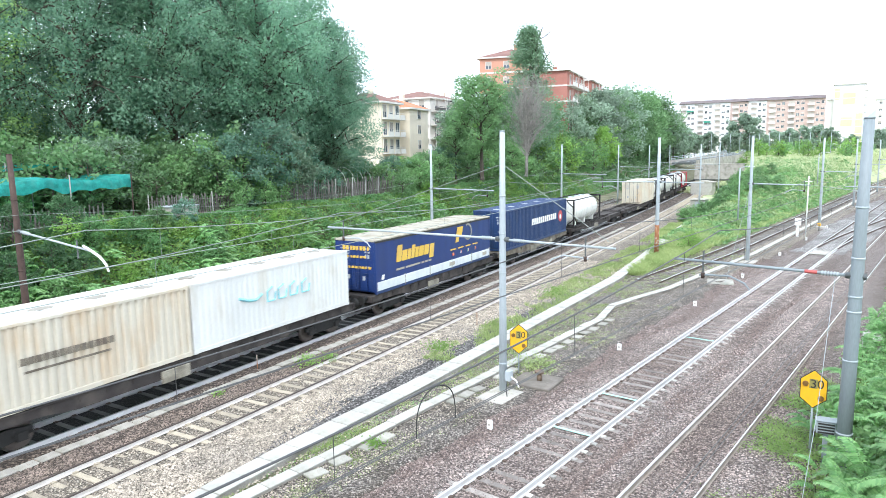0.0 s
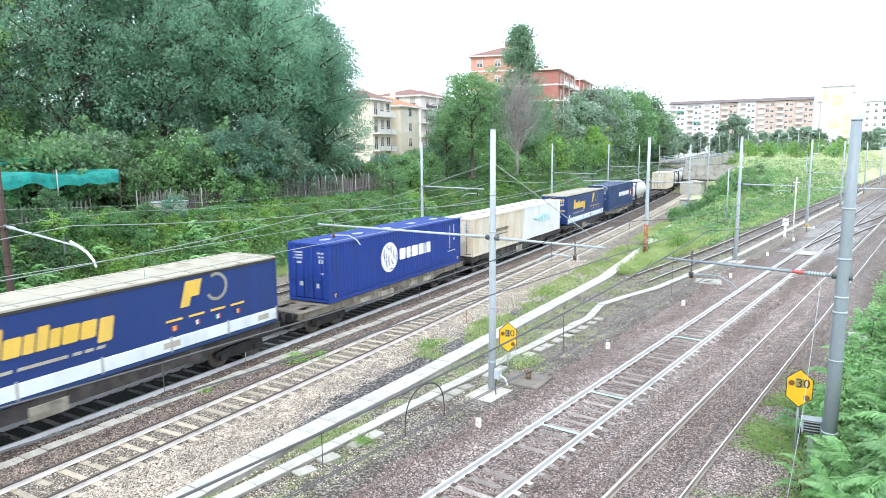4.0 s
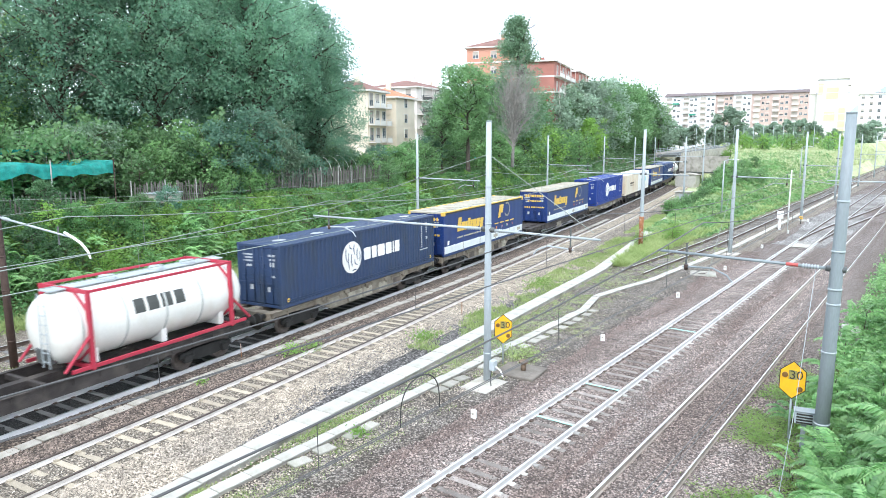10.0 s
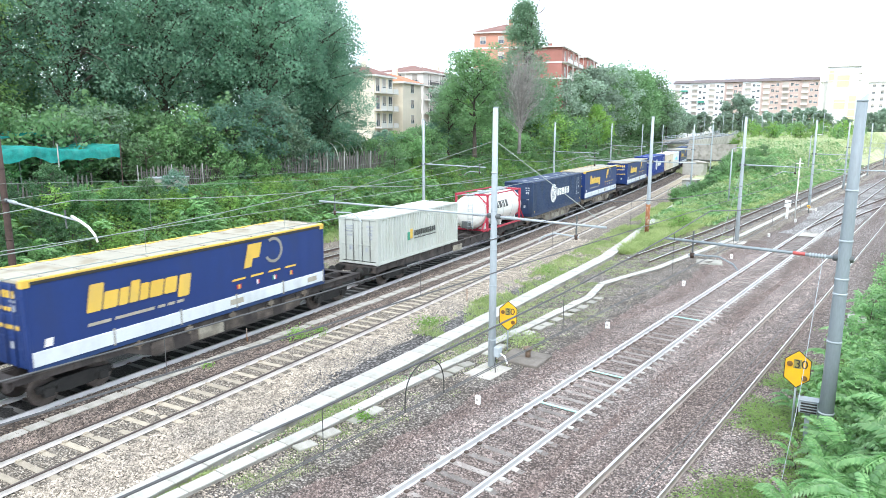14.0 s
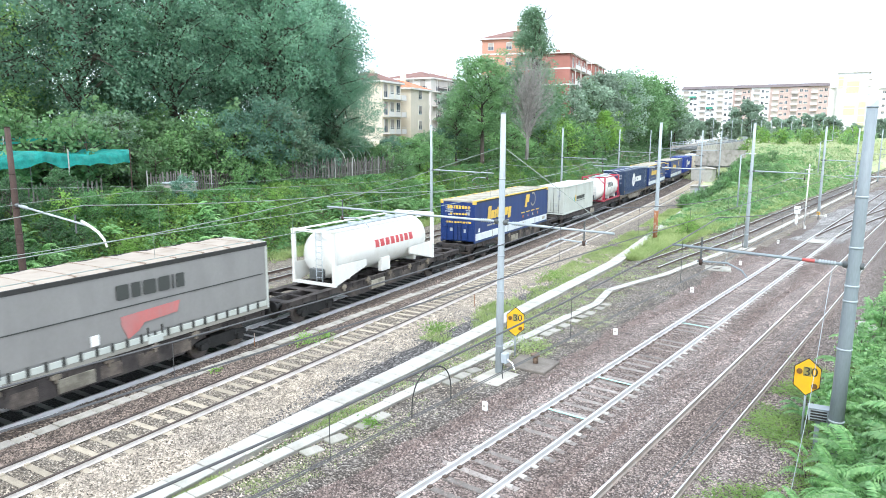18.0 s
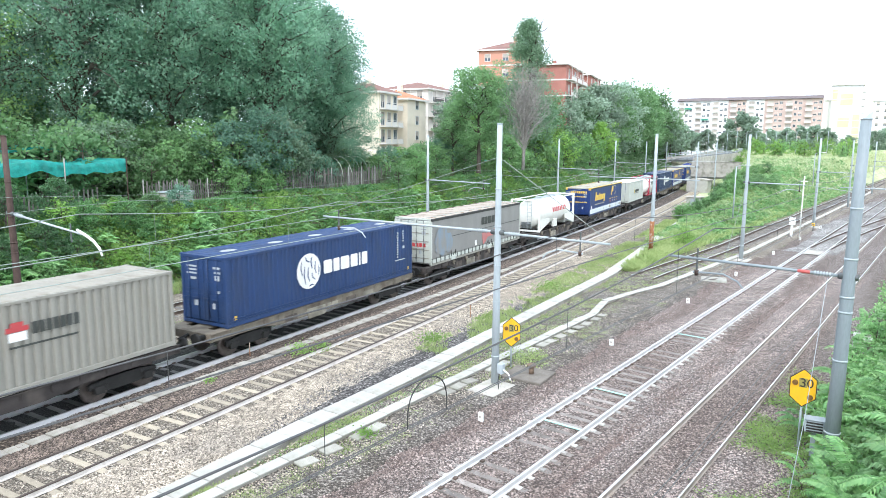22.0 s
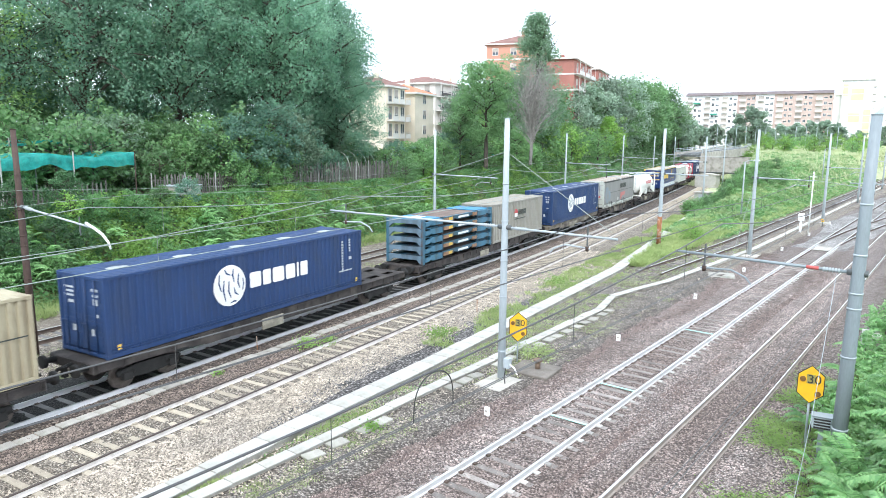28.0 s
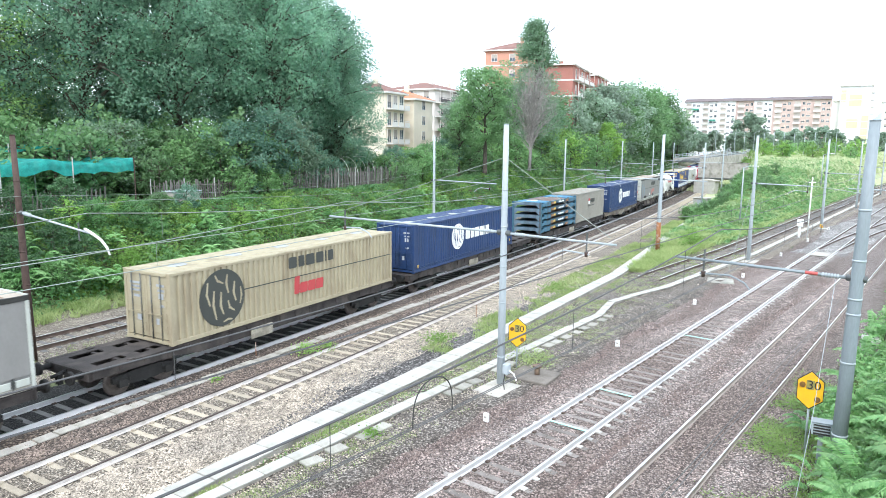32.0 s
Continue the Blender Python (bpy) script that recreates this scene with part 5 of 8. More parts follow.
def tank(rear, front, label, frame, shell=None, full_frame=True, radius=1.12, print_mat=None, inset=0.0):
    """Tank container: dished shell, end frames, lower rails, saddles, walkway, valves."""
    L = front - rear
    h, H, w = L / 2, 2.6, 1.22
    shell = shell or P_TANK
    t = thing("tank_container", label, "tank container", rolling_pose((rear + front) / 2) @ Matrix.Translation((0, 0, DECK)), "containers on the train")
    zc = (1.32 if inset else 1.42) if full_frame else 1.36
    e0 = h - (0.35 if not inset else 0.1)
    prof = [(-e0, 0.05), (-e0 + 0.04, radius * 0.5), (-e0 + 0.16, radius * 0.82), (-e0 + 0.38, radius * 0.97), (-e0 + 0.6, radius)]
    prof = prof + [(-x, r) for x, r in prof[::-1]]
    part("shell", tube(bmesh.new(), [(x, 0, zc) for x, r in prof], [r for x, r in prof], 40), shell, t, smooth=True)
    for k in range(5 if full_frame else 0):
        x = -e0 + 0.7 + (2 * e0 - 1.4) * k / 4
        part("shell_band", tube(bmesh.new(), [(x - 0.04, 0, zc), (x + 0.04, 0, zc)], radius + 0.012, 40), P_BAND, t, "grey band round the shell")
    if full_frame:
        for e in (-1, 1):
            f = bmesh.new()
            x = e * (h - 0.06 - inset)
            for s in (-1, 1):
                box(f, x - 0.06, x + 0.06, s * w - 0.07, s * w + 0.07, 0, H)
                tube(f, [(x, s * w, 0.75), (x, s * 0.35, 0.08)], 0.05, 6)
                tube(f, [(x, s * w, H - 0.75), (x, s * 0.5, H - 0.08)], 0.05, 6)
            for z in (0.06, H - 0.06):
                box(f, x - 0.055, x + 0.055, -w, w, z - 0.06, z + 0.06)
            part("end_frame", f, frame, t)
        for s in (-1, 1):
            part("lower_rail", boxes((-h + 0.1 + inset * 0.2, h - 0.1 - inset * 0.2, s * w - 0.05, s * w + 0.05, 0.05, 0.17), bevel=0.01), frame, t)
            part("upper_rail", boxes((-h + 0.1 + inset, h - 0.1 - inset, s * w - 0.04, s * w + 0.04, H - 0.1, H - 0.01), bevel=0.01), frame, t)
            for e in (-1, 1):
                part("brace", bar([(e * (h - 0.1 - inset), s * w, 1.2), (e * (h - 1.3 + inset * (1.3 if inset else 0)), s * w, 0.15)], 0.05, 6), frame, t)
    else:
        for e in (-1, 1):
            f = bmesh.new()
            x = e * (h - 0.08)
            for s in (-1, 1):
                box(f, x - 0.08, x + 0.08, s * w - 0.08, s * w + 0.08, 0, H + 0.05)
            for z in (0.08, H):
                box(f, x - 0.07, x + 0.07, -w, w, z - 0.07, z + 0.07)
            part("end_frame", f, frame, t)
            for s in (-1, 1):
                b = bmesh.new()
                prism(b, [(e * (h - 0.1), 0.0), (e * (h - 2.6), 0.62), (e * (h - 2.6), 0.95), (e * (h - 0.1), 1.0)] if e < 0 else [(e * (h - 0.1), 0.0), (e * (h - 0.1), 1.0), (e * (h - 2.6), 0.95), (e * (h - 2.6), 0.62)], s * w - 0.03, s * w + 0.03)
                part("gusset", b, frame, t, "triangular white skirt plate")
        for s in (-1, 1):
            part("saddle", boxes((-0.5, 0.3, s * 1.0 - 0.12, s * 1.0 + 0.12, 0.05, 0.75), bevel=0.02), frame, t)
            part("upper_rail", boxes((-h, h, s * w - 0.04, s * w + 0.04, H - 0.06, H + 0.02)), frame, t)
    for x in (-e0 + 1.2, 0, e0 - 1.2):
        part("cradle", boxes((x - 0.12, x + 0.12, -0.95, 0.95, 0.1, 0.72), bevel=0.02), shell, t)
    part("walkway", boxes((-h + 0.4, h - 0.4, -0.25, 0.35, H - 0.06, H - 0.02)), M_GALV, t)
    for x in (-1.4, 0.6, 2.0):
        part("manhole", bar([(x, 0, H - 0.08), (x, 0, H + 0.1)], 0.28, 16), M_GALV, t)
    part("valve_box", boxes((-h + 0.12, -h + 0.5, -0.35, 0.35, 0.25, 0.75), bevel=0.02), M_GALV_DARK, t)
    lad = bmesh.new()
    for s in (-0.55, -0.2):
        tube(lad, [(-h + 0.02, s, 0.2), (-h + 0.02, s, H)], 0.02, 6)
    for k in range(7):
        tube(lad, [(-h + 0.02, -0.55, 0.4 + 0.3 * k), (-h + 0.02, -0.2, 0.4 + 0.3 * k)], 0.015, 6)
    part("ladder", lad, M_GALV, t)
    if print_mat:
        # blocks wrapped on the shell at mid height
        for s in (-1, 1):
            x = -L * (0.16 if full_frame else 0.12)
            for wd in (0.42, 0.45, 0.45, 0.42) if full_frame else (0.34, 0.36, 0.36, 0.36, 0.3, 0.3, 0.36, 0.36):
                b = bmesh.new()
                hi, lo = (0.52, 0.1) if full_frame else (0.36, 0.03)
                rows = [[b.verts.new((xx, s * (radius + 0.006) * math.cos(a), zc + (radius + 0.006) * math.sin(a))) for xx in (x, x + wd)] for a in (lo, (lo + hi) / 2, hi)]
                for q in range(2):
                    b.faces.new((rows[q][0], rows[q][1], rows[q + 1][1], rows[q + 1][0]))
                part("print_block", b, print_mat, t)
                x += wd + 0.12
            part("warning_label", boxes((L * 0.3, L * 0.3 + 0.22, s * 1.13 - 0.01, s * 1.13 + 0.01, zc - 0.1, zc + 0.15)), P_YELLOW, t)
    return ride(t, rear, front)


def rack_stack(rear, front):
    """Five folded flat racks on top of each other: open arched ends, side beams with notches, folded ends on top."""
    L = front - rear
    h, w = L / 2, 1.22
    for k in range(5):
        t = thing("flat_rack", "folded blue steel flat rack stacked on the train", "flat rack", rolling_pose((rear + front) / 2) @ Matrix.Translation((0, 0, DECK + k * 0.515)), "stacked flat racks")
        for s in (-1, 1):
            side = lambda p, q: (min(s * (w + p), s * (w + q)), max(s * (w + p), s * (w + q)))
            b = bmesh.new()
            prism(b, [(-h + 2.3, 0.2), (-0.95, 0.2), (-0.8, 0.28), (-0.55, 0.28), (-0.4, 0.2), (1.2, 0.2), (1.35, 0.28), (1.6, 0.28), (1.75, 0.2), (h - 2.3, 0.2), (h - 2.3, 0.42), (-h + 2.3, 0.42)], *side(-0.1, 0.03))
            box(b, -h + 2.3, h - 2.3, *side(-0.1, 0.07), 0.42, 0.47)
            part("side_beam", b, P_STACK, t, "dirty teal side beam with notches")
            part("white_plate", boxes((-0.3, 1.05, *side(0.03, 0.045), 0.25, 0.38)), P_PRINT, t)
            part("white_plate", boxes((1.85, 2.5, *side(0.03, 0.045), 0.26, 0.37)), P_SKIRT, t)
            part("yellow_plate", boxes((-1.65, -1.05, *side(0.03, 0.05), 0.22, 0.4)), P_YELLOW, t)
            for x in (-h + 2.35, h - 2.9):
                part("timber_block", boxes((x, x + 0.6, *side(-0.05, 0.075), 0.2, 0.41), bevel=0.01), P_TIMBER, t, "worn timber block")
            for e in (-1, 1):
                b = bmesh.new()
                out = [(0.22, 0.12), (0.62, 0.12), (0.75, 0.2), (0.95, 0.2), (1.05, 0.12), (2.15, 0.12), (2.15, 0.45), (0.85, 0.45), (0.8, 0.36), (0.22, 0.36)]
                out = [(e * (h - q), z) for q, z in out]
                prism(b, out if e < 0 else out[::-1], *side(-0.1, 0.07))
                part("folded_post", b, P_STACK_BRIGHT, t, "teal folded end post")
                part("corner_post", boxes((e * h - 0.2 * (e > 0), e * h + 0.2 * (e < 0), *side(-0.14, 0.05), 0.0, 0.525), bevel=0.015), P_STACK, t)
                part("stack_post", boxes((e * (h - 2.22) - 0.05, e * (h - 2.22) + 0.05, *side(-0.1, 0.05), 0.06, 0.5)), P_STACK_DARK, t)
        part("floor", boxes((-h + 2.3, h - 2.3, -w + 0.1, w - 0.1, 0.4, 0.46)), P_WOOD, t, "worn timber floor")
        part("inner_frame", boxes((-h + 0.5, h - 0.5, -w + 0.25, w - 0.25, 0.2, 0.3)), P_UNDER, t, "dark inner frame")
        for e in (-1, 1):
            b = boxes((e * (h - 1.3) - 0.85, e * (h - 1.3) + 0.85, -w + 0.1, w - 0.1, 0.44, 0.5), bevel=0.02)
            part("folded_end", b, P_STACK_TOP if k == 4 else P_STACK, t, "folded blue end wall")
            b = bmesh.new()
            prism(b, [(-1.1, 0.04), (-1.02, 0.04), (-0.8, 0.26), (0.8, 0.26), (1.02, 0.04), (1.1, 0.04), (1.1, 0.5), (-1.1, 0.5)], 0, 0.12)
            bmesh.ops.rotate(b, verts=b.verts, matrix=Matrix.Rotation(radians(90), 3, "Z"))
            bmesh.ops.translate(b, verts=b.verts, vec=(e * (h - 0.02) + (0.0 if e > 0 else 0.12), 0, 0))
            part("end_beam", b, P_STACK_GREY, t, "grey-blue arched end beam")
        if k == 4:
            part("white_plate", boxes((-h + 1.2, -h + 1.9, -0.3, 0.5, 0.5, 0.506)), P_PRINT, t)
        ride(t, rear, front)


# ahead of the visible start
wagon(117, 135.5)
tank(125.5, 133.2, "white tank container on the train", P_FRAME_RED)
tank(117.6, 124.8, "white tank container with dark frame on the train", P_UNDER)
wagon(96.6, 115.8)
tank(105.5, 114.5, "white tank container on the train", P_UNDER)
tank(97.2, 104.8, "white tank container on the train", P_UNDER)
wagon(75.6, 95.9)
container(86.3, 95.4, P_CREAM, "cream ribbed freight container on a flat wagon")
wagon(55.6, 75.2)
tank(56.6, 65.6, "white tank container in a dark frame", P_UNDER, radius=1.2)
wagon(39.7, 55.2, pale=True)
t = container(40.7, 54.4, P_BLUE, "blue freight container with white block print and red emblem")
for s in (-1, 1):
    tiles(t, "print_block", -1.6, 1.35, [(0.36, 1)] * 12, 0.5, s, P_PRINT, s * 1.25, 0.12, 0.2)
    disc(t, "emblem", 5.2, 1.5, 0.5, s, P_REDPRINT, s * 1.25)
    disc(t, "emblem_core", 5.2, 1.45, 0.22, s, P_PRINT, s * 1.258)
wagon(23.7, 39.3)
curtain_box(24.55, 38.1, "blue curtain-sided swap body with yellow print blocks", P_CURTAIN, bright=False)
wagon(3.5, 23.3)
t = container(13.12, 22.3, P_WHITE, "white freight container with faded cyan graffiti", ribs=False, H=2.6, dark_discs=True)
for s in (-1,):
    b = bmesh.new()
    tube(b, [(-2.3, -1.262, 1.62), (-1.9, -1.262, 1.48), (-1.45, -1.262, 1.42), (-1.1, -1.262, 1.6)], 0.06, 4)
    for x in (-0.8, -0.15, 0.55, 1.3):
        tube(b, [(x + 0.3, -1.262, 1.8), (x, -1.262, 1.65), (x, -1.262, 1.22), (x + 0.42, -1.262, 1.22), (x + 0.5, -1.262, 1.55)], 0.04, 4)
    part("graffiti", b, P_GRAFFITI, t, "faded cyan graffiti strokes")
t = container(3.95, 13.05, P_CREAM, "cream ribbed freight container with rust streaks", roof=P_WHITE, H=2.58, dark_discs=True)
for s in (-1, 1):
    blocks(t, "print_block", -1.4, 1.3, [(0.19, 1)] * 13, 0.22, s, P_WAGON_PALE, s * 1.25, 0.04)
    slab(t, "print_line", -1.3, 1.4, 1.05, 1.12, s, P_WAGON_PALE, 0.006, 0, s * 1.25)
wagon(-14.0, 3.0, pale=True)
branded_box(-11.5, 2.05, P_BLUE_BRIGHT, "bright blue ribbed freight container with white emblem and blocks", H=2.84)
wagon(-33.3, -14.4)
curtain_box(-28.6, -15.05, "blue curtain-sided swap body with yellow print blocks", P_CURTAIN, bright=False)
wagon(-48.75, -33.7, belly=True, pale=True)
curtain_box(-48.2, -34.65, "blue curtain-sided swap body with bright yellow edges", P_CURTAIN)
wagon(-64.2, -48.85, belly=True, pale=True)
branded_box(-63.0, -49.42, P_BLUE_OLD, "faded blue freight container with white emblem and blocks", H=2.78)
wagon(-86.1, -64.4)
tank(-72.8, -64.85, "white tank container with dished ends on a red beam frame", P_FRAME_RED, radius=1.19, print_mat=P_DARKPRINT, inset=0.95)
t = container(-85.45, -76.38, P_PALE, "pale ribbed freight container with orange emblem", H=2.5, roof=P_WHITE)
for s in (-1, 1):
    slab(t, "emblem", -1.28, -1.02, 1.0, 1.55, s, P_YELLOW, 0.006, 0, s * 1.25)
    slab(t, "emblem", -1.56, -1.3, 0.95, 1.4, s, P_GREENPRINT, 0.006, 0, s * 1.25)
    blocks(t, "print_block", -0.85, 1.12, [(0.2, 1)] * 10, 0.3, s, P_DARKPRINT, s * 1.25, 0.05)
    slab(t, "print_line", -0.85, 1.65, 0.95, 1.0, s, P_DARKPRINT, 0.006, 0, s * 1.25)
wagon(-104.6, -86.5, belly=True)
curtain_box(-103.45, -89.88, "blue curtain-sided swap body with bright yellow edges", P_CURTAIN)
wagon(-121.8, -105.0, belly=True)
tank(-118.1, -108.85, "cream-white tank container with skirt plates and red print blocks", P_TANK, full_frame=False, radius=1.19, print_mat=P_REDPRINT)
wagon(-137.1, -122.1, belly=True)
t = curtain_box(-136.0, -122.37, "grey curtain-sided trailer body with dark and red print", P_TARP, name="grey_swap_body", yellow=False)
for s in (-1, 1):
    y = s * 1.285
    slab(t, "seam_line", -5.2, 6.5, 1.5, 1.54, s, P_DARKPRINT, 0.005, 0, y)
    tiles(t, "print_block", 0.0, 1.78, [(0.46, 1), (0.34, 1), (0.5, 1), (0.46, 1), (0.07, 1), (0.34, 1)], 0.5, s, P_DARKPRINT, y, 0.1)
    part("print_block", prism(bmesh.new(), [(0.1, 1.22), (0.1, 0.95), (0.32, 0.42), (0.72, 0.62), (0.95, 0.85), (2.3, 0.92), (2.42, 1.32)], y, y + s * 0.006), P_REDFADE, t, "faded red print patch")
    slab(t, "placard", -1.0, -0.7, 0.5, 0.85, s, P_PRINT, 0.006, 0, y)
    if s < 0:
        b = bmesh.new()
        for x, z, r in ((-5.55, 1.35, 0.85), (-4.75, 1.2, 0.6)):
            prism(b, [(x + r * math.cos(k * math.pi / 12) * (1 + 0.12 * math.sin(k * 2.3)), z + r * math.sin(k * math.pi / 12) * (1 + 0.1 * math.cos(k * 1.7))) for k in range(24)], -1.292 - 0.002 * r, -1.286)
        part("graffiti", b, P_GRAFFITI_BLUE, t, "blurred blue graffiti")
for z in (0.45, 0.95, 1.45, 1.95, 2.4):
    part("door_rail", boxes((-6.84, -6.81, -1.1, 1.1, z - 0.03, z + 0.03)), P_GREY, t)
for k, wd in enumerate((0.18, 0.2, 0.12, 0.2)):
    part("door_print", boxes((-6.85, -6.842, -0.9 + 0.24 * k, -0.9 + 0.24 * k + wd, 1.12, 1.34)), P_REDPRINT, t)
wagon(-153.0, -137.5, pale=True)
branded_box(-151.68, -138.1, P_BLUE, "blue ribbed freight container with white emblem and blocks", at=-1.95)
wagon(-173.6, -153.4)
t = container(-163.27, -154.08, P_GREY, "grey ribbed freight container with small red emblem", discs=False, roof=P_ROOF_GREY, H=2.68)
for s in (-1, 1):
    slab(t, "emblem", -1.06, -0.42, 1.78, 1.93, s, P_REDPRINT, 0.006, 0, s * 1.25)
    slab(t, "emblem", -0.92, -0.56, 1.93, 2.06, s, P_REDPRINT, 0.006, 0, s * 1.25)
    slab(t, "emblem", -1.0, -0.48, 1.5, 1.76, s, P_PRINT, 0.006, 0, s * 1.25)
    blocks(t, "print_block", -0.32, 1.62, [(0.16, 1)] * 7, 0.36, s, P_DARKPRINT, s * 1.25, 0.05)
    slab(t, "print_line", -1.0, 1.05, 1.3, 1.36, s, P_DARKPRINT, 0.006, 0, s * 1.25)
rack_stack(-172.65, -163.65)
wagon(-193.0, -174.0)
branded_box(-192.02, -178.46, P_BLUE, "blue ribbed freight container with white emblem and blocks", H=2.7)
wagon(-211.6, -193.5)
t = container(-208.0, -194.2, P_BEIGE, "beige ribbed freight container with dark emblem and red print", H=2.6)
t["ground_mat"] = P_BEIGE.name
for s in (-1, 1):
    y = s * 1.25
    emblem(t, -4.55, 1.32, 1.1, s, P_DARKPRINT, P_BEIGE, y)
    tiles(t, "print_block", -0.9, 1.85, [(0.5, 1), (0.36, 1), (0.56, 1), (0.5, 1), (0.08, 1), (0.36, 1)], 0.48, s, P_DARKPRINT, y, 0.12)
    tiles(t, "print_block", -0.6, 0.68, [(0.32, 1.6), (0.5, 0.95), (0.5, 0.95), (0.5, 0.95)], 0.48, s, P_REDPRINT, y, 0.03, 0.08)
    slab(t, "seam_line", -3.6, 6.7, 1.42, 1.46, s, P_DARKPRINT, 0.005, 0, y)
wagon(-228.0, -212.2)
curtain_box(-226.4, -212.72, "grey curtain-sided trailer body with pale posts", P_TARP, name="grey_swap_body", yellow=False)


# ---- plants ----


def spot(bearing, dist):
    """A plan place by its bearing from the bridge, degrees to the left of the straight tracks."""
    return -dist * math.sin(radians(bearing)), dist * math.cos(radians(bearing))


def branch_skeleton(height, spread, crown_base, rng, limbs=14, column=False):
    """Limb end points for a tree and the bars that lead there."""
    bars, tips = [], []
    lean = rng.normal(0, 0.03, 2)
    trunk = [(lean[0] * z * 1.0, lean[1] * z, z) for z in np.linspace(-0.4, height * 0.82, 7)]
    r0 = 0.02 * height + 0.04
    bars.append((trunk, list(np.linspace(r0, r0 * 0.2, 7))))
    for k in range(limbs):
        f = crown_base + (0.8 - crown_base) * (k + rng.uniform(0, 0.8)) / limbs
        z = height * f
        a = k * 2.4 + rng.normal(0, 0.4)
        reach = (0.7 if column else 1.0) * spread * (1.0 - 0.55 * abs(f - 0.45) / 0.5) * rng.uniform(0.65, 1.05)
        rise = height * (0.32 if column else 0.16) * rng.uniform(0.5, 1.2)
        o = np.array([lean[0] * z, lean[1] * z, z])
        e = o + np.array([math.cos(a) * reach, math.sin(a) * reach, rise])
        mid = (o + e) / 2 + np.array([0, 0, rise * 0.15])
        bars.append(([tuple(o), tuple(mid), tuple(e)], [r0 * 0.42, r0 * 0.24, r0 * 0.06]))
        for q in range(3):
            w = mid + (e - mid) * rng.uniform(-0.2, 0.9) + rng.normal(0, spread * 0.22, 3)
            bars.append(([tuple(mid), tuple((mid + w) / 2 + rng.normal(0, 0.2, 3)), tuple(w)], [r0 * 0.18, r0 * 0.1, r0 * 0.03]))
            tips.append(w)
        tips += [e, (mid + e) / 2]
    tips.append(np.array([lean[0] * height, lean[1] * height, height * 0.92]))
    return bars, np.array(tips)


def tree_meshes(height, spread, seed, leaf=0.3, leaves=9000, crown_base=0.25, material=None, column=False, bark=None, clump=0.13, droop=0.35, limbs=14, weep=0.0):
    rng = np.random.default_rng(seed)
    bars, tips = branch_skeleton(height, spread, crown_base, rng, limbs, column)
    bm = bmesh.new()
    for pts, rad in bars:
        tube(bm, pts, [max(0.012, r) for r in rad], 6)
    trunk = bpy.data.meshes.new("trunk")
    bm.to_mesh(trunk)
    bm.free()
    trunk.materials.append(bark or M_BARK)
    # clumps round the tips and more, filling an uneven crown
    extra = []
    n_extra = int(len(tips) * (1.3 if not column else 3.0))
    for _ in range(n_extra):
        z = rng.uniform(crown_base * 0.8, 1.0)
        prof = math.sin(math.pi * min(1, max(0.02, (z - crown_base * 0.7) / (1.04 - crown_base * 0.7))) ** (0.8 if not column else 0.6)) ** 0.7
        a, r = rng.uniform(0, 2 * math.pi), spread * prof * math.sqrt(rng.uniform(0.1, 1.0)) * rng.uniform(0.75, 1.1)
        extra.append((r * math.cos(a), r * math.sin(a), z * height))
    tips = np.concatenate([tips, np.array(extra)]) if not column else np.array(extra)
    size = rng.uniform(0.5, 1.3, len(tips)) * height * clump
    pick = rng.choice(len(tips), leaves, p=size ** 2 / (size ** 2).sum())
    d = rng.normal(size=(leaves, 3))
    d /= np.linalg.norm(d, axis=1)[:, None]
    rad = size[pick][:, None] * rng.uniform(0.25, 1.0, (leaves, 1)) ** 0.5 * 0.62
    c = tips[pick] + d * rad * np.array([1, 1, 0.72])
    c[:, 2] -= droop * rng.uniform(0, 1, leaves) * size[pick] * 0.5
    if weep:
        # hanging strands: leaves strung below the outer twigs
        n = int(leaves * weep)
        tip = tips[pick[:n]] + d[:n] * size[pick[:n]][:, None] * 0.6
        strand = np.floor(rng.uniform(0, 60, n)) * 2.399 + pick[:n]
        c[:n] = tip * 0.35 + tips[pick[:n]] * 0.65 + np.stack([np.cos(strand), np.sin(strand), 0 * strand], 1) * size[pick[:n]][:, None] * 0.55
        c[:n, 2] -= rng.uniform(0, 1, n) ** 1.3 * size[pick[:n]] * 1.1
        c[:n] += rng.normal(0, 0.05, (n, 3))
    c = c[c[:, 2] > height * crown_base * 0.45]
    crown = quads("crown", leaf_corners(c, leaf, rng, 0.35, droop), material or M_LEAF_BIG)
    return trunk, crown


def plant(name, label, category, meshes, x, y, scale=1.0, turn=0.0, z=None, group=""):
    t = thing(name, label, category, Matrix.Translation((x, y, ground_z(x, y) - 0.05 if z is None else z)) @ Matrix.Rotation(turn, 4, "Z") @ Matrix.Diagonal((scale, scale, scale, 1)), group)
    share("trunk", meshes[0], t, Matrix())
    share("crown", meshes[1], t, Matrix())
    return t


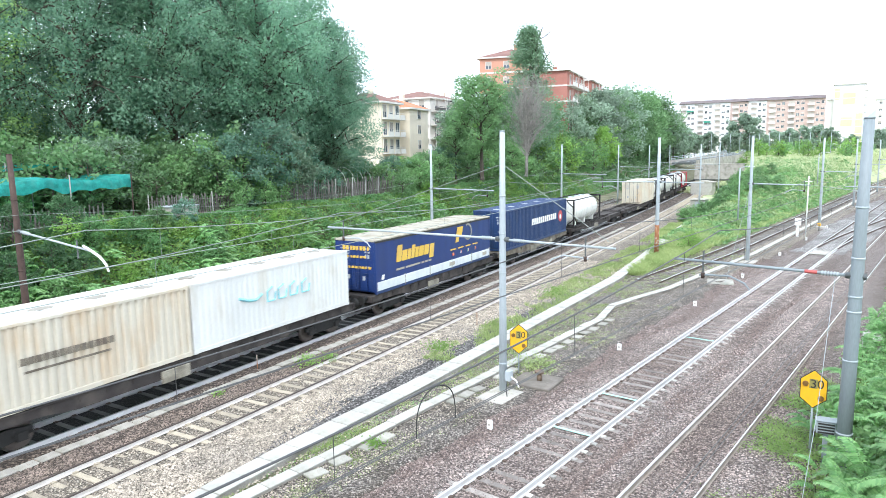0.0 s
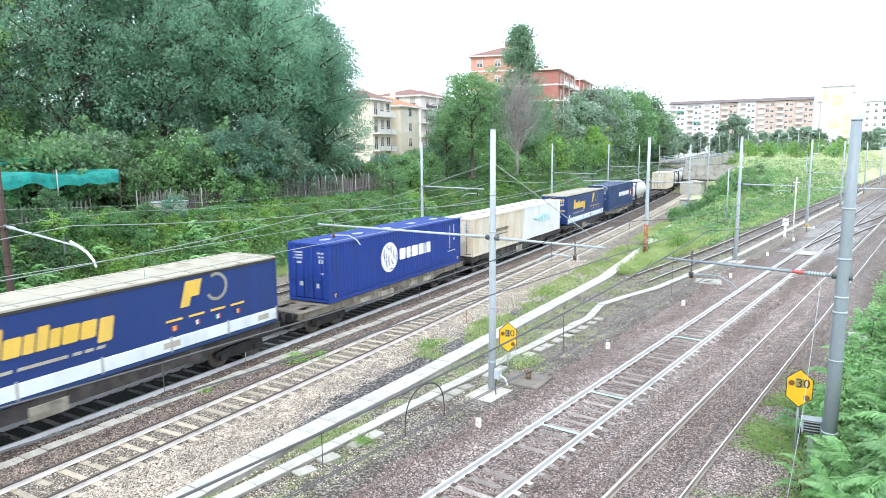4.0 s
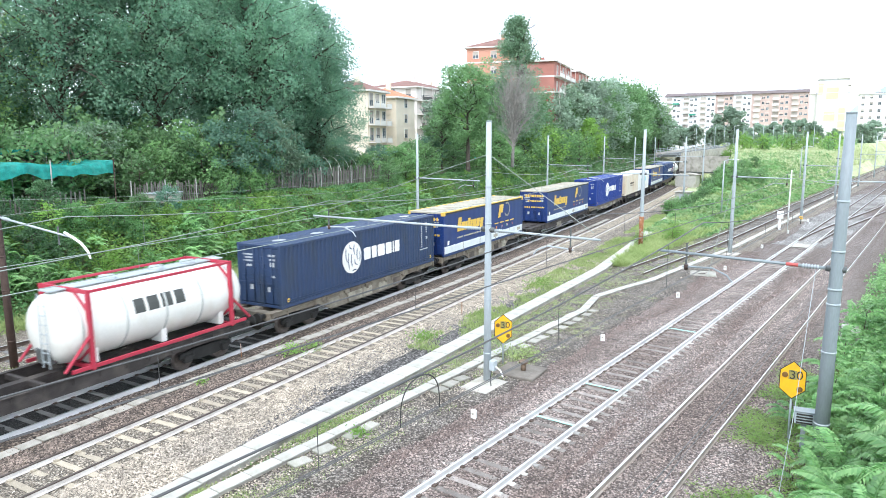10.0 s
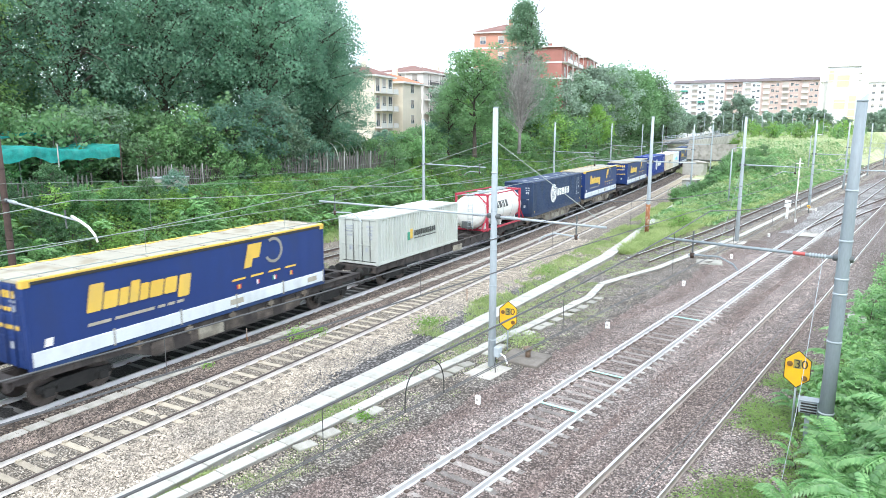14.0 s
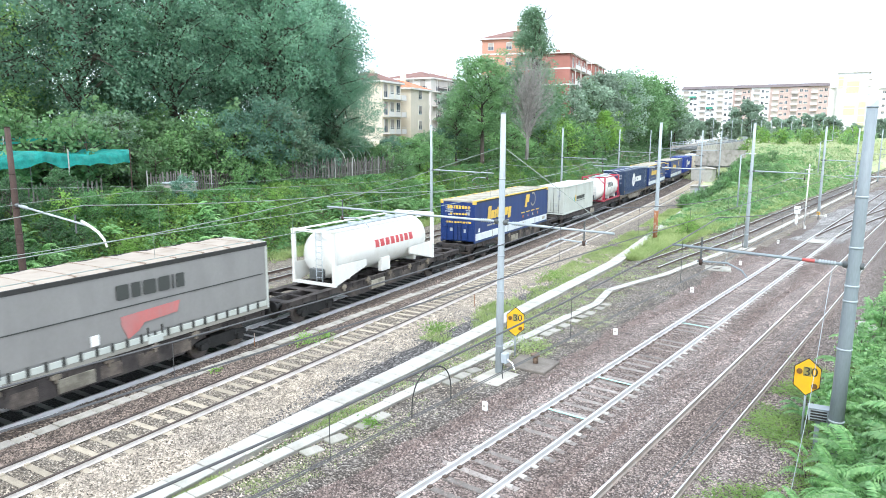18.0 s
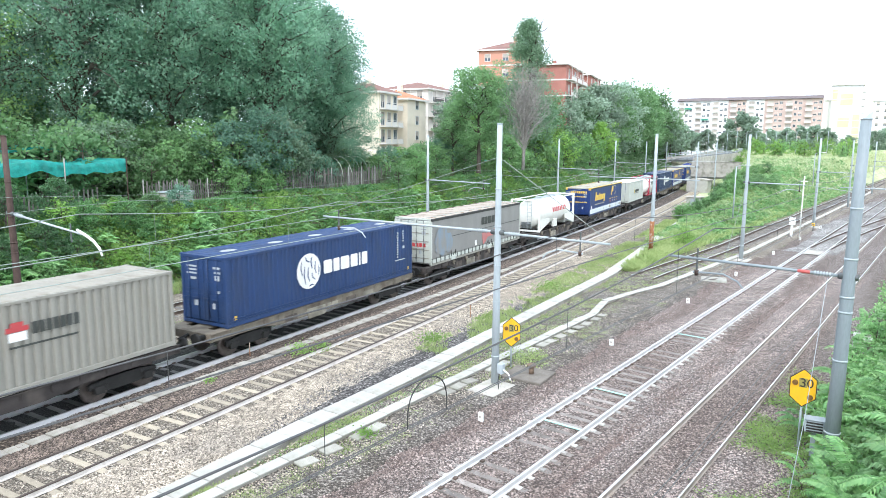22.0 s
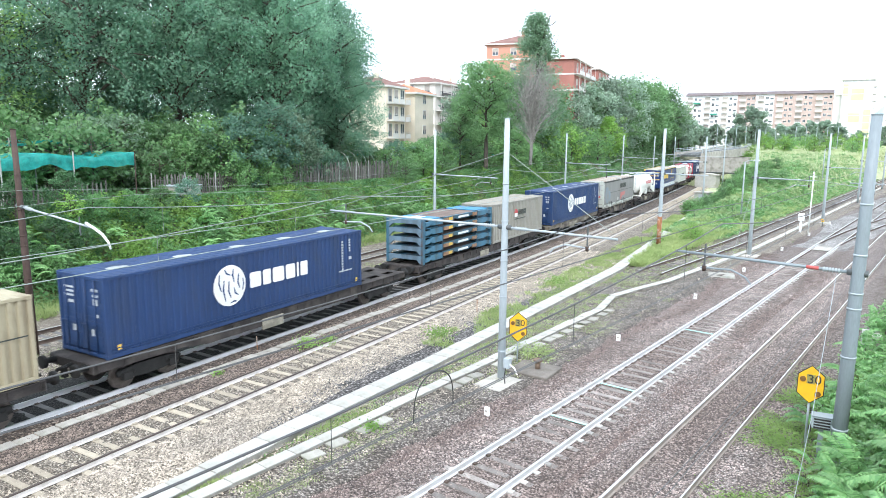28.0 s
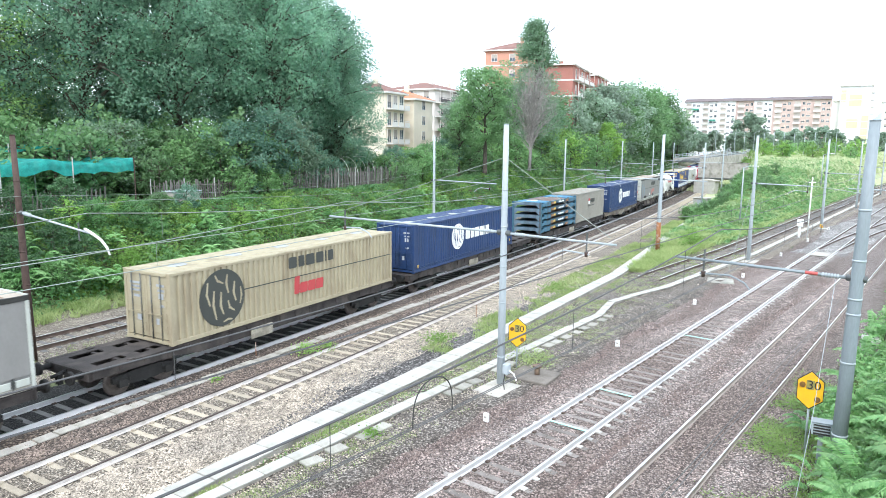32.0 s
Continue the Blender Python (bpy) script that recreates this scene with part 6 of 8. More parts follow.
BIG = [tree_meshes(21, 7.0, 11, 0.25, 36000, 0.24, clump=0.098, droop=0.6, limbs=20, weep=0.22), tree_meshes(22, 6.5, 12, 0.25, 36000, 0.26, clump=0.098, droop=0.6, limbs=20, weep=0.2, material=M_LEAF_COOL), tree_meshes(20, 7.5, 13, 0.25, 36000, 0.22, clump=0.098, droop=0.6, limbs=20, weep=0.22), tree_meshes(17, 6.5, 14, 0.24, 14000, 0.22, clump=0.1, droop=0.5, limbs=16, material=M_LEAF_SUNNY)]
for b, d, s, k in ((72.5, 60, 0.98, 3), (69.5, 66, 1.0, 1), (66.0, 60, 1.0, 0), (62.0, 66, 1.06, 1), (58.8, 61, 1.0, 2), (55, 64, 1.05, 0), (51.4, 62, 0.98, 2), (48.6, 66, 0.9, 0), (46.7, 65, 0.64, 2), (47.4, 72, 0.8, 1), (68, 84, 0.95, 3), (60.5, 84, 1.0, 3), (54.5, 84, 1.1, 1), (76, 66, 1.0, 3)):
    x, y = spot(b, d * 1.1)
    s *= 1.06
    plant("poplar_tree", "tall broad tree behind the gardens, sunlit yellow-green in its leaf colour" if k == 3 else "tall broad green tree with drooping leafy branches behind the gardens", "tree", BIG[k], x, y, s, b * 1.7, group="big trees")
COLUMN = tree_meshes(22, 4.0, 21, 0.3, 30000, 0.05, column=True, material=M_POPLAR, clump=0.09, droop=0.1, limbs=24)
x, y = spot(30.7, 112)
plant("columnar_poplar", "tall slim columnar poplar beside red apartments", "tree", COLUMN, x, y, 1.0, 0, z=5.6).matrix_world @= Matrix.Diagonal((1.15, 1.15, 1.0, 1))
AIL = tree_meshes(13, 4.6, 31, 0.3, 15000, 0.34, clump=0.095, droop=0.25, limbs=20, material=M_LEAF_DARK)
x, y = spot(34.6, 84)
plant("ailanthus_tree", "spreading green tree with layered leaf clumps", "tree", AIL, x, y, 0.93, 1.0, z=5.2)
x, y = spot(36.8, 90)
plant("ailanthus_tree", "spreading green tree with layered leaf clumps", "tree", AIL, x, y, 0.6, 3.0, z=5.0)


def bare_tree():
    rng = np.random.default_rng(5)
    bm = bmesh.new()
    tube(bm, [(0, 0, -0.3), (0.1, 0, 2), (0.15, 0.1, 4)], [0.2, 0.16, 0.12], 7)
    for k in range(200):
        a, r = rng.uniform(0, 2 * math.pi), rng.uniform(0.5, 3.2)
        z0 = rng.uniform(1.5, 5)
        z1 = z0 + rng.uniform(2.5, 6.5) * (1 - 0.12 * r)
        m = (r * 0.35 * math.cos(a), r * 0.35 * math.sin(a), (z0 + z1) / 2)
        e = (r * math.cos(a + 0.2), r * math.sin(a + 0.2), z1)
        tube(bm, [(0.1, 0, z0), m, e], [0.055, 0.028, 0.01], 4)
        for q in range(5):
            f = rng.uniform(0.3, 1)
            o = Vector(m).lerp(Vector(e), f)
            tube(bm, [o, o + Vector(rng.normal(0, 0.5, 3)) + Vector((0, 0, 0.7))], [0.015, 0.008], 3)
    me = bpy.data.meshes.new("limbs_and_twigs")
    bm.to_mesh(me)
    bm.free()
    me.materials.append(M_TWIG)
    x, y = spot(30.9, 84)
    t = thing("bare_tree", "leafless grey tree with fine twigs among the green", "tree", Matrix.Translation((x, y, 5.6)) @ Matrix.Diagonal((1.1, 1.1, 1.22, 1)))
    share("branch_crown", me, t, Matrix())


bare_tree()

BUSH = [tree_meshes(4.6, 2.5, 40 + k, 0.3, 1600, 0.05, m, clump=0.2, droop=0.25, limbs=9) for k, m in enumerate((M_LEAF_MID, M_LEAF_MID, M_LEAF_DARK, M_LEAF_LIGHT, M_LEAF_DARK, M_LEAF_MID))]
LABELS = ("rounded green shrub on the garden bank", "bushy green shrub on the garden bank", "dense dark green shrub on the bank", "fresh light green shrub on the bank", "dense dark green shrub on the bank", "leafy green shrub on the bank")


def bush(s, u, scale, k, on_z=None):
    p, a = on_line(s, u)
    plant("shrub", LABELS[k], "shrub", BUSH[k], p.x, p.y, scale, random.uniform(0, 6), on_z, "bank shrubs")


rs = random.Random(3)
# mostly dark-leaved shrubs, their colour standing for deep shade under the trees
for k in range(42):
    s = 6 + 1.25 * k + rs.uniform(-0.8, 0.8)
    u = rs.uniform(22.5, 29)
    bush(s, u, rs.uniform(0.85, 1.35) if s < 46 else 0.7, rs.choice((0, 2, 2, 4, 4)))
for k in range(30):
    s = 4 + 2.1 * k + rs.uniform(-0.8, 0.8)
    bush(s, rs.uniform(35, 43), rs.uniform(1.3, 1.9) if s < 42 else 1.15, rs.choice((0, 2, 4, 5)))
for k in range(44):
    bush(rs.uniform(7, 62), rs.uniform(13.8, 16.8), rs.uniform(0.2, 0.42), rs.choice((0, 1, 3, 3, 5)))
for s, u, sc, k in ((32, 21.5, 0.8, 1), (35, 20.8, 0.85, 0), (37.5, 20.6, 0.95, 5), (40, 20.4, 0.95, 1), (42, 20.6, 0.8, 0), (33.5, 23, 1.0, 0), (37, 24.5, 1.2, 0), (44, 26, 1.2, 1), (50, 27, 1.1, 2), (53, 27.5, 1.0, 0), (20, 17.2, 0.42, 3), (23, 17.0, 0.4, 3), (27, 17.4, 0.3, 1), (35.5, 19.0, 0.45, 5), (38, 18.9, 0.5, 0), (39.6, 19.0, 0.4, 5), (30, 22.0, 0.75, 4), (19.5, 22, 0.6, 5), (63, 20.0, 0.75, 0), (66, 21.5, 0.7, 5)):
    bush(s, u, sc, k)
FINE = [tree_meshes(5.0, 2.7, 140 + k, 0.21, 5200, 0.05, m, clump=0.16, droop=0.3, limbs=12) for k, m in enumerate((M_LEAF_GREY_DARK, M_LEAF_COOL, M_IVY, M_LEAF_DARK, M_LEAF_DEEP))]
FINE_LABELS = ("large grey-green shrub in the garden", "large leafy green shrub hanging over the fence", "rounded fresh green shrub on the bank slope", "tall dark green shrub in the garden", "dense deep green shrub low on the bank")
for s, u, sc, k in ((28.5, 26, 1.15, 0), (26, 26.5, 1.0, 0), (31.5, 27, 1.1, 3), (37.2, 21.2, 1.15, 1), (40.2, 21.0, 1.35, 1), (43.2, 21.2, 1.3, 0), (45.4, 22.2, 1.1, 1), (34.6, 22.2, 1.0, 3), (52, 24.5, 1.1, 0), (55, 24.8, 1.05, 3), (57.5, 22.5, 0.7, 2), (23.5, 16.6, 0.46, 2), (21.3, 17.0, 0.42, 2), (26.2, 17.2, 0.4, 3), (24.5, 15.8, 0.36, 2), (28.6, 17.6, 0.4, 1), (15.5, 15.2, 0.5, 4), (18.0, 15.6, 0.5, 4), (12.5, 15.0, 0.5, 4), (10, 15.4, 0.55, 4), (14, 17.2, 0.6, 4), (17, 17.4, 0.55, 4), (19.6, 15.4, 0.4, 4), (11.5, 17.5, 0.6, 4), (20.3, 18.2, 0.5, 4), (62, 21.8, 0.75, 1), (64.5, 20.4, 0.7, 2), (66, 19.4, 0.55, 2), (48.5, 20.6, 0.6, 1), (59.5, 25.5, 0.9, 1), (71, 22.0, 0.9, 3), (76, 22.5, 0.95, 1)):
    p, a = on_line(s, u)
    plant("garden_shrub", FINE_LABELS[k], "shrub", FINE[k], p.x, p.y, sc, s * 1.3 + u, group="garden shrubs")
for k in range(46):
    bush(rs.uniform(58, 110), rs.uniform(13.6, 18), rs.uniform(0.25, 0.5), rs.choice((0, 1, 3, 3, 4, 5)))
for k in range(70):
    s = 57 + 1.25 * k + rs.uniform(-1, 1)
    u = rs.uniform(17, 27)
    bush(s, u, rs.uniform(0.55, 0.85) if s < 82 else rs.uniform(0.75, 1.5), rs.choice((0, 1, 1, 2, 3, 4, 5, 5)))
MIDTREE = [tree_meshes(11, 4.2, 61, 0.42, 6000, 0.15, M_LEAF_DARK, clump=0.15), tree_meshes(10, 4.0, 62, 0.42, 6000, 0.12, M_LEAF_LIGHT, clump=0.15), tree_meshes(11, 4.4, 63, 0.42, 6000, 0.12, M_LEAF_GREY, clump=0.15)]
for s, u, sc, k in ((98, 27, 0.85, 1), (112, 27, 1.1, 2), (122, 27, 1.2, 0), (132, 26, 1.25, 0), (141, 25, 1.3, 2), (150, 23, 1.45, 2), (160, 21, 1.6, 2), (118, 33, 1.3, 2), (130, 34, 1.4, 0), (104, 33, 1.1, 2), (147, 17.5, 0.95, 1), (152, 26, 1.5, 0), (166, 24, 1.65, 2), (178, 23, 1.75, 0), (190, 22, 1.85, 2), (203, 21.5, 1.9, 0), (216, 20, 1.95, 0), (230, 19.5, 2.0, 0), (246, 18, 2.0, 0), (262, 17, 1.95, 2), (280, 15, 1.85, 0), (292, 13, 1.6, 0), (214, 31, 1.8, 0), (240, 28, 2.0, 2)):
    p, a = on_line(s, u)
    plant("bank_tree", "round leafy tree on the far bank", "tree", MIDTREE[k], p.x, p.y, sc, s, group="bank trees")


def scatter(name, label, material, n, place, leaf, height, flat=0.5, droop=0.1, clumps=0.0, seed=1):
    """Low cover: n leaves over a patch, heaped by a slow noise."""
    rng = np.random.default_rng(seed)
    pts = []
    while len(pts) < n:
        x, y, w = place(rng)
        if w <= 0:
            continue
        h = height * w * (0.16 + 0.9 * max(0, 0.38 + 1.0 * noise.noise(Vector((x * 0.33, y * 0.33, seed))) + 0.5 * noise.noise(Vector((x * 0.9, y * 0.9, seed)))))
        z = max(ground_z(x, y), -0.17)
        for _ in range(5):
            pts.append((x + rng.normal(0, 0.18), y + rng.normal(0, 0.18), z + h * rng.uniform(0.15, 1.0) ** 0.7))
    c = np.array(pts[:n])
    ob = new(name, quads(name, leaf_corners(c, leaf, rng, flat, droop), material))
    return tagged(ob, label, "vegetation", kind="stuff")


def bank_place(u0, u1, s0, s1, near=1.6):
    def f(rng):
        s = s0 + (s1 - s0) * rng.uniform(0, 1) ** near
        u = rng.uniform(u0, u1)
        p, a = on_line(s, u)
        edge = min(1, (u - u0) / 1.0 + 0.25 * rng.uniform(), max(0.12, (u1 - u) / 3.0) if u1 < 20 else 1)
        return p.x, p.y, edge
    return f


scatter("bank_cover", "dense green climbing plants and nettles on the bank", M_IVY, 125000, bank_place(12.6, 19.2, 2, 150), 0.2, 1.9, 0.5, 0.15, seed=1)
scatter("bank_cover_light", "fresh light green leaves on the bank", M_LEAF_LIGHT, 60000, bank_place(12.8, 18.8, 17, 120), 0.18, 2.1, 0.4, 0.1, seed=2)
scatter("garden_cover", "low green garden growth", M_LEAF_MID, 24000, bank_place(20.2, 32, 2, 140), 0.3, 0.55, 0.45, 0.1, seed=3)


scatter("far_bank_cover", "green growth on the far bank", M_LEAF_DARK, 14000, bank_place(11.5, 24, 135, 300, 1.0), 0.85, 2.2, 0.45, 0.1, seed=12)


def box_place(x0, x1, y0, y1, power=1.0):
    def f(rng):
        return rng.uniform(x0, x1), y0 + (y1 - y0) * rng.uniform() ** power, 1.0
    return f


def patchy(x0, x1, y0, y1):
    """Places in clumps, denser to the right, with bare gravel between."""
    def f(rng):
        x, y = rng.uniform(x0, x1), rng.uniform(y0, y1)
        v = 0.8 * noise.noise(Vector((x * 1.1, y * 0.8, 9))) + 0.5 * noise.noise(Vector((x * 3.1, y * 2.3, 4)))
        v += 0.55 * (x - x0) / (x1 - x0) - 0.05 * max(0, y - 23)
        v += 0.55 * math.exp(-((x + 4.0) / 0.5) ** 2 - ((y - 21.2) / 1.8) ** 2) + 0.5 * math.exp(-((x + 3.4) / 0.8) ** 2 - ((y - 15.3) / 0.9) ** 2)
        v -= 0.75 * math.exp(-((x + 3.6) / 0.75) ** 2 - ((y - 17.8) / 1.1) ** 2)
        return x, y, 0.9 if v > 0.1 else 0
    return f


def mid_bank(rng):
    y = 62 + 120 * rng.uniform() ** 1.3
    x = rng.uniform(freight_x(y) + 8.6, -17.3)
    w = smooth(-17.2, -18.5, x)
    return x, y, w * (0.5 + 0.5 * smooth(62, 80, y))


scatter("embankment_cover", "tangled green growth on the bank between the lines", M_LEAF_MID, 40000, mid_bank, 0.4, 0.8, 0.45, 0.1, seed=4)
scatter("embankment_cover_light", "sunlit pale green growth on the bank", M_SCRUB, 34000, mid_bank, 0.4, 0.8, 0.4, 0.1, seed=5)
for k in range(42):
    y = 78 + rs.uniform(0, 44)
    x = -25.5 - rs.uniform(0, 1) * max(1, (-25.5 - freight_x(y) - 10))
    plant("shrub", "low dark green shrub on the bank between the lines", "shrub", BUSH[rs.choice((0, 2, 4, 5))], x, y, rs.uniform(0.25, 0.45), rs.uniform(0, 6), group="embankment shrubs")


for x, y, k, size in ((-25.9, 90.5, 2, 0.34), (-25.2, 92.5, 0, 0.42), (-26.0, 95, 4, 0.5), (-24.4, 95.5, 5, 0.45), (-26.8, 98, 2, 0.55), (-25.0, 99, 0, 0.5), (-23.4, 98.5, 4, 0.45), (-22.8, 102, 2, 0.5), (-24.2, 104, 5, 0.55), (-26.2, 103.5, 0, 0.55), (-21.8, 106, 4, 0.5), (-27.4, 107, 2, 0.5)):
    plant("shrub", "bushy green shrub on the slope beside the hut", "shrub", BUSH[k], x, y, size, 2.1 * k + y, group="embankment shrubs")


def blades(name, label, material, n, place, height, width=0.02, seed=1, lean=0.5):
    """Grass: thin bent blades in tufts."""
    rng = np.random.default_rng(seed)
    pts, hs = [], []
    while len(pts) < n:
        x, y, w = place(rng)
        if w <= 0:
            continue
        if rng.uniform() > 0.45 + 1.3 * (noise.noise(Vector((x * 0.5, y * 0.35, seed))) + 0.5 * noise.noise(Vector((x * 1.7, y * 1.3, seed))) - 0.15 + 0.55 * w):
            continue
        z = ground_z(x, y)
        z = max(z, -0.15)
        for _ in range(8):
            pts.append((x + rng.normal(0, 0.1), y + rng.normal(0, 0.1), z))
            hs.append(height * w * rng.uniform(0.4, 1.2))
    c, hs = np.array(pts[:n]), np.array(hs[:n])[:, None]
    a = rng.uniform(0, 2 * math.pi, (n, 1))
    side = np.concatenate([np.cos(a), np.sin(a), np.zeros((n, 1))], 1)
    tip = rng.normal(0, lean, (n, 3)) * hs
    tip[:, 2] = hs[:, 0]
    w = width * rng.uniform(0.6, 1.4, (n, 1))
    q = np.stack([c - side * w, c + side * w, c + tip * 0.6 + side * w * 0.7 + np.array([0, 0, 0.1]) * hs, c + tip], 1)
    return tagged(new(name, quads(name, q, material)), label, "grass", kind="stuff")


def strip_place(left, right, y0, y1, power=1.4, dense=1.0):
    def f(rng):
        y = y0 + (y1 - y0) * rng.uniform() ** power
        a, b = left(y), right(y)
        if b <= a:
            return 0, 0, 0
        return rng.uniform(a, b), y, dense
    return f


blades("grass_between_troughs", "patchy fresh grass between the cable troughs", M_GRASS, 20000, strip_place(lambda y: TROUGH_A(y) + 0.45, lambda y: TROUGH_B(y) - 0.28, 6, 60, 1.2, 0.28), 0.26, 0.014, 1)
blades("grass_beside_track", "green grass strip beside the wide trough", M_GRASS, 30000, strip_place(lambda y: freight_x(y) + 6.7, lambda y: TROUGH_A(y) - 0.4, 21, 92, 0.95, 0.42), 0.4, 0.016, 2)
blades("grass_mid", "grass around the mast and trough", M_GRASS, 12000, strip_place(lambda y: TROUGH_B(y) + 0.25, lambda y: -12.3, 9, 36, 1.0, 0.22), 0.24, 0.014, 3)
def line_place(u0, u1, s0, s1, dense):
    def f(rng):
        p, a = on_line(s0 + (s1 - s0) * rng.uniform() ** 1.2, rng.uniform(u0, u1))
        return p.x, p.y, dense
    return f


blades("grass_bank_foot", "pale grass along the foot of the garden bank", M_GRASS, 34000, line_place(10.6, 14.2, 3, 75, 0.7), 0.55, 0.018, 15)
blades("grass_siding", "thin grass between the siding and the freight track", M_GRASS, 9000, line_place(3.4, 6.4, 3, 60, 0.25), 0.22, 0.014, 16)
blades("grass_far", "bright grass along the trough", M_GRASS, 26000, strip_place(lambda y: TROUGH_A(y) + 0.45, lambda y: max(TROUGH_A(y) + 0.5, -17.3), 44, 100, 1.0, 0.9), 0.5, 0.02, 4)
blades("meadow_grass", "meadow grass on the bank, paled by haze in its colour", M_GRASS_HAZED, 60000, lambda rng: (rng.uniform(-46, -20), 128 + 150 * rng.uniform(), 1.0), 0.7, 0.07, 5, 0.4)
blades("verge_grass", "grass on the verge beside the ballast", M_GRASS, 16000, strip_place(lambda y: float(np.interp(y, [17, 22, 27, 40], [-3.6, -3.3, -2.9, -2.4])), lambda y: 3.0, 9, 60, 1.5, 0.3), 0.22, 0.014, 6)
scatter("verge_weeds", "creeping weeds on the verge", M_WEED, 85000, patchy(-4.55, 0.5, 10, 32), 0.065, 0.24, 0.6, 0.0, seed=6)
scatter("verge_cover", "thick green growth on the verge", M_LEAF_MID, 40000, box_place(-2.0, 7.0, 16, 80, 1.2), 0.22, 1.0, 0.45, 0.1, seed=14)
scatter("verge_cover_near", "leafy green undergrowth below the fronds", M_FROND, 34000, box_place(-1.9, 2.4, 11, 36, 1.3), 0.13, 1.0, 0.4, 0.1, seed=17)
scatter("verge_cover_far", "bushy green growth along the edge of the ballast", M_FROND, 44000, box_place(-3.0, 1.2, 23, 80, 1.6), 0.17, 1.25, 0.4, 0.1, seed=18)
scatter("trackside_weeds", "small weeds in the gravel", M_LEAF_MID, 3500, strip_place(lambda y: TROUGH_A(y) + 0.5, lambda y: TROUGH_B(y) - 0.3, 10, 45, 1.0, 0.5), 0.06, 0.2, 0.5, 0.0, seed=8)


def weed_clump(x, y, r, n, material, h, label):
    rng = np.random.default_rng(int(abs(x * 100)) + int(y * 10))
    c = np.stack([rng.normal(0, r * 0.5, n), rng.normal(0, r * 0.5, n), h * rng.uniform(0.05, 1, n) ** 1.2], 1)
    ob = new("weed", quads("weed", leaf_corners(c, 0.09, rng, 0.3, 0.0), material))
    ob.location = (x, y, -0.2)
    tagged(ob, label, "weed", "lineside weeds", "stuff")


for x, y, r, n, h in ((-13.1, 22.6, 0.9, 900, 0.5), (-20.9, 17.6, 0.5, 350, 0.55), (-20.7, 18.6, 0.35, 200, 0.4), (-13.3, 13.6, 0.35, 250, 0.3), (-17.9, 22.5, 0.7, 500, 0.4), (-19.0, 35, 1.0, 500, 0.7), (-20.9, 13.4, 0.25, 90, 0.25)):
    weed_clump(x, y, r, n, M_LEAF_LIGHT if n != 900 else M_GRASS, h, "bright green weed clump in the gravel")
for x, y, sc in ((-18.3, 57, 0.36), (-18.9, 60, 0.3), (-20.0, 54, 0.25)):
    plant("shrub", "small bright shrub at a mast foot", "shrub", BUSH[3], x, y, sc, 1.0, group="embankment shrubs")


# ---- ailanthus fronds on the verge, close to the bridge ----
def frond_mesh(seed):
    """One feathered leaf: a bending stalk with paired leaflets."""
    rng = np.random.default_rng(seed)
    n, L = 24, 1.0
    verts, faces = [], []
    pts = []
    for k in range(n + 1):
        f = k / n
        pts.append(Vector((L * f, 0, 0.28 * math.sin(f * 2.2) - 0.34 * f * f)))
    for k in range(n):
        o = len(verts)
        for p in (pts[k], pts[k + 1]):
            verts += [tuple(p + Vector((0, 0.008, 0))), tuple(p + Vector((0, -0.008, 0))), tuple(p + Vector((0, 0, 0.012)))]
        faces += [(o, o + 3, o + 5, o + 2), (o + 1, o + 2, o + 5, o + 4)]
        f = k / n
        if f < 0.12:
            continue
        ll = 0.19 * math.sin(math.pi * min(1, 0.25 + 0.7 * f)) * rng.uniform(0.85, 1.1) + 0.05
        for s in (-1, 1):
            d = Vector((0.45, s, -0.25 + rng.normal(0, 0.12))).normalized()
            w = Vector((1, -s * 0.45, 0.1)).normalized() * ll * 0.17
            b = pts[k]
            m1 = b + d * ll * 0.45 + Vector((0, 0, 0.02))
            e = b + d * ll + Vector((0, 0, -0.05))
            o = len(verts)
            verts += [tuple(b), tuple(m1 + w), tuple(e), tuple(m1 - w)]
            faces.append((o, o + 1, o + 2, o + 3))
    return mesh_from("frond", verts, faces, M_FROND)


FRONDS = [frond_mesh(k) for k in range(4)]


def frond_shrub(x, y, size, count, height, seed):
    rng = random.Random(seed)
    z = ground_z(x, y)
    t = thing("ailanthus_shrub", "young ailanthus shrub with long feathered green fronds", "shrub", Matrix.Translation((x, y, z)), "verge shrubs")
    stems = bmesh.new()
    for k in range(count):
        a, r = rng.uniform(0, 6.28), rng.uniform(0.05, 0.5) * size
        top = height * rng.uniform(0.35, 1.0)
        foot = Vector((r * 0.5 * math.cos(a), r * 0.5 * math.sin(a), 0))
        head = Vector((r * math.cos(a), r * math.sin(a), top))
        if k % 4 == 0:
            tube(stems, [foot - Vector((0, 0, 0.2)), head], [0.02, 0.012], 5)
        s = size * rng.uniform(0.7, 1.15)
        share("frond", FRONDS[k % 4], t, Matrix.Translation(head) @ Matrix.Rotation(a + rng.uniform(-0.7, 0.7), 4, "Z") @ Matrix.Rotation(radians(rng.uniform(-45, 12)), 4, "Y") @ Matrix.Diagonal((s, s, s, 1)))
    part("stems", stems, M_BARK, t)


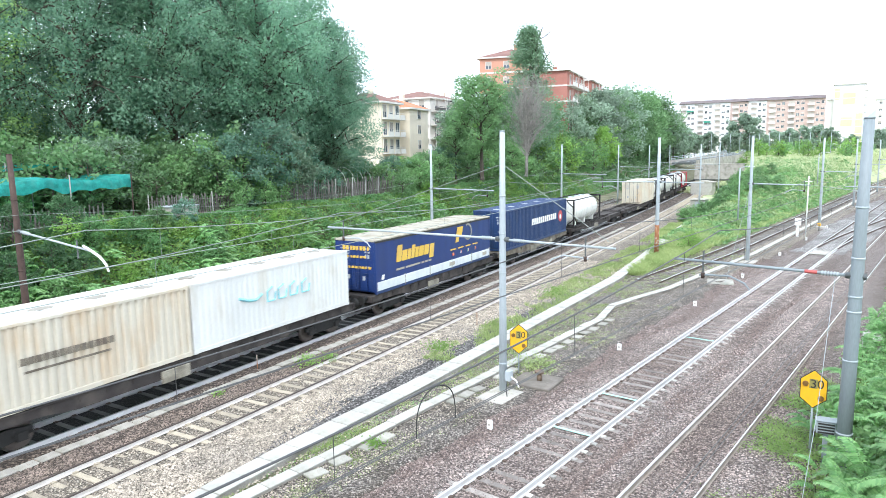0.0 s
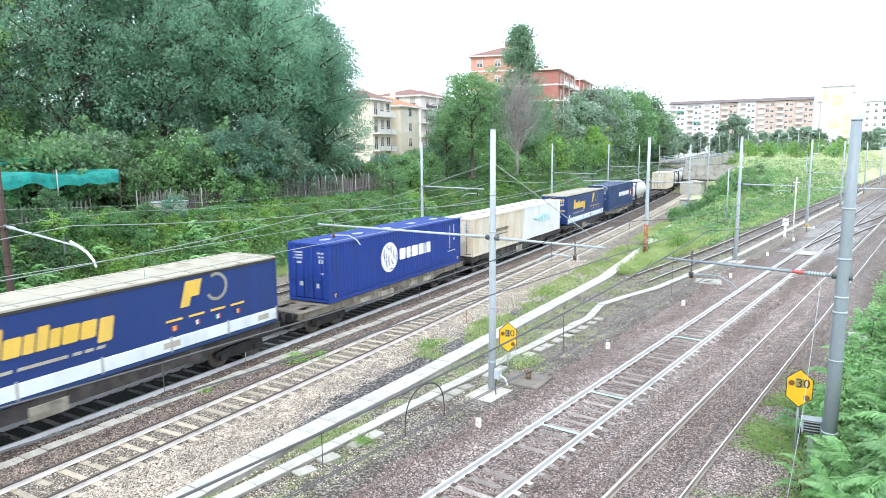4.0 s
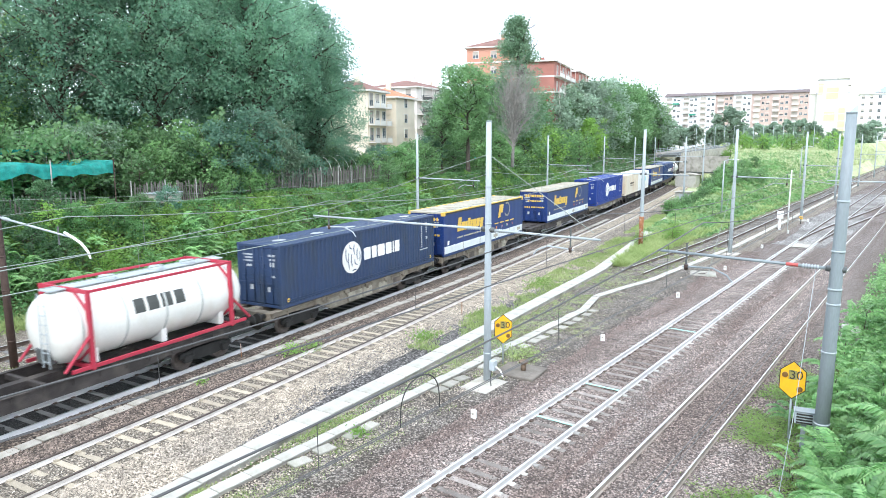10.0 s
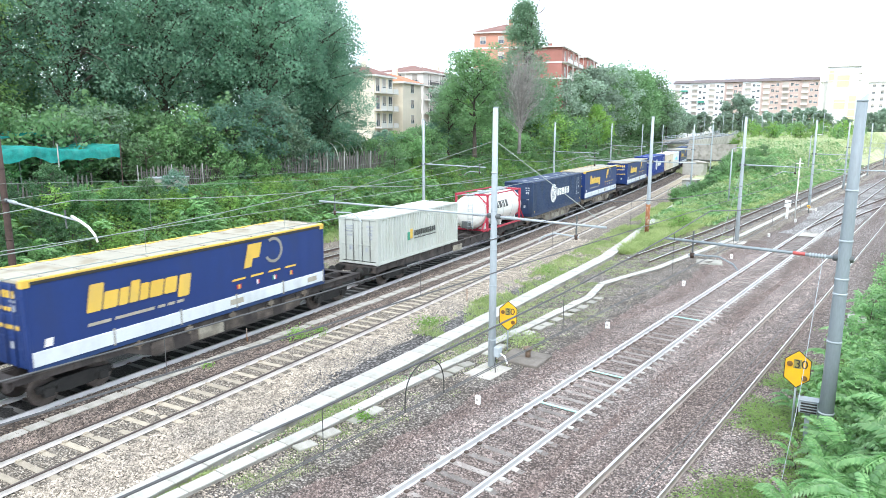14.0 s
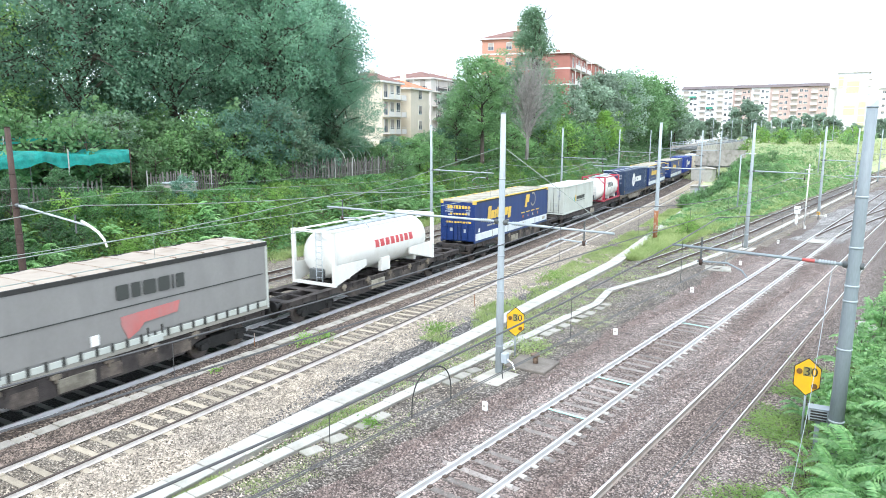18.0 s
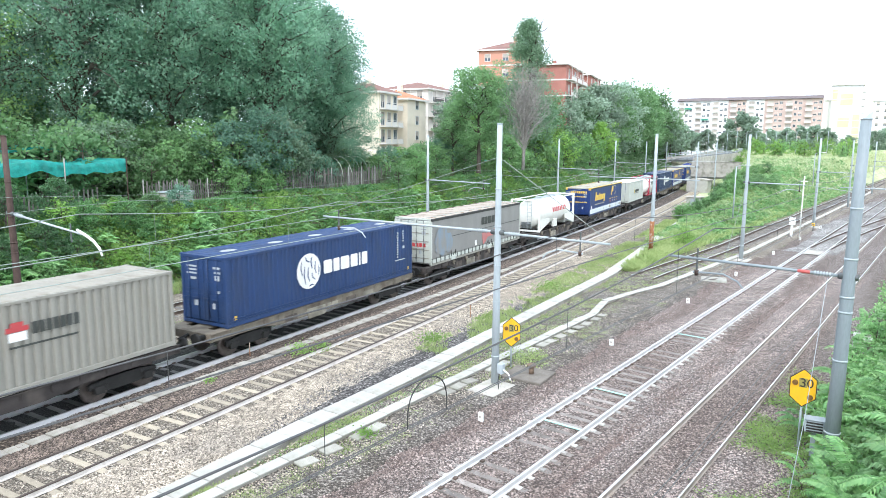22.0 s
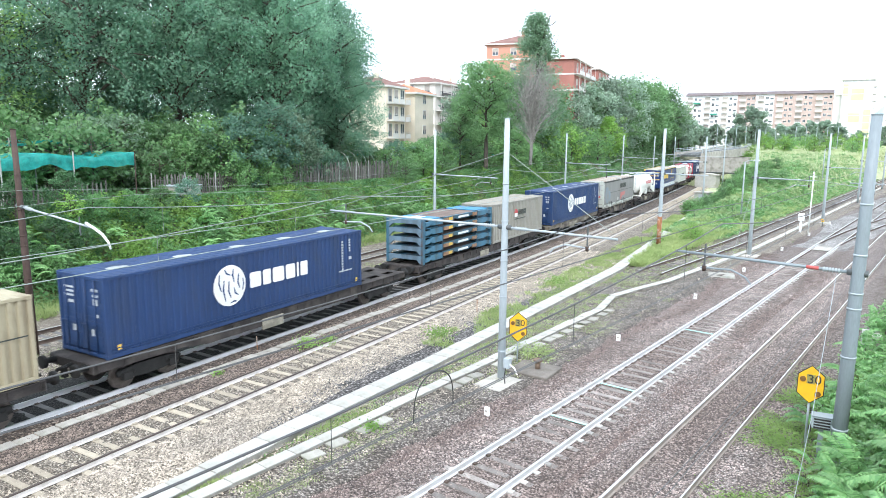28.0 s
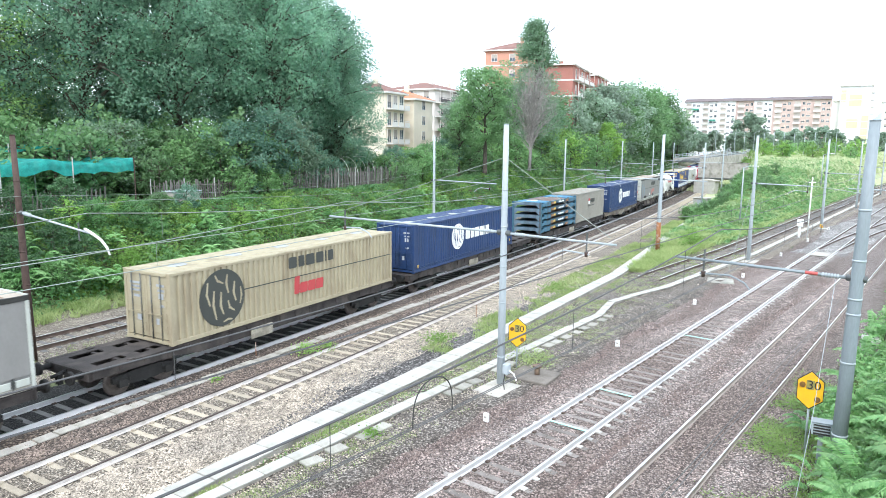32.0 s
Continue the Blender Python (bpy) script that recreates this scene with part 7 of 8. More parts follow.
for k, (x, y, size, count, height) in enumerate(((-0.9, 15.4, 0.9, 22, 1.4), (-0.4, 13.2, 1.2, 24, 2.2), (0.4, 15.5, 1.3, 24, 2.4), (-1.1, 17.6, 1.0, 18, 1.6), (0.2, 18.6, 1.2, 22, 2.4), (0.9, 21.5, 1.2, 22, 2.6), (-0.6, 21.2, 1.0, 18, 1.8), (-0.2, 25.0, 1.1, 18, 2.2), (1.0, 28.5, 1.2, 18, 2.6), (-2.2, 24.0, 0.8, 14, 1.0), (0.0, 33.0, 1.2, 18, 2.4), (0.6, 40.0, 1.3, 16, 2.6), (1.0, 11.0, 1.3, 22, 2.6), (-1.7, 19.0, 0.8, 14, 1.0), (-0.2, 14.2, 1.0, 18, 1.7), (-2.6, 22.4, 0.7, 12, 0.8), (0.3, 23.0, 1.1, 16, 2.3), (-0.4, 11.6, 1.1, 20, 1.9), (1.2, 48.0, 1.4, 14, 2.8), (2.0, 24.0, 1.3, 20, 3.0), (1.6, 30.0, 1.3, 20, 3.0), (0.2, 29.0, 1.1, 16, 2.2), (1.8, 36.0, 1.3, 18, 3.2), (-0.6, 37.0, 1.0, 14, 1.8), (1.6, 18.0, 1.3, 20, 3.0), (2.2, 42.0, 1.4, 16, 3.4), (1.8, 14.0, 1.3, 20, 2.8), (-1.9, 14.6, 0.85, 14, 1.0), (-1.6, 16.4, 0.9, 14, 1.2), (-1.3, 12.6, 0.9, 14, 1.2), (-0.9, 24.6, 0.9, 14, 1.3), (-1.2, 28.5, 0.8, 12, 1.1), (-3.1, 21.8, 0.6, 12, 0.7), (-2.9, 23.4, 0.7, 12, 0.9), (-2.7, 26.0, 0.8, 12, 1.0), (-2.6, 29.5, 0.8, 12, 1.1), (-2.4, 18.2, 0.65, 12, 0.7), (-2.5, 34.0, 0.9, 12, 1.3))):
    frond_shrub(x, y, size, count, height, 100 + k)


def frond_clump_mesh(seed, count, height, size):
    """A whole feathered shrub as one mesh."""
    rng = random.Random(seed)
    verts, faces = [], []
    for k in range(count):
        src = FRONDS[k % 4]
        a, r = rng.uniform(0, 6.28), rng.uniform(0.1, 0.9) * size
        z = height * rng.uniform(0.3, 1.0) * (1.15 - 0.45 * r / size)
        q = size * rng.uniform(0.6, 0.95)
        m = Matrix.Translation((r * 0.7 * math.cos(a), r * 0.7 * math.sin(a), z)) @ Matrix.Rotation(a + rng.uniform(-0.6, 0.6), 4, "Z") @ Matrix.Rotation(radians(rng.uniform(-40, 15)), 4, "Y") @ Matrix.Diagonal((q, q, q, 1))
        o = len(verts)
        verts += [tuple(m @ v.co) for v in src.vertices]
        faces += [tuple(o + i for i in p.vertices) for p in src.polygons]
    return mesh_from("fronds", verts, faces, M_FROND)


CLUMPS = [frond_clump_mesh(300 + k, 46, 1.0, 1.1) for k in range(4)]
STEM = bpy.data.meshes.new("stem")
bm = bmesh.new()
for k in range(5):
    tube(bm, [(0.06 * math.cos(k * 1.3), 0.06 * math.sin(k * 1.3), -0.3), (0.35 * math.cos(k * 1.3), 0.35 * math.sin(k * 1.3), 0.9)], [0.022, 0.01], 5)
bm.to_mesh(STEM)
bm.free()
STEM.materials.append(M_BARK)
for k in range(44):
    s, u = 8 + 56 * (k + rs.uniform(0, 1)) / 44, rs.uniform(13.2, 16.4)
    p, a = on_line(s, u)
    sc = rs.uniform(0.7, 1.15)
    t = thing("ailanthus_shrub", "feathery green ailanthus shrub on the bank", "shrub", Matrix.Translation((p.x, p.y, ground_z(p.x, p.y) + 0.15)) @ Matrix.Rotation(rs.uniform(0, 6), 4, "Z") @ Matrix.Diagonal((sc, sc, sc, 1)), "bank ailanthus")
    share("stem", STEM, t, Matrix())
    share("fronds", CLUMPS[k % 4], t, Matrix())

for k in range(44):
    x, y = rs.uniform(-0.7, 2.6) + (0 if k < 26 else rs.uniform(0, 2.5)), 10.5 + 30 * (k % 26 + rs.uniform(0, 1)) / 26 + (0 if k < 26 else 16)
    sc = rs.uniform(0.7, 1.15) * (0.75 if x < -0.4 else 1.0)
    t = thing("ailanthus_shrub", "dense feathery ailanthus shrub on the verge", "shrub", Matrix.Translation((x, y, ground_z(x, y) + 0.1)) @ Matrix.Rotation(rs.uniform(0, 6), 4, "Z") @ Matrix.Diagonal((sc, sc, sc, 1)), "verge shrubs")
    share("stem", STEM, t, Matrix())
    share("fronds", CLUMPS[k % 4], t, Matrix())

for k in range(18):
    x, y = rs.uniform(0.3, 2.8), 15 + 21 * (k + rs.uniform(0, 1)) / 18
    sc = rs.uniform(1.3, 1.75)
    t = thing("ailanthus_shrub", "tall feathery ailanthus shrub on the verge", "shrub", Matrix.Translation((x, y, ground_z(x, y) + 0.2)) @ Matrix.Rotation(rs.uniform(0, 6), 4, "Z") @ Matrix.Diagonal((sc * 0.85, sc * 0.85, sc * 1.25, 1)), "verge shrubs")
    share("stem", STEM, t, Matrix())
    share("fronds", CLUMPS[k % 4], t, Matrix())


# ---- buildings ----
def stucco(name, base):
    return mat(name, base, 0.9, vary=0.06, scale=0.3, fine=6, bump=0.05, dirt=tuple(c * 0.75 for c in base), dirt_amount=0.3, dirt_scale=0.25)


B_YELLOW = stucco("yellow_stucco", (0.8, 0.72, 0.59))
B_CREAM = stucco("cream_stucco", (0.76, 0.72, 0.67))
B_WHITE = stucco("white_stucco", (0.72, 0.72, 0.74))
B_PINK = stucco("pink_stucco", (0.55, 0.42, 0.385))
B_RED = mat("red_brick", (0.42, 0.18, 0.145), 0.9, vary=0.1, scale=0.4, fine=8, bump=0.05)
B_ORANGE = stucco("orange_stucco", (0.62, 0.32, 0.23))
B_ROOF = mat("tile_roof", (0.22, 0.12, 0.1), 0.9, vary=0.2, scale=0.6, fine=10, bump=0.2)
B_ROOF_ORANGE = mat("orange_tile_roof", (0.5, 0.2, 0.11), 0.9, vary=0.2, scale=0.6, fine=10, bump=0.2)
B_ROOF_DARK = mat("dark_roof", (0.16, 0.13, 0.13), 0.9, vary=0.15, scale=0.6, fine=10)
B_BAND = stucco("pale_band", (0.72, 0.7, 0.66))
B_RAILING = mat("railing", (0.12, 0.12, 0.12), 0.6, 0.3, vary=0.1)
# for window blinds, and for shade painted behind the slab's balconies
B_SHUTTER_SHADE = mat("shutter", (0.42, 0.38, 0.34), 0.8, vary=0.12, each=0.35)
B_GLASS = mat("window_glass", (0.09, 0.11, 0.13), 0.08, vary=0.1, bump=0, each=0.5)
B_AWNING = mat("green_awning", (0.05, 0.3, 0.22), 0.8, vary=0.1)
WINDOW_CACHE = {}


def window_mesh(w, h, kind):
    key = (w, h, kind)
    if key not in WINDOW_CACHE:
        bm = bmesh.new()
        for a in ((-w / 2 - 0.08, -w / 2, 0, h), (w / 2, w / 2 + 0.08, 0, h), (-w / 2 - 0.08, w / 2 + 0.08, -0.1, 0), (-w / 2 - 0.08, w / 2 + 0.08, h, h + 0.08)):
            box(bm, a[0], a[1], -0.06, 0.06, a[2], a[3])
        box(bm, -0.04, 0.04, -0.04, 0.03, 0, h)
        frame_me = bpy.data.meshes.new("window")
        bm.to_mesh(frame_me)
        bm.free()
        frame_me.materials.append(B_BAND)
        bm = boxes((-w / 2, w / 2, -0.02, 0.01, 0, h * (0.45 if kind else 1.0)))
        pane = bpy.data.meshes.new("pane")
        bm.to_mesh(pane)
        bm.free()
        pane.materials.append(B_GLASS)
        blind = None
        if kind:
            bm = boxes((-w / 2, w / 2, -0.05, 0.0, h * 0.45, h))
            blind = bpy.data.meshes.new("blind")
            bm.to_mesh(blind)
            bm.free()
            blind.materials.append(B_SHUTTER_SHADE)
        WINDOW_CACHE[key] = (frame_me, pane, blind)
    return WINDOW_CACHE[key]


def block(name, label, corner, left_dir, left_w, right_w, z0, z1, wall, roof, floors, left_cols=2, right_cols=3, right_balcony=True, roof_h=1.8, bands=None, left_balcony=False, win=(1.2, 1.5), pale_rail=False):
    """A house block by its near corner: the left face runs along left_dir (a bearing), the right face away from it."""
    a = Vector((-math.sin(radians(left_dir)), math.cos(radians(left_dir)), 0))
    b = Vector((a.y, -a.x, 0))
    # local frame: x along the left face towards the corner, y into the depth
    m = Matrix(((-a.x, b.x, 0, corner[0]), (-a.y, b.y, 0, corner[1]), (0, 0, 1, 0), (0, 0, 0, 1)))
    t = thing(name, label, "building", m, "houses")
    W, D = left_w, right_w
    part("wall", boxes((-W, 0, 0, D, z0 - 6, z1)), wall, t)
    bm = bmesh.new()
    o = 0.6
    lo = [bm.verts.new(v) for v in ((-W - o, -o, z1), (o, -o, z1), (o, D + o, z1), (-W - o, D + o, z1))]
    r = min(W, D) / 2
    if W > D:
        hi = [bm.verts.new((-W + r, D / 2, z1 + roof_h)), bm.verts.new((-r, D / 2, z1 + roof_h))]
        bm.faces.new((lo[0], lo[1], hi[1], hi[0]))
        bm.faces.new((lo[1], lo[2], hi[1]))
        bm.faces.new((lo[2], lo[3], hi[0], hi[1]))
        bm.faces.new((lo[3], lo[0], hi[0]))
    else:
        hi = [bm.verts.new((-W / 2, r, z1 + roof_h)), bm.verts.new((-W / 2, D - r, z1 + roof_h))]
        bm.faces.new((lo[0], lo[1], hi[0]))
        bm.faces.new((lo[1], lo[2], hi[1], hi[0]))
        bm.faces.new((lo[2], lo[3], hi[1]))
        bm.faces.new((lo[3], lo[0], hi[0], hi[1]))
    bm.faces.new(lo[::-1])
    part("roof", bm, roof, t)
    part("eave", boxes((-W - o, o, -o, D + o, z1 - 0.3, z1 - 0.004)), B_BAND, t)
    part("chimney", boxes((-W * 0.4 - 0.4, -W * 0.4 + 0.4, D * 0.4, D * 0.4 + 0.7, z1 + 0.3, z1 + roof_h + 0.8)), wall, t)
    fh = (z1 - z0) / floors
    flip = Matrix(((0, -1, 0, 0), (1, 0, 0, 0), (0, 0, 1, 0), (0, 0, 0, 1)))
    for f in range(floors):
        z = z0 + f * fh
        if bands:
            part("floor_band", boxes((-W - 0.03, 0.05, -0.05, 0.0, z - 0.2, z + 0.12)), bands, t)
            part("floor_band", boxes((0.0, 0.05, 0.0, D, z - 0.2, z + 0.12)), bands, t)
        for face, cols, length, balc in (("left", left_cols, W, left_balcony), ("right", right_cols, D, right_balcony)):
            for c in range(cols):
                q = length * (c + 0.5) / cols
                tall = balc
                kind = (c * 7 + f * 3 + int(length)) % 3 > 0
                me = window_mesh(win[0], win[1] + (0.6 if tall else 0), kind)
                mm = Matrix.Translation((-q, -0.04, z + (0.25 if tall else 0.9))) if face == "left" else Matrix.Translation((0.04, q, z + (0.25 if tall else 0.9))) @ flip
                w = share("window", me[0], t, mm)
                share("pane", me[1], w, Matrix())
                if me[2]:
                    share("blind", me[2], w, Matrix())
            if balc:
                for c in range(0, cols, 1):
                    q0, q1 = length * (c + 0.08) / cols, length * (c + 0.92) / cols
                    if face == "right":
                        slab_b = boxes((0.06, 1.25, q0, q1, z - 0.12, z + 0.06))
                        rail_b = boxes((1.18, 1.22, q0, q1, z + 0.95, z + 1.02), (1.18, 1.21, q0, q1, z + 0.06, z + 0.75))
                        posts = [(1.15, 1.22, q0, q0 + 0.08, z, z + fh), (1.15, 1.22, q1 - 0.08, q1, z, z + fh)]
                    else:
                        slab_b = boxes((-q1, -q0, -1.25, -0.06, z - 0.12, z + 0.06))
                        rail_b = boxes((-q1, -q0, -1.22, -1.18, z + 0.95, z + 1.02), (-q1, -q0, -1.21, -1.18, z + 0.06, z + 0.75))
                        posts = [(-q1, -q1 + 0.08, -1.22, -1.15, z, z + fh)]
                    bal = part("balcony", slab_b, B_BAND, t)
                    part("railing", rail_b, B_RAILING if bands and not pale_rail else B_BAND, bal)
                    if bands:
                        for post in posts:
                            part("balcony_post", boxes(post), B_BAND, bal)
    return t


block("yellow_house", "four-storey yellow stucco house with white balconies", spot(42.95, 116), 105, 9, 7, 5.4, 17.0, B_YELLOW, B_ROOF, 4, 0, 3, True)
block("cream_house", "yellowish house with an orange tiled roof", spot(40.6, 124), 105, 8, 8, 5.4, 16.4, B_YELLOW, B_ROOF_ORANGE, 4, 1, 1, False)
block("pale_apartments", "pale apartment house with dark balcony railings", spot(38.9, 142), 100, 11.5, 16, 5.4, 19.6, B_CREAM, B_ROOF, 5, 3, 3, True, bands=B_BAND, left_balcony=True)
block("ochre_house", "bright yellow stucco house behind trees", spot(37.0, 150), 105, 10, 10, 5.4, 19.0, B_YELLOW, B_ROOF_DARK, 5, 2, 2, False)
block("orange_tower", "orange apartment tower with a tiled roof", spot(30.3, 158), 112, 12.5, 12, 5.4, 29.6, B_ORANGE, B_ROOF, 7, 3, 3, False, bands=B_BAND, roof_h=2.4)
block("red_apartments", "red brick apartments with white bands and balconies", spot(27.6, 150), 106, 11, 20, 5.4, 25.4, B_RED, B_ROOF, 6, 0, 3, True, bands=B_BAND, roof_h=0.7, pale_rail=True)
block("red_apartments", "red brick apartments with white bands and balconies", spot(25.7, 176), 106, 9, 17, 5.4, 25.6, B_RED, B_ROOF, 6, 0, 3, True, bands=B_BAND, roof_h=0.7, pale_rail=True)
block("red_apartments", "red brick apartments with white bands and balconies", spot(24.4, 206), 106, 9, 12, 5.4, 25.4, B_RED, B_ROOF, 6, 0, 3, True, bands=B_BAND, roof_h=0.7, pale_rail=True)


def long_slab():
    """The long apartment slab across the far end, in white, pink and brick bays."""
    a = Vector((*spot(18.9, 424), 0))
    b = Vector((*spot(8.75, 416), 0))
    d = b - a
    L = d.length
    ang = math.atan2(d.y, d.x)
    t = thing("apartment_slab", "long eight-storey apartment slab in white, pink and brick bays with a brown roof", "building", Matrix.Translation(a) @ Matrix.Rotation(ang, 4, "Z"))
    bays = 8
    me = window_mesh(1.6, 1.6, True)
    me2 = window_mesh(1.2, 1.4, False)
    cols = [B_WHITE, B_WHITE, B_WHITE, B_PINK, B_WHITE, B_PINK, B_PINK, B_PINK]
    z1 = 33.0
    for k in range(bays):
        x0, x1 = L * k / bays, L * (k + 1) / bays
        step = 0.4 * (k % 2)
        part("bay_wall", boxes((x0, x1, step, 12, 0, z1 + 0.15 * (k % 3))), cols[k], t)
        bm = prism(bmesh.new(), [(-0.8, z1 + 0.2), (12.8, z1 + 0.2), (6, z1 + 2.2)], x0, x1, "x")
        part("roof", bm, B_ROOF_DARK, t)
        for f in range(7):
            z = 11.2 + f * 3.1
            part("balcony", boxes((x0 + 1.2, x0 + 4.4, step - 1.1, step - 0.004, z - 0.15, z + 0.95)), B_WHITE if k > 2 else B_BAND, t)
            # flat plate coloured as the shade in the balcony opening
            part("balcony_shade", boxes((x0 + 1.4, x0 + 4.2, step - 0.03, step + 0.01, z + 0.95, z + 2.5)), B_SHUTTER_SHADE, t)
            for c in range(2):
                w = share("window", (me if (c + f + k) % 2 else me2)[0], t, Matrix.Translation((x0 + 5.8 + 2.3 * c, step - 0.05, z + 0.7)))
                share("pane", (me if (c + f + k) % 2 else me2)[1], w, Matrix())
    for k, f in ((0, 5), (1, 3)):
        part("awning", boxes((L * k / bays + 5.0, L * k / bays + 8.4, -1.4, -0.2, 11.2 + f * 3.1 + 1.7, 11.2 + f * 3.1 + 2.6)), B_AWNING, t, "green awning")


long_slab()
block("pale_tower", "tall pale tower house with painted orange shading", spot(6.35, 352), 96, 11.6, 9, 4, 35.0, B_WHITE, B_ROOF_DARK, 10, 0, 3, True, roof_h=0.5, bands=B_BAND)
block("tower_wing", "pale lower wing beside the tower", spot(7.5, 356), 96, 7.0, 9, 4, 28.8, B_CREAM, B_ROOF_DARK, 8, 1, 2, False, roof_h=0.4)
block("pale_apartments", "pale apartment house at the line's end", spot(3.6, 400), 96, 14, 14, 4, 30.5, B_WHITE, B_ROOF_DARK, 8, 4, 3, False, roof_h=0.8)
# thin patches paint the orange shading of the overbright tower wall
TW = stucco("orange_shading", (0.74, 0.58, 0.38))
t = bpy.data.objects["pale_tower"]
for x0, x1, z0, z1 in ((-8.2, -3.4, 26, 31), (-8.6, -4.2, 16, 20.5), (-11.4, -9.4, 28, 33), (-3.0, -0.3, 8, 22)):
    part("facade_panel", boxes((x0, x1, -0.03, 0.0, z0, z1)), TW, t, "orange shading painted on the wall")


def distant_hills():
    verts, faces = [], []
    n = 60
    for k in range(n + 1):
        b = 30 - 50 * k / n
        x, y = spot(b, 4200)
        h = 300 + 30 * noise.noise(Vector((k * 0.2, 4, 0)))
        verts += [(x, y, -20), (x, y, max(10, h * smooth(9.0, 3.0, b)) + 5)]
    for k in range(n):
        faces.append((2 * k, 2 * k + 2, 2 * k + 3, 2 * k + 1))
    # pale teal base: the haze of distance is mixed into the hills' colour
    m = mat("far_woods_hazed", (0.45, 0.58, 0.62), 1.0, vary=0.15, scale=0.004, fine=0.03, bump=0)
    tagged(new("backdrop_hills", mesh_from("backdrop_hills", verts, faces, m)), "wooded hills far away with haze in their colour", "hills", kind="structure")


distant_hills()

# far trees and lamps before the slab
FAR = tree_meshes(12, 5.5, 71, 0.7, 5200, 0.12, M_LEAF_GREY, clump=0.13)
for b, d, s in ((17.6, 300, 0.75), (16.6, 310, 0.8), (14.0, 300, 1.35), (13.2, 318, 0.8), (12.0, 300, 0.8), (11.0, 310, 0.85), (10.0, 300, 0.9), (9.1, 296, 0.9), (8.4, 290, 0.8), (15.4, 290, 0.6), (14.8, 292, 0.75), (18.4, 280, 0.9), (19.2, 260, 0.95), (6.9, 300, 0.6), (5.4, 320, 0.75), (4.6, 330, 0.9), (12.6, 280, 0.55), (11.4, 276, 0.6), (9.6, 272, 0.5)):
    x, y = spot(b, d)
    plant("far_tree", "distant round tree before the apartment slab", "tree", FAR, x, y, s, d, z=5.0, group="far trees")


for k in range(22):
    x, y = spot(15.5 - 0.46 * k + 0.2 * math.sin(k * 2.1), 215 + 18 * math.sin(k * 1.3))
    plant("field_shrub", "bright green shrub at the field's edge", "shrub", BUSH[3 if k % 3 else 5], x, y, 0.75 + 0.3 * math.sin(k * 0.9) ** 2, k, z=ground_z(x, y) - 0.1, group="field shrubs")


def lamp_post(x, y, z, h, name="lamp_post", label="slim pale street lamp post"):
    t = thing(name, label, "lamp post", Matrix.Translation((x, y, z)), "street lamps")
    part("post", bar([(0, 0, -0.5), (0, 0, h)], [0.09, 0.06], 8), M_GALV, t)
    part("arm", bar([(0, 0, h - 0.02), (0.4, -0.1, h + 0.15), (1.1, -0.3, h + 0.2)], 0.04, 6), M_GALV, t)
    part("lamp_head", boxes((0.9, 1.5, -0.42, -0.2, h + 0.14, h + 0.24), bevel=0.02), M_WHITE, t)


for k in range(13):
    x, y = spot(16.4 - 0.68 * k, 225 + 6 * (k % 3))
    lamp_post(x, y, 4.5, 8.0)
p = spot(11.6, 84)
lamp_post(-19.3, 76, 1.2, 5.0, label="grey lamp post on the green bank")
lamp_post(-18.6, 118, 3.0, 4.2, label="grey lamp post on the green bank")
for x, y, h in ((-12.0, 71.5, 5.6),):
    t = thing("signal_post", "slim white signal post with a white box", "signal post", Matrix.Translation((x, y, 0)))
    part("post", bar([(0, 0, -0.3), (0, 0, h)], 0.06, 8), M_WHITE, t)
    part("crossbar", bar([(-0.3, 0, h - 0.5), (0.3, 0, h - 0.5)], 0.04, 6), M_WHITE, t)
    part("box", boxes((-0.95, -0.45, -0.2, 0.2, 0.9, 1.6), bevel=0.02), M_WHITE, t, "white equipment box")
    part("box_leg", boxes((-0.8, -0.6, -0.1, 0.1, -0.3, 0.9)), M_WHITE, t)


# ---- concrete bridge stub over the right-hand freight track ----
def bridge_stub():
    t = thing("road_bridge", "grey concrete overbridge stub with a plain parapet wall", "bridge", Matrix.Translation((0, 135, 0)))
    part("parapet", boxes((-42.7, -33.6, 0, 0.5, 2.3, 5.2), bevel=0.03), M_CONCRETE_OLD, t)
    part("parapet_cap", boxes((-42.8, -33.4, -0.08, 0.6, 5.2, 5.32), bevel=0.02), M_CONCRETE_OLD, t)
    part("deck", boxes((-42.4, -33.6, 0.5, 14, 2.0, 2.9)), M_CONCRETE_OLD, t)
    part("girder_edge", boxes((-42.7, -33.4, -0.15, 0.0, 2.15, 2.3)), M_GALV_DARK, t)
    part("abutment", boxes((-36.6, -33.6, 0.4, 12, -0.6, 2.3)), M_CONCRETE, t)
    part("pier", boxes((-42.6, -41.9, 0.4, 12, -0.6, 2.3)), M_CONCRETE_OLD, t)


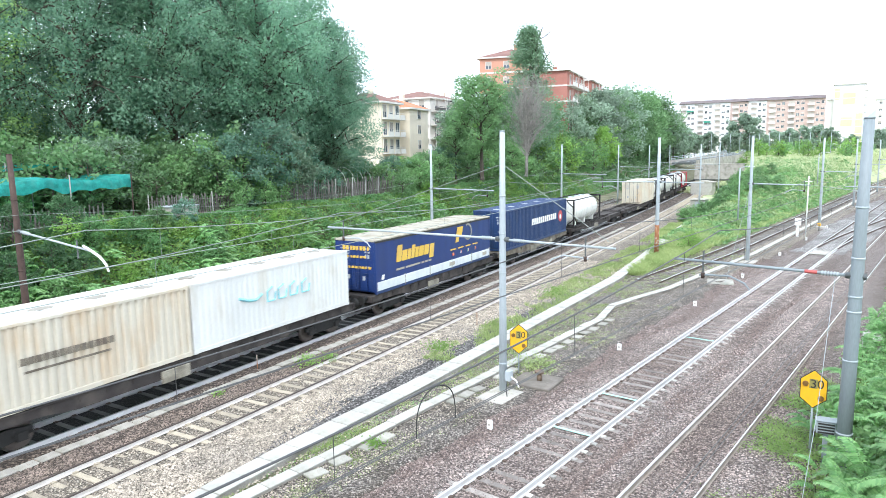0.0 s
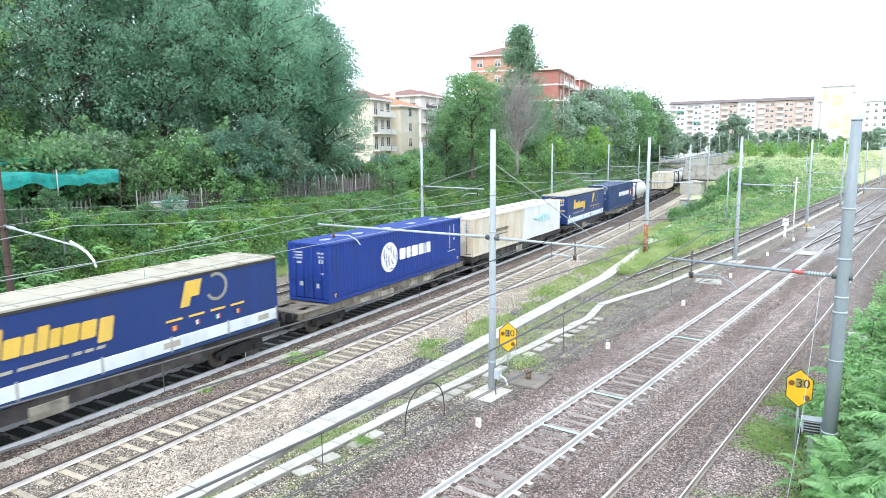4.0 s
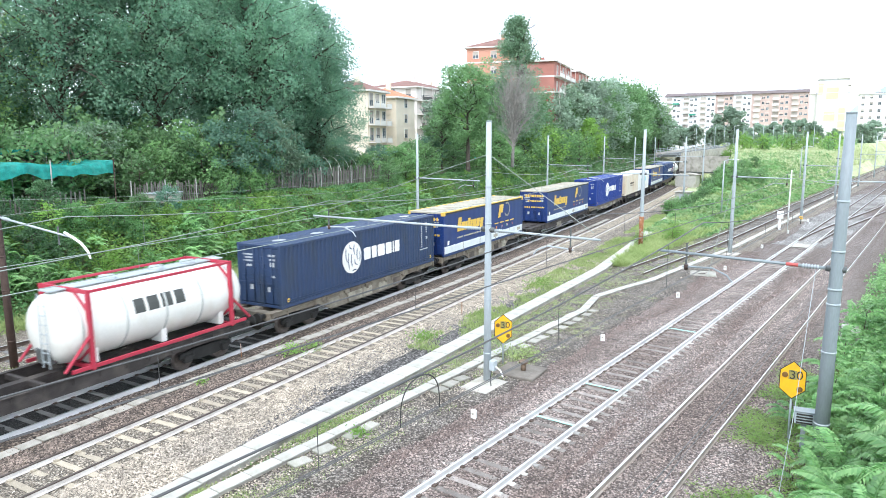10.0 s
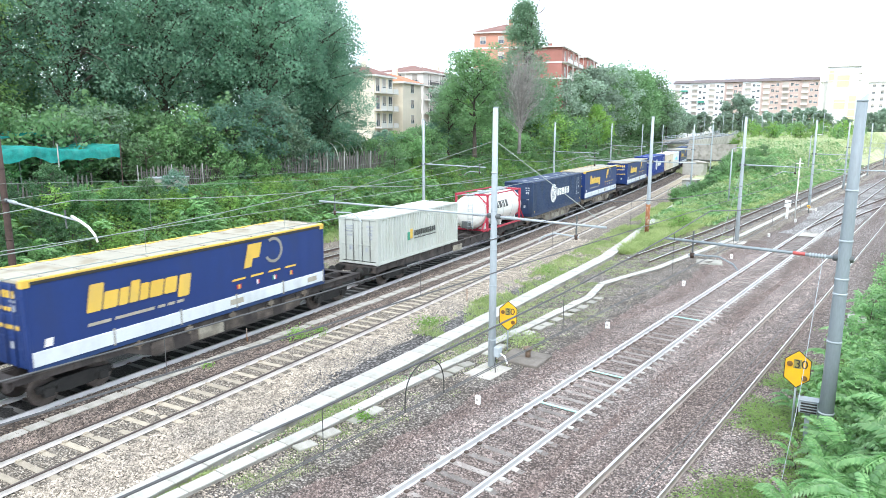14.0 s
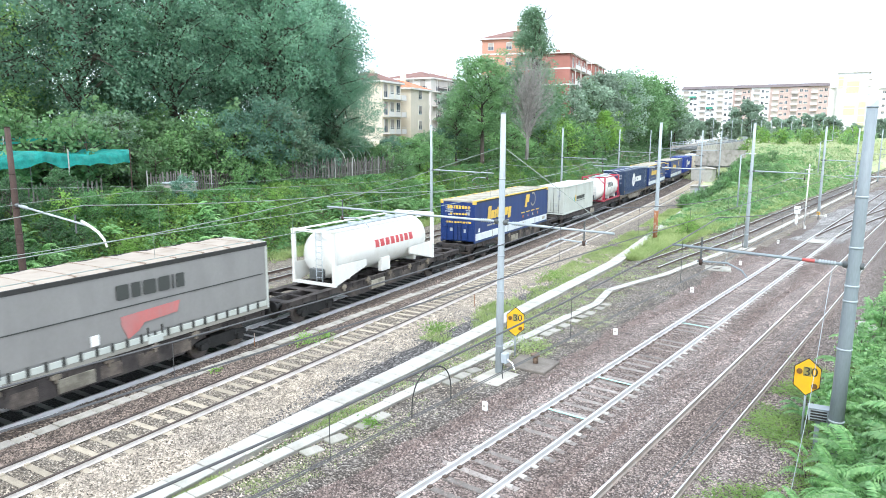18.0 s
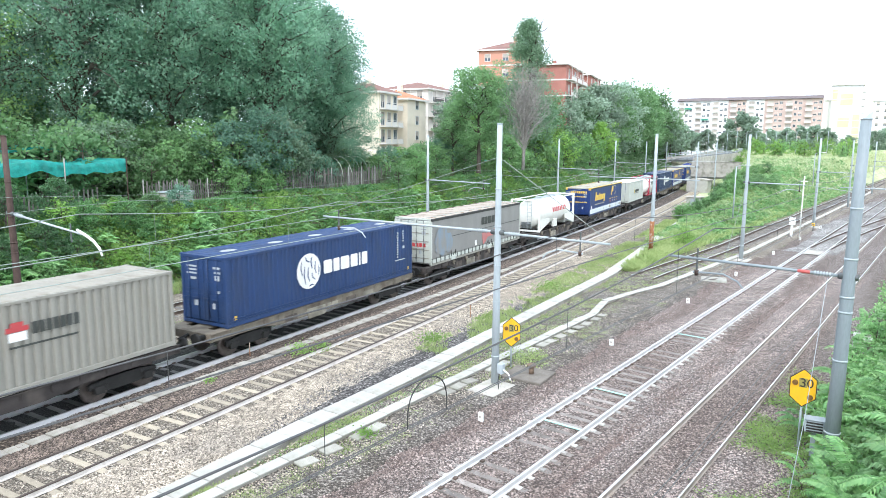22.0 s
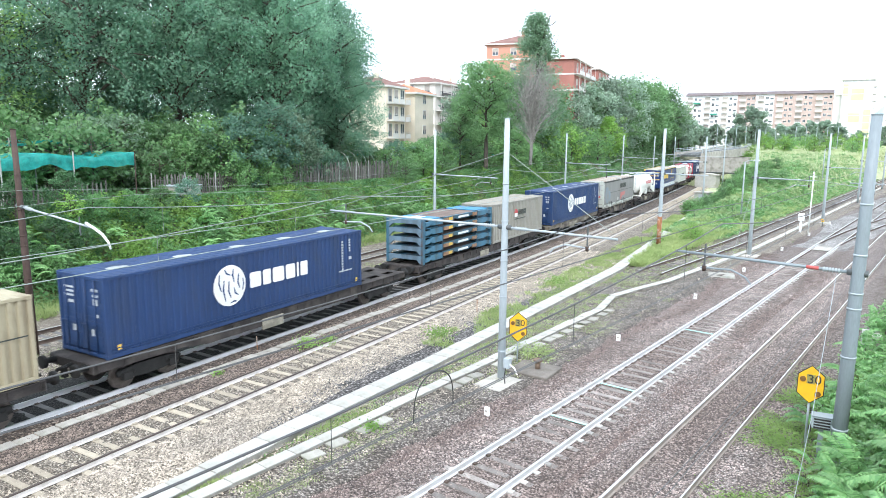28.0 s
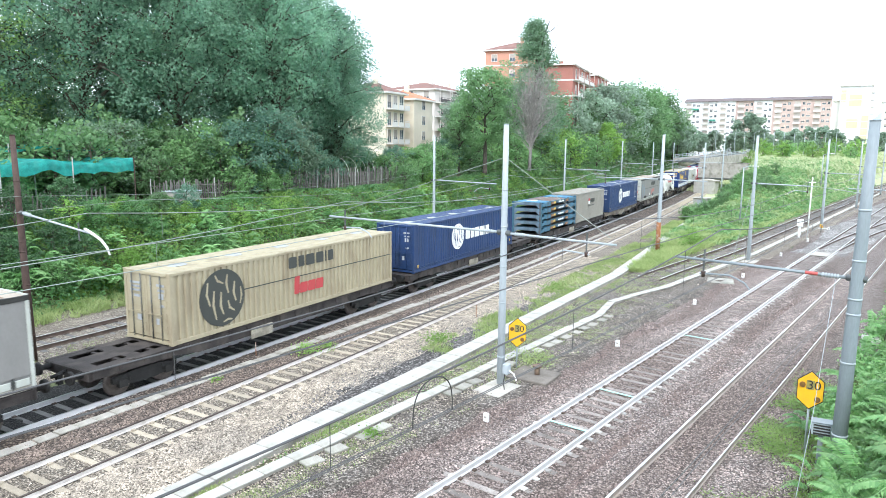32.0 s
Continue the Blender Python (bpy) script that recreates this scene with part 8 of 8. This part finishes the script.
bridge_stub()
def ramp():
    """A curving road ramp with a concrete edge and steel railings behind the overbridge."""
    t = thing("road_ramp", "curving grey road ramp with concrete edge and steel railings", "ramp", Matrix.Translation((0, 0, 0)))
    pts = [spot(b, d) for b, d in ((17.4, 168), (16.4, 178), (15.2, 196), (14.2, 222), (13.9, 250), (14.4, 285))]
    fine = []
    for k in range(len(pts) - 1):
        for q in range(4):
            fine.append((pts[k][0] + (pts[k + 1][0] - pts[k][0]) * q / 4, pts[k][1] + (pts[k + 1][1] - pts[k][1]) * q / 4))
    for k in range(len(fine) - 1):
        a, b = Vector((*fine[k], 0)), Vector((*fine[k + 1], 0))
        d = b - a
        m = Matrix.Translation(a + Vector((0, 0, 5.0 + 0.06 * k))) @ Matrix.Rotation(math.atan2(d.y, d.x), 4, "Z")
        for y in (0.0, 6.0):
            part("edge_beam", boxes((0, d.length, y - 0.2, y + 0.2, -1.6 if y == 0 else -0.6, 0.5)), M_CONCRETE_OLD, t, at=m)
            r = bmesh.new()
            for z in (0.9, 1.3):
                box(r, 0, d.length, y - 0.04, y + 0.04, z - 0.05, z + 0.05)
            box(r, -0.06, 0.06, y - 0.06, y + 0.06, 0.5, 1.4)
            part("railing", r, M_GALV, t, at=m)
        part("roadway", boxes((0, d.length, 0.2, 5.8, -0.5, 0.0)), M_GALV_DARK, t, at=m)


ramp()
t = thing("equipment_hut", "small pale concrete equipment hut beside the trough", "hut", Matrix.Translation((-28.4, 92, 0)))
part("wall", boxes((-1.1, 0.7, 0, 1.8, -0.3, 1.45), bevel=0.02), M_CONCRETE, t)
part("roof", boxes((-1.25, 0.85, -0.15, 1.95, 1.45, 1.57), bevel=0.02), M_CONCRETE_OLD, t)
part("door", boxes((-0.5, 0.2, -0.03, 0.02, -0.2, 1.25), bevel=0.01), M_GALV, t)
# made-up cabin shape in place of the bridge's pale wing wall
t = thing("wing_wall_stand_in", "cabin-shaped stand-in for the bridge's pale wing wall", "cabin", Matrix.Translation((-38.6, 127, 0)))
part("body", boxes((-2.2, 1.6, 0, 2.4, -0.3, 2.0), bevel=0.05), M_CONCRETE, t)
part("roof", prism(bmesh.new(), [(-2.4, 2.0), (1.8, 2.0), (1.8, 2.12), (-0.3, 2.4), (-2.4, 2.12)], -0.1, 2.5), M_CONCRETE_OLD, t)


# ---- gardens on the bank: fences, nets, sheds ----
M_PALING = mat("grey_paling", (0.155, 0.142, 0.128), 0.95, vary=0.3, scale=3, fine=30, bump=0.3, each=0.35, stretch=(1, 1, 0.15))


def net_material():
    m = mat("teal_net", (0.03, 0.45, 0.41), 0.75, vary=0.45, scale=2.5, fine=22, bump=0.4, dirt=(0.12, 0.55, 0.5), dirt_amount=0.7, dirt_scale=2.0)
    n, l = m.node_tree.nodes, m.node_tree.links
    b, out = n["Principled BSDF"], n["Material Output"]
    tr = n.new("ShaderNodeBsdfTranslucent")
    tr.inputs["Color"].default_value = (0.02, 0.5, 0.42, 1)
    tp = n.new("ShaderNodeBsdfTransparent")
    m1, m2 = n.new("ShaderNodeMixShader"), n.new("ShaderNodeMixShader")
    m1.inputs["Fac"].default_value, m2.inputs["Fac"].default_value = 0.4, 0.22
    l.new(b.outputs[0], m1.inputs[1])
    l.new(tr.outputs[0], m1.inputs[2])
    l.new(m1.outputs[0], m2.inputs[1])
    l.new(tp.outputs[0], m2.inputs[2])
    l.new(m2.outputs[0], out.inputs["Surface"])
    return m


M_NET = net_material()


def net(s0, s1, u0, u1, z, drop, label, seed=0):
    """A shade net sagging between posts, with a hanging front edge."""
    t = thing("shade_net", label, "shade net", group="garden nets")
    n, k = 36, 10
    bm = bmesh.new()
    rows = []
    for j in range(k + 1):
        row = []
        for i in range(n + 1):
            f, g = i / n, j / k
            p, a = on_line(s0 + (s1 - s0) * f, u0 + (u1 - u0) * max(0, g - 0.2) / 0.8)
            bay = (f * 3) % 1
            zz = z - 0.42 * math.sin(math.pi * bay) * (1 - abs(g - 0.5)) + 0.06 * noise.noise(Vector((i * 0.5, j * 0.6, seed)))
            if g < 0.2:
                zz -= drop * (0.2 - g) / 0.2 * (0.8 + 0.4 * noise.noise(Vector((i * 0.4, 3, seed))))
            row.append(bm.verts.new((p.x, p.y, zz)))
        rows.append(row)
    for j in range(k):
        for i in range(n):
            bm.faces.new((rows[j][i], rows[j][i + 1], rows[j + 1][i + 1], rows[j + 1][i]))
    part("sheet", bm, M_NET, t, smooth=True)
    for i in range(5):
        for u in (u0, u1):
            p, a = on_line(s0 + (s1 - s0) * i / 4, u)
            part("post", bar([(p.x, p.y, ground_z(p.x, p.y) - 0.3), (p.x + 0.05, p.y, z + 0.1)], 0.04, 6), M_BARK_GREY if i < 4 else M_BROWN_MAST, t)


net(9.0, 26.3, 19.8, 24.0, 7.3, 0.95, "sagging teal shade net over garden beds", 1)
net(13.0, 29.0, 25.0, 28.0, 8.1, 0.3, "thin teal shade net over the back beds", 4)
net(50.0, 58.5, 23, 27, 6.8, 0.45, "teal shade net behind the fence", 2)
net(88, 93, 23, 25, 6.0, 0.5, "teal shade net among the shrubs", 3)


def paling_fence(name, s0, s1, u, height, label, step=0.18, kinds=3):
    t = thing(name, label, "fence")
    mes = []
    for k in range(kinds):
        h = height * (0.85 + 0.12 * k)
        bm = prism(bmesh.new(), [(-0.05, -0.3), (0.05, -0.3), (0.05, h - 0.06), (0.0, h), (-0.05, h - 0.06)], -0.012, 0.012)
        me = bpy.data.meshes.new("paling")
        bm.to_mesh(me)
        bm.free()
        me.materials.append(M_PALING)
        mes.append(me)
    s, k = s0, 0
    last = None
    while s < s1:
        p, a = on_line(s, u + 0.2 * math.sin(s * 0.6))
        z = ground_z(p.x, p.y)
        share("paling", mes[random.randrange(kinds)], t, Matrix.Translation((p.x, p.y, z)) @ Matrix.Rotation(a + random.uniform(-0.2, 0.2), 4, "Z") @ Matrix.Rotation(random.uniform(-0.07, 0.07), 4, "Y"))
        if k % 14 == 0:
            part("post", bar([(p.x, p.y, z - 0.3), (p.x, p.y, z + height + 0.2)], 0.045, 6), M_BARK_GREY, t)
            if last is not None:
                for f in (0.3, 0.75):
                    part("rail", bar([last + Vector((0, 0, height * f)), Vector((p.x, p.y, z + height * f))], 0.022, 4), M_PALING, t)
            last = Vector((p.x, p.y, z))
        s += step * random.uniform(0.8, 1.3)
        k += 1


paling_fence("garden_fence", 40.5, 61.5, 19.6, 1.75, "weathered grey wooden paling fence on the bank")
paling_fence("garden_fence", 27.5, 40, 19.9, 1.35, "dark weathered paling fence behind shrubs", 0.2)
paling_fence("garden_fence", 9, 25, 20.6, 1.1, "low grey garden fence under the net", 0.3)
p, a = on_line(29.6, 19.4)
t = thing("garden_shed", "low grey sheet-metal garden shed", "shed", Matrix.Translation((p.x, p.y, 4.0)) @ Matrix.Rotation(a, 4, "Z"))
part("wall", boxes((-1.1, 1.1, -0.8, 0.8, -0.4, 0.9), bevel=0.01), M_CONCRETE_OLD, t)
part("roof", boxes((-1.2, 1.2, -0.9, 0.9, 0.9, 0.95)), M_GALV, t)
p, a = on_line(55, 22.5)
t = thing("polytunnel_frame", "bare hooped greenhouse frame in the garden", "greenhouse frame", Matrix.Translation((p.x, p.y, 5.0)) @ Matrix.Rotation(a, 4, "Z"))
for k in range(5):
    part("hoop", bar([(-3 + 1.5 * k, 1.6 * math.cos(b), 2.0 * math.sin(b)) for b in np.linspace(0, math.pi, 10)], 0.025, 5), M_WHITE, t)
part("ridge_bar", bar([(-3, 0, 2.0), (3, 0, 2.0)], 0.02, 5), M_WHITE, t)


# ---- signs, markers and lineside fittings ----
def words(text, size, material, parent, m, name="number_30"):
    c = bpy.data.curves.new(name, "FONT")
    c.body, c.size, c.align_x, c.align_y, c.extrude = text, size, "CENTER", "CENTER", 0.003
    c.materials.append(material)
    ob = new(name, c)
    ob.parent = parent
    ob.matrix_basis = m
    return ob


def speed_sign(x, y, z, w, h, turn, label):
    """Yellow six-sided board with 30, two lamp cups, on a post."""
    t = thing("speed_sign", label, "sign", Matrix.Translation((x, y, 0)) @ Matrix.Rotation(radians(turn), 4, "Z"), "speed signs")
    out = [(0, z - h / 2), (w / 2, z - h / 4), (w / 2, z + h / 4), (0, z + h / 2), (-w / 2, z + h / 4), (-w / 2, z - h / 4)]
    part("rim", prism(bmesh.new(), out, 0.0, 0.02), M_BLACK, t)
    part("board", prism(bmesh.new(), [(a * 0.94, z + (b - z) * 0.95) for a, b in out], -0.012, 0.0), M_YELLOW, t, "yellow board face")
    part("panel", boxes((-w * 0.16, w * 0.14, -0.016, -0.012, z + h * 0.02, z + h * 0.26)), mat("dull_panel", (0.3, 0.26, 0.08), 0.6), t, "dull dark panel behind a digit")
    words("30", w * 0.52, M_BLACK, t, Matrix.Translation((w * 0.12, -0.02, z + h * 0.13)) @ Matrix.Rotation(radians(90), 4, "X"))
    for a, b in ((-w * 0.3, z + h * 0.13), (w * 0.28, z - h * 0.22)):
        part("lamp_cup", bar([(a, 0.0, b), (a, -0.05, b)], [w * 0.12, w * 0.11], 16), mat("lamp_brown", (0.2, 0.1, 0.03), 0.4), t)
    part("post", bar([(0, 0.06, -0.3), (0, 0.06, z + h * 0.3)], 0.03, 8), M_GALV, t)
    part("bracket", boxes((-0.06, 0.06, 0.02, 0.1, z - 0.1, z - 0.04)), M_GALV_DARK, t)


speed_sign(-13.25, 21.6, 1.28, 0.68, 1.18, 33, "yellow six-sided speed board with black 30 beside the mast")
speed_sign(-3.02, 20.6, 1.72, 0.68, 1.12, 10, "yellow six-sided speed board with black 30 among fronds")
part("lens", bar([(0, 0, 0), (0, 0.01, 0)], 0.01, 6), M_BLACK, bpy.data.objects["speed_sign"], at=Matrix.Translation((0.1, 0, 1.1)))

# white marker stones along the straight track
for x, y in ((-11.3, 16.7), (-11.43, 26.9), (-11.41, 37.0), (-11.44, 46.9), (-11.5, 58.2), (-11.5, 69.0), (-11.5, 80.0)):
    t = thing("marker_stone", "small white square marker stone in ballast", "marker post", Matrix.Translation((x, y, -0.18)) @ Matrix.Rotation(random.uniform(-0.2, 0.2), 4, "Z"), "marker stones")
    part("stone", boxes((-0.09, 0.09, -0.05, 0.05, -0.2, 0.3), bevel=0.015), M_WHITE, t)
    part("number_bar", boxes((-0.04, 0.04, -0.054, -0.05, 0.14, 0.2)), M_CONCRETE_OLD, t)

t = thing("cover_plate", "dark concrete cover with a rusty capped pipe", "manhole cover", Matrix.Translation((-12.2, 21.2, -0.14)) @ Matrix.Rotation(0.1, 4, "Z"))
part("slab", boxes((-0.85, 0.75, -0.7, 0.8, -0.2, 0.08), bevel=0.03), mat("dark_slab", (0.17, 0.15, 0.13), 0.9, vary=0.25, scale=2, fine=20, bump=0.3), t)
part("pipe", bar([(0.05, 0.1, 0.05), (0.05, 0.1, 0.38)], 0.1, 12), M_RUST_DULL, t, "rusty pipe stub")
part("pipe_cap", bar([(0.05, 0.1, 0.36), (0.05, 0.1, 0.44)], 0.17, 12), M_RUST_DULL, t)
t = thing("mast_box", "grey clamp box with cables on the mast", "cable box", Matrix.Translation((-12.55, 19.62, 0)))
part("case", boxes((0.0, 0.22, -0.12, 0.12, 0.35, 0.72), bevel=0.02), M_GALV, t)
part("spout", bar([(0.2, 0, 0.5), (0.45, -0.05, 0.42), (0.55, -0.05, 0.2)], 0.03, 6), M_WHITE, t)
part("cable", bar([(0.1, -0.1, 0.38), (0.12, -0.2, 0.1), (0.3, -0.4, -0.2)], 0.018, 6), M_BLACK, t)
t = thing("junction_box", "white louvred junction box beside the mast", "junction box", Matrix.Translation((-2.62, 20.3, 0)) @ Matrix.Rotation(0.2, 4, "Z"))
part("case", boxes((-0.24, 0.24, -0.16, 0.16, 0.65, 1.0), bevel=0.02), M_GALV, t)
for k in range(4):
    part("slat", boxes((-0.2, 0.2, -0.18, -0.16, 0.68 + 0.08 * k, 0.72 + 0.08 * k)), M_BLACK, t)
part("lid", boxes((-0.27, 0.27, -0.19, 0.19, 1.0, 1.03), bevel=0.01), M_GALV_THICK, t)
part("leg", boxes((-0.06, 0.06, -0.05, 0.05, -0.3, 0.65)), M_GALV_THICK, t)

t = thing("point_lamp", "small yellow lamp box at a mast foot", "signal lamp", Matrix.Translation((-11.85, 77.8, 0)))
part("post", bar([(0, 0, -0.3), (0, 0, 0.3)], 0.05, 8), M_GALV_DARK, t)
part("case", boxes((-0.14, 0.14, -0.12, 0.12, 0.3, 0.58), bevel=0.02), M_YELLOW, t)
part("lens", bar([(0.02, -0.12, 0.45), (0.02, -0.15, 0.45)], 0.06, 12), M_BLACK, t)
solo("concrete_slab", boxes((-0.8, 0.8, -0.9, 0.9, -0.2, 0.06), bevel=0.03), M_SLAB, "flat weathered concrete slab in the brown ballast", "slab", Matrix.Translation((-12.25, 44.7, -0.19)) @ Matrix.Rotation(0.3, 4, "Z"))
solo("concrete_block", boxes((-0.35, 0.35, -0.6, 0.6, -0.3, 0.45), bevel=0.04), M_CONCRETE, "pale concrete block half hidden by shrubs", "block", Matrix.Translation((-2.75, 33.0, 0)) @ Matrix.Rotation(0.15, 4, "Z"))

# sprayed bars on sleepers of the main track
for y in (18.0, 21.6, 30.5):
    solo("sprayed_bar", boxes((-9.75, -8.42, y - 0.06, y + 0.05, -0.14, -0.128)), M_TEAL, "teal sprayed survey bar across the sleepers", "paint mark", group="paint marks")

# guy cable on the thick mast and loose cables
wire("guy_cable", "pale stay cable beside the mast", [(-2.55, 19.6, 5.1), (-2.4, 17.0, 2.2), (-2.35, 14.9, 0.2)], 0.007, M_GALV)
wire("ground_cable", "black cable lying on the ballast", [(-5.3 + 0.03 * math.sin(y * 0.4), y, -0.1) for y in np.arange(8, 50, 1.0)], 0.012, M_GALV_DARK)
wire("ground_cable", "black cable lying on the ballast", [(-5.12 + 0.03 * math.sin(y * 0.5 + 1), y, -0.1) for y in np.arange(8, 50, 1.0)], 0.01, M_GALV_DARK)
wire("wire_jumper", "looped black jumper between carrier and contact wire", [(-5.52, 6.86 - 0.43 * math.cos(a), 4.71 + 0.6 * math.sin(a) ** 0.6) for a in np.linspace(0.001, math.pi - 0.001, 24)], 0.011, M_BLACK)
# span wires above the freight tracks
for u, z, s0, s1, zz in ((5.5, 6.4, -16, 150, 6.2), (-1.5, 6.6, -16, 150, 6.3)):
    pts = []
    for s in np.arange(s0, s1, 3.0):
        p, a = on_line(float(s), u)
        pts.append((p.x, p.y, z - 0.55 * math.sin(math.pi * ((s + 24) % 34) / 34)))
    wire("feeder_wire", "thin feeder wire over the freight tracks", pts, 0.006, M_WIRE_PALE)
wire("stay_wire", "slanting stay wire from the mast", [(-12.77, 19.75, 8.0), (-9.0, 20.2, 5.5)], 0.012, M_WIRE_PALE)
wire("stay_wire", "slanting stay wire from the mast", [(-12.77, 19.75, 8.0), (-20.3, 18.7, 5.6)], 0.012, M_WIRE_PALE)
wire("stay_wire", "slanting stay wire from the mast", [(-12.95, 54.2, 5.6), (-11.5, 43.0, 0.0)], 0.014, M_WIRE_PALE)
wire("stay_wire", "slanting stay wire of the thick mast", [(-2.14, 19.9, 7.3), (-9.0, 54, 5.7)], 0.012, M_WIRE_PALE)
for p in ((-22.2, 16.1), (-19.0, 27.0)):
    solo("short_stake", bar([(p[0], p[1], -0.3), (p[0], p[1], 0.45)], 0.02, 6), M_RUST, "thin rusty stake in the ballast", "stake", group="stakes")


# ---- what moves: the train rolls away along the curve, slowing down ----
def motions():
    for ob, rear, front in TRAIN:
        lift = ob.matrix_basis.translation.z
        rows = []
        for t, s in S_TABLE:
            a, _ = on_line(rear + s + 1.2)
            b, _ = on_line(front + s - 1.2)
            d = b - a
            rows.append((t, Matrix.Translation(((a.x + b.x) / 2, (a.y + b.y) / 2, lift)) @ Matrix.Rotation(math.atan2(d.y, d.x), 4, "Z")))
        walk(ob, rows)


motions()
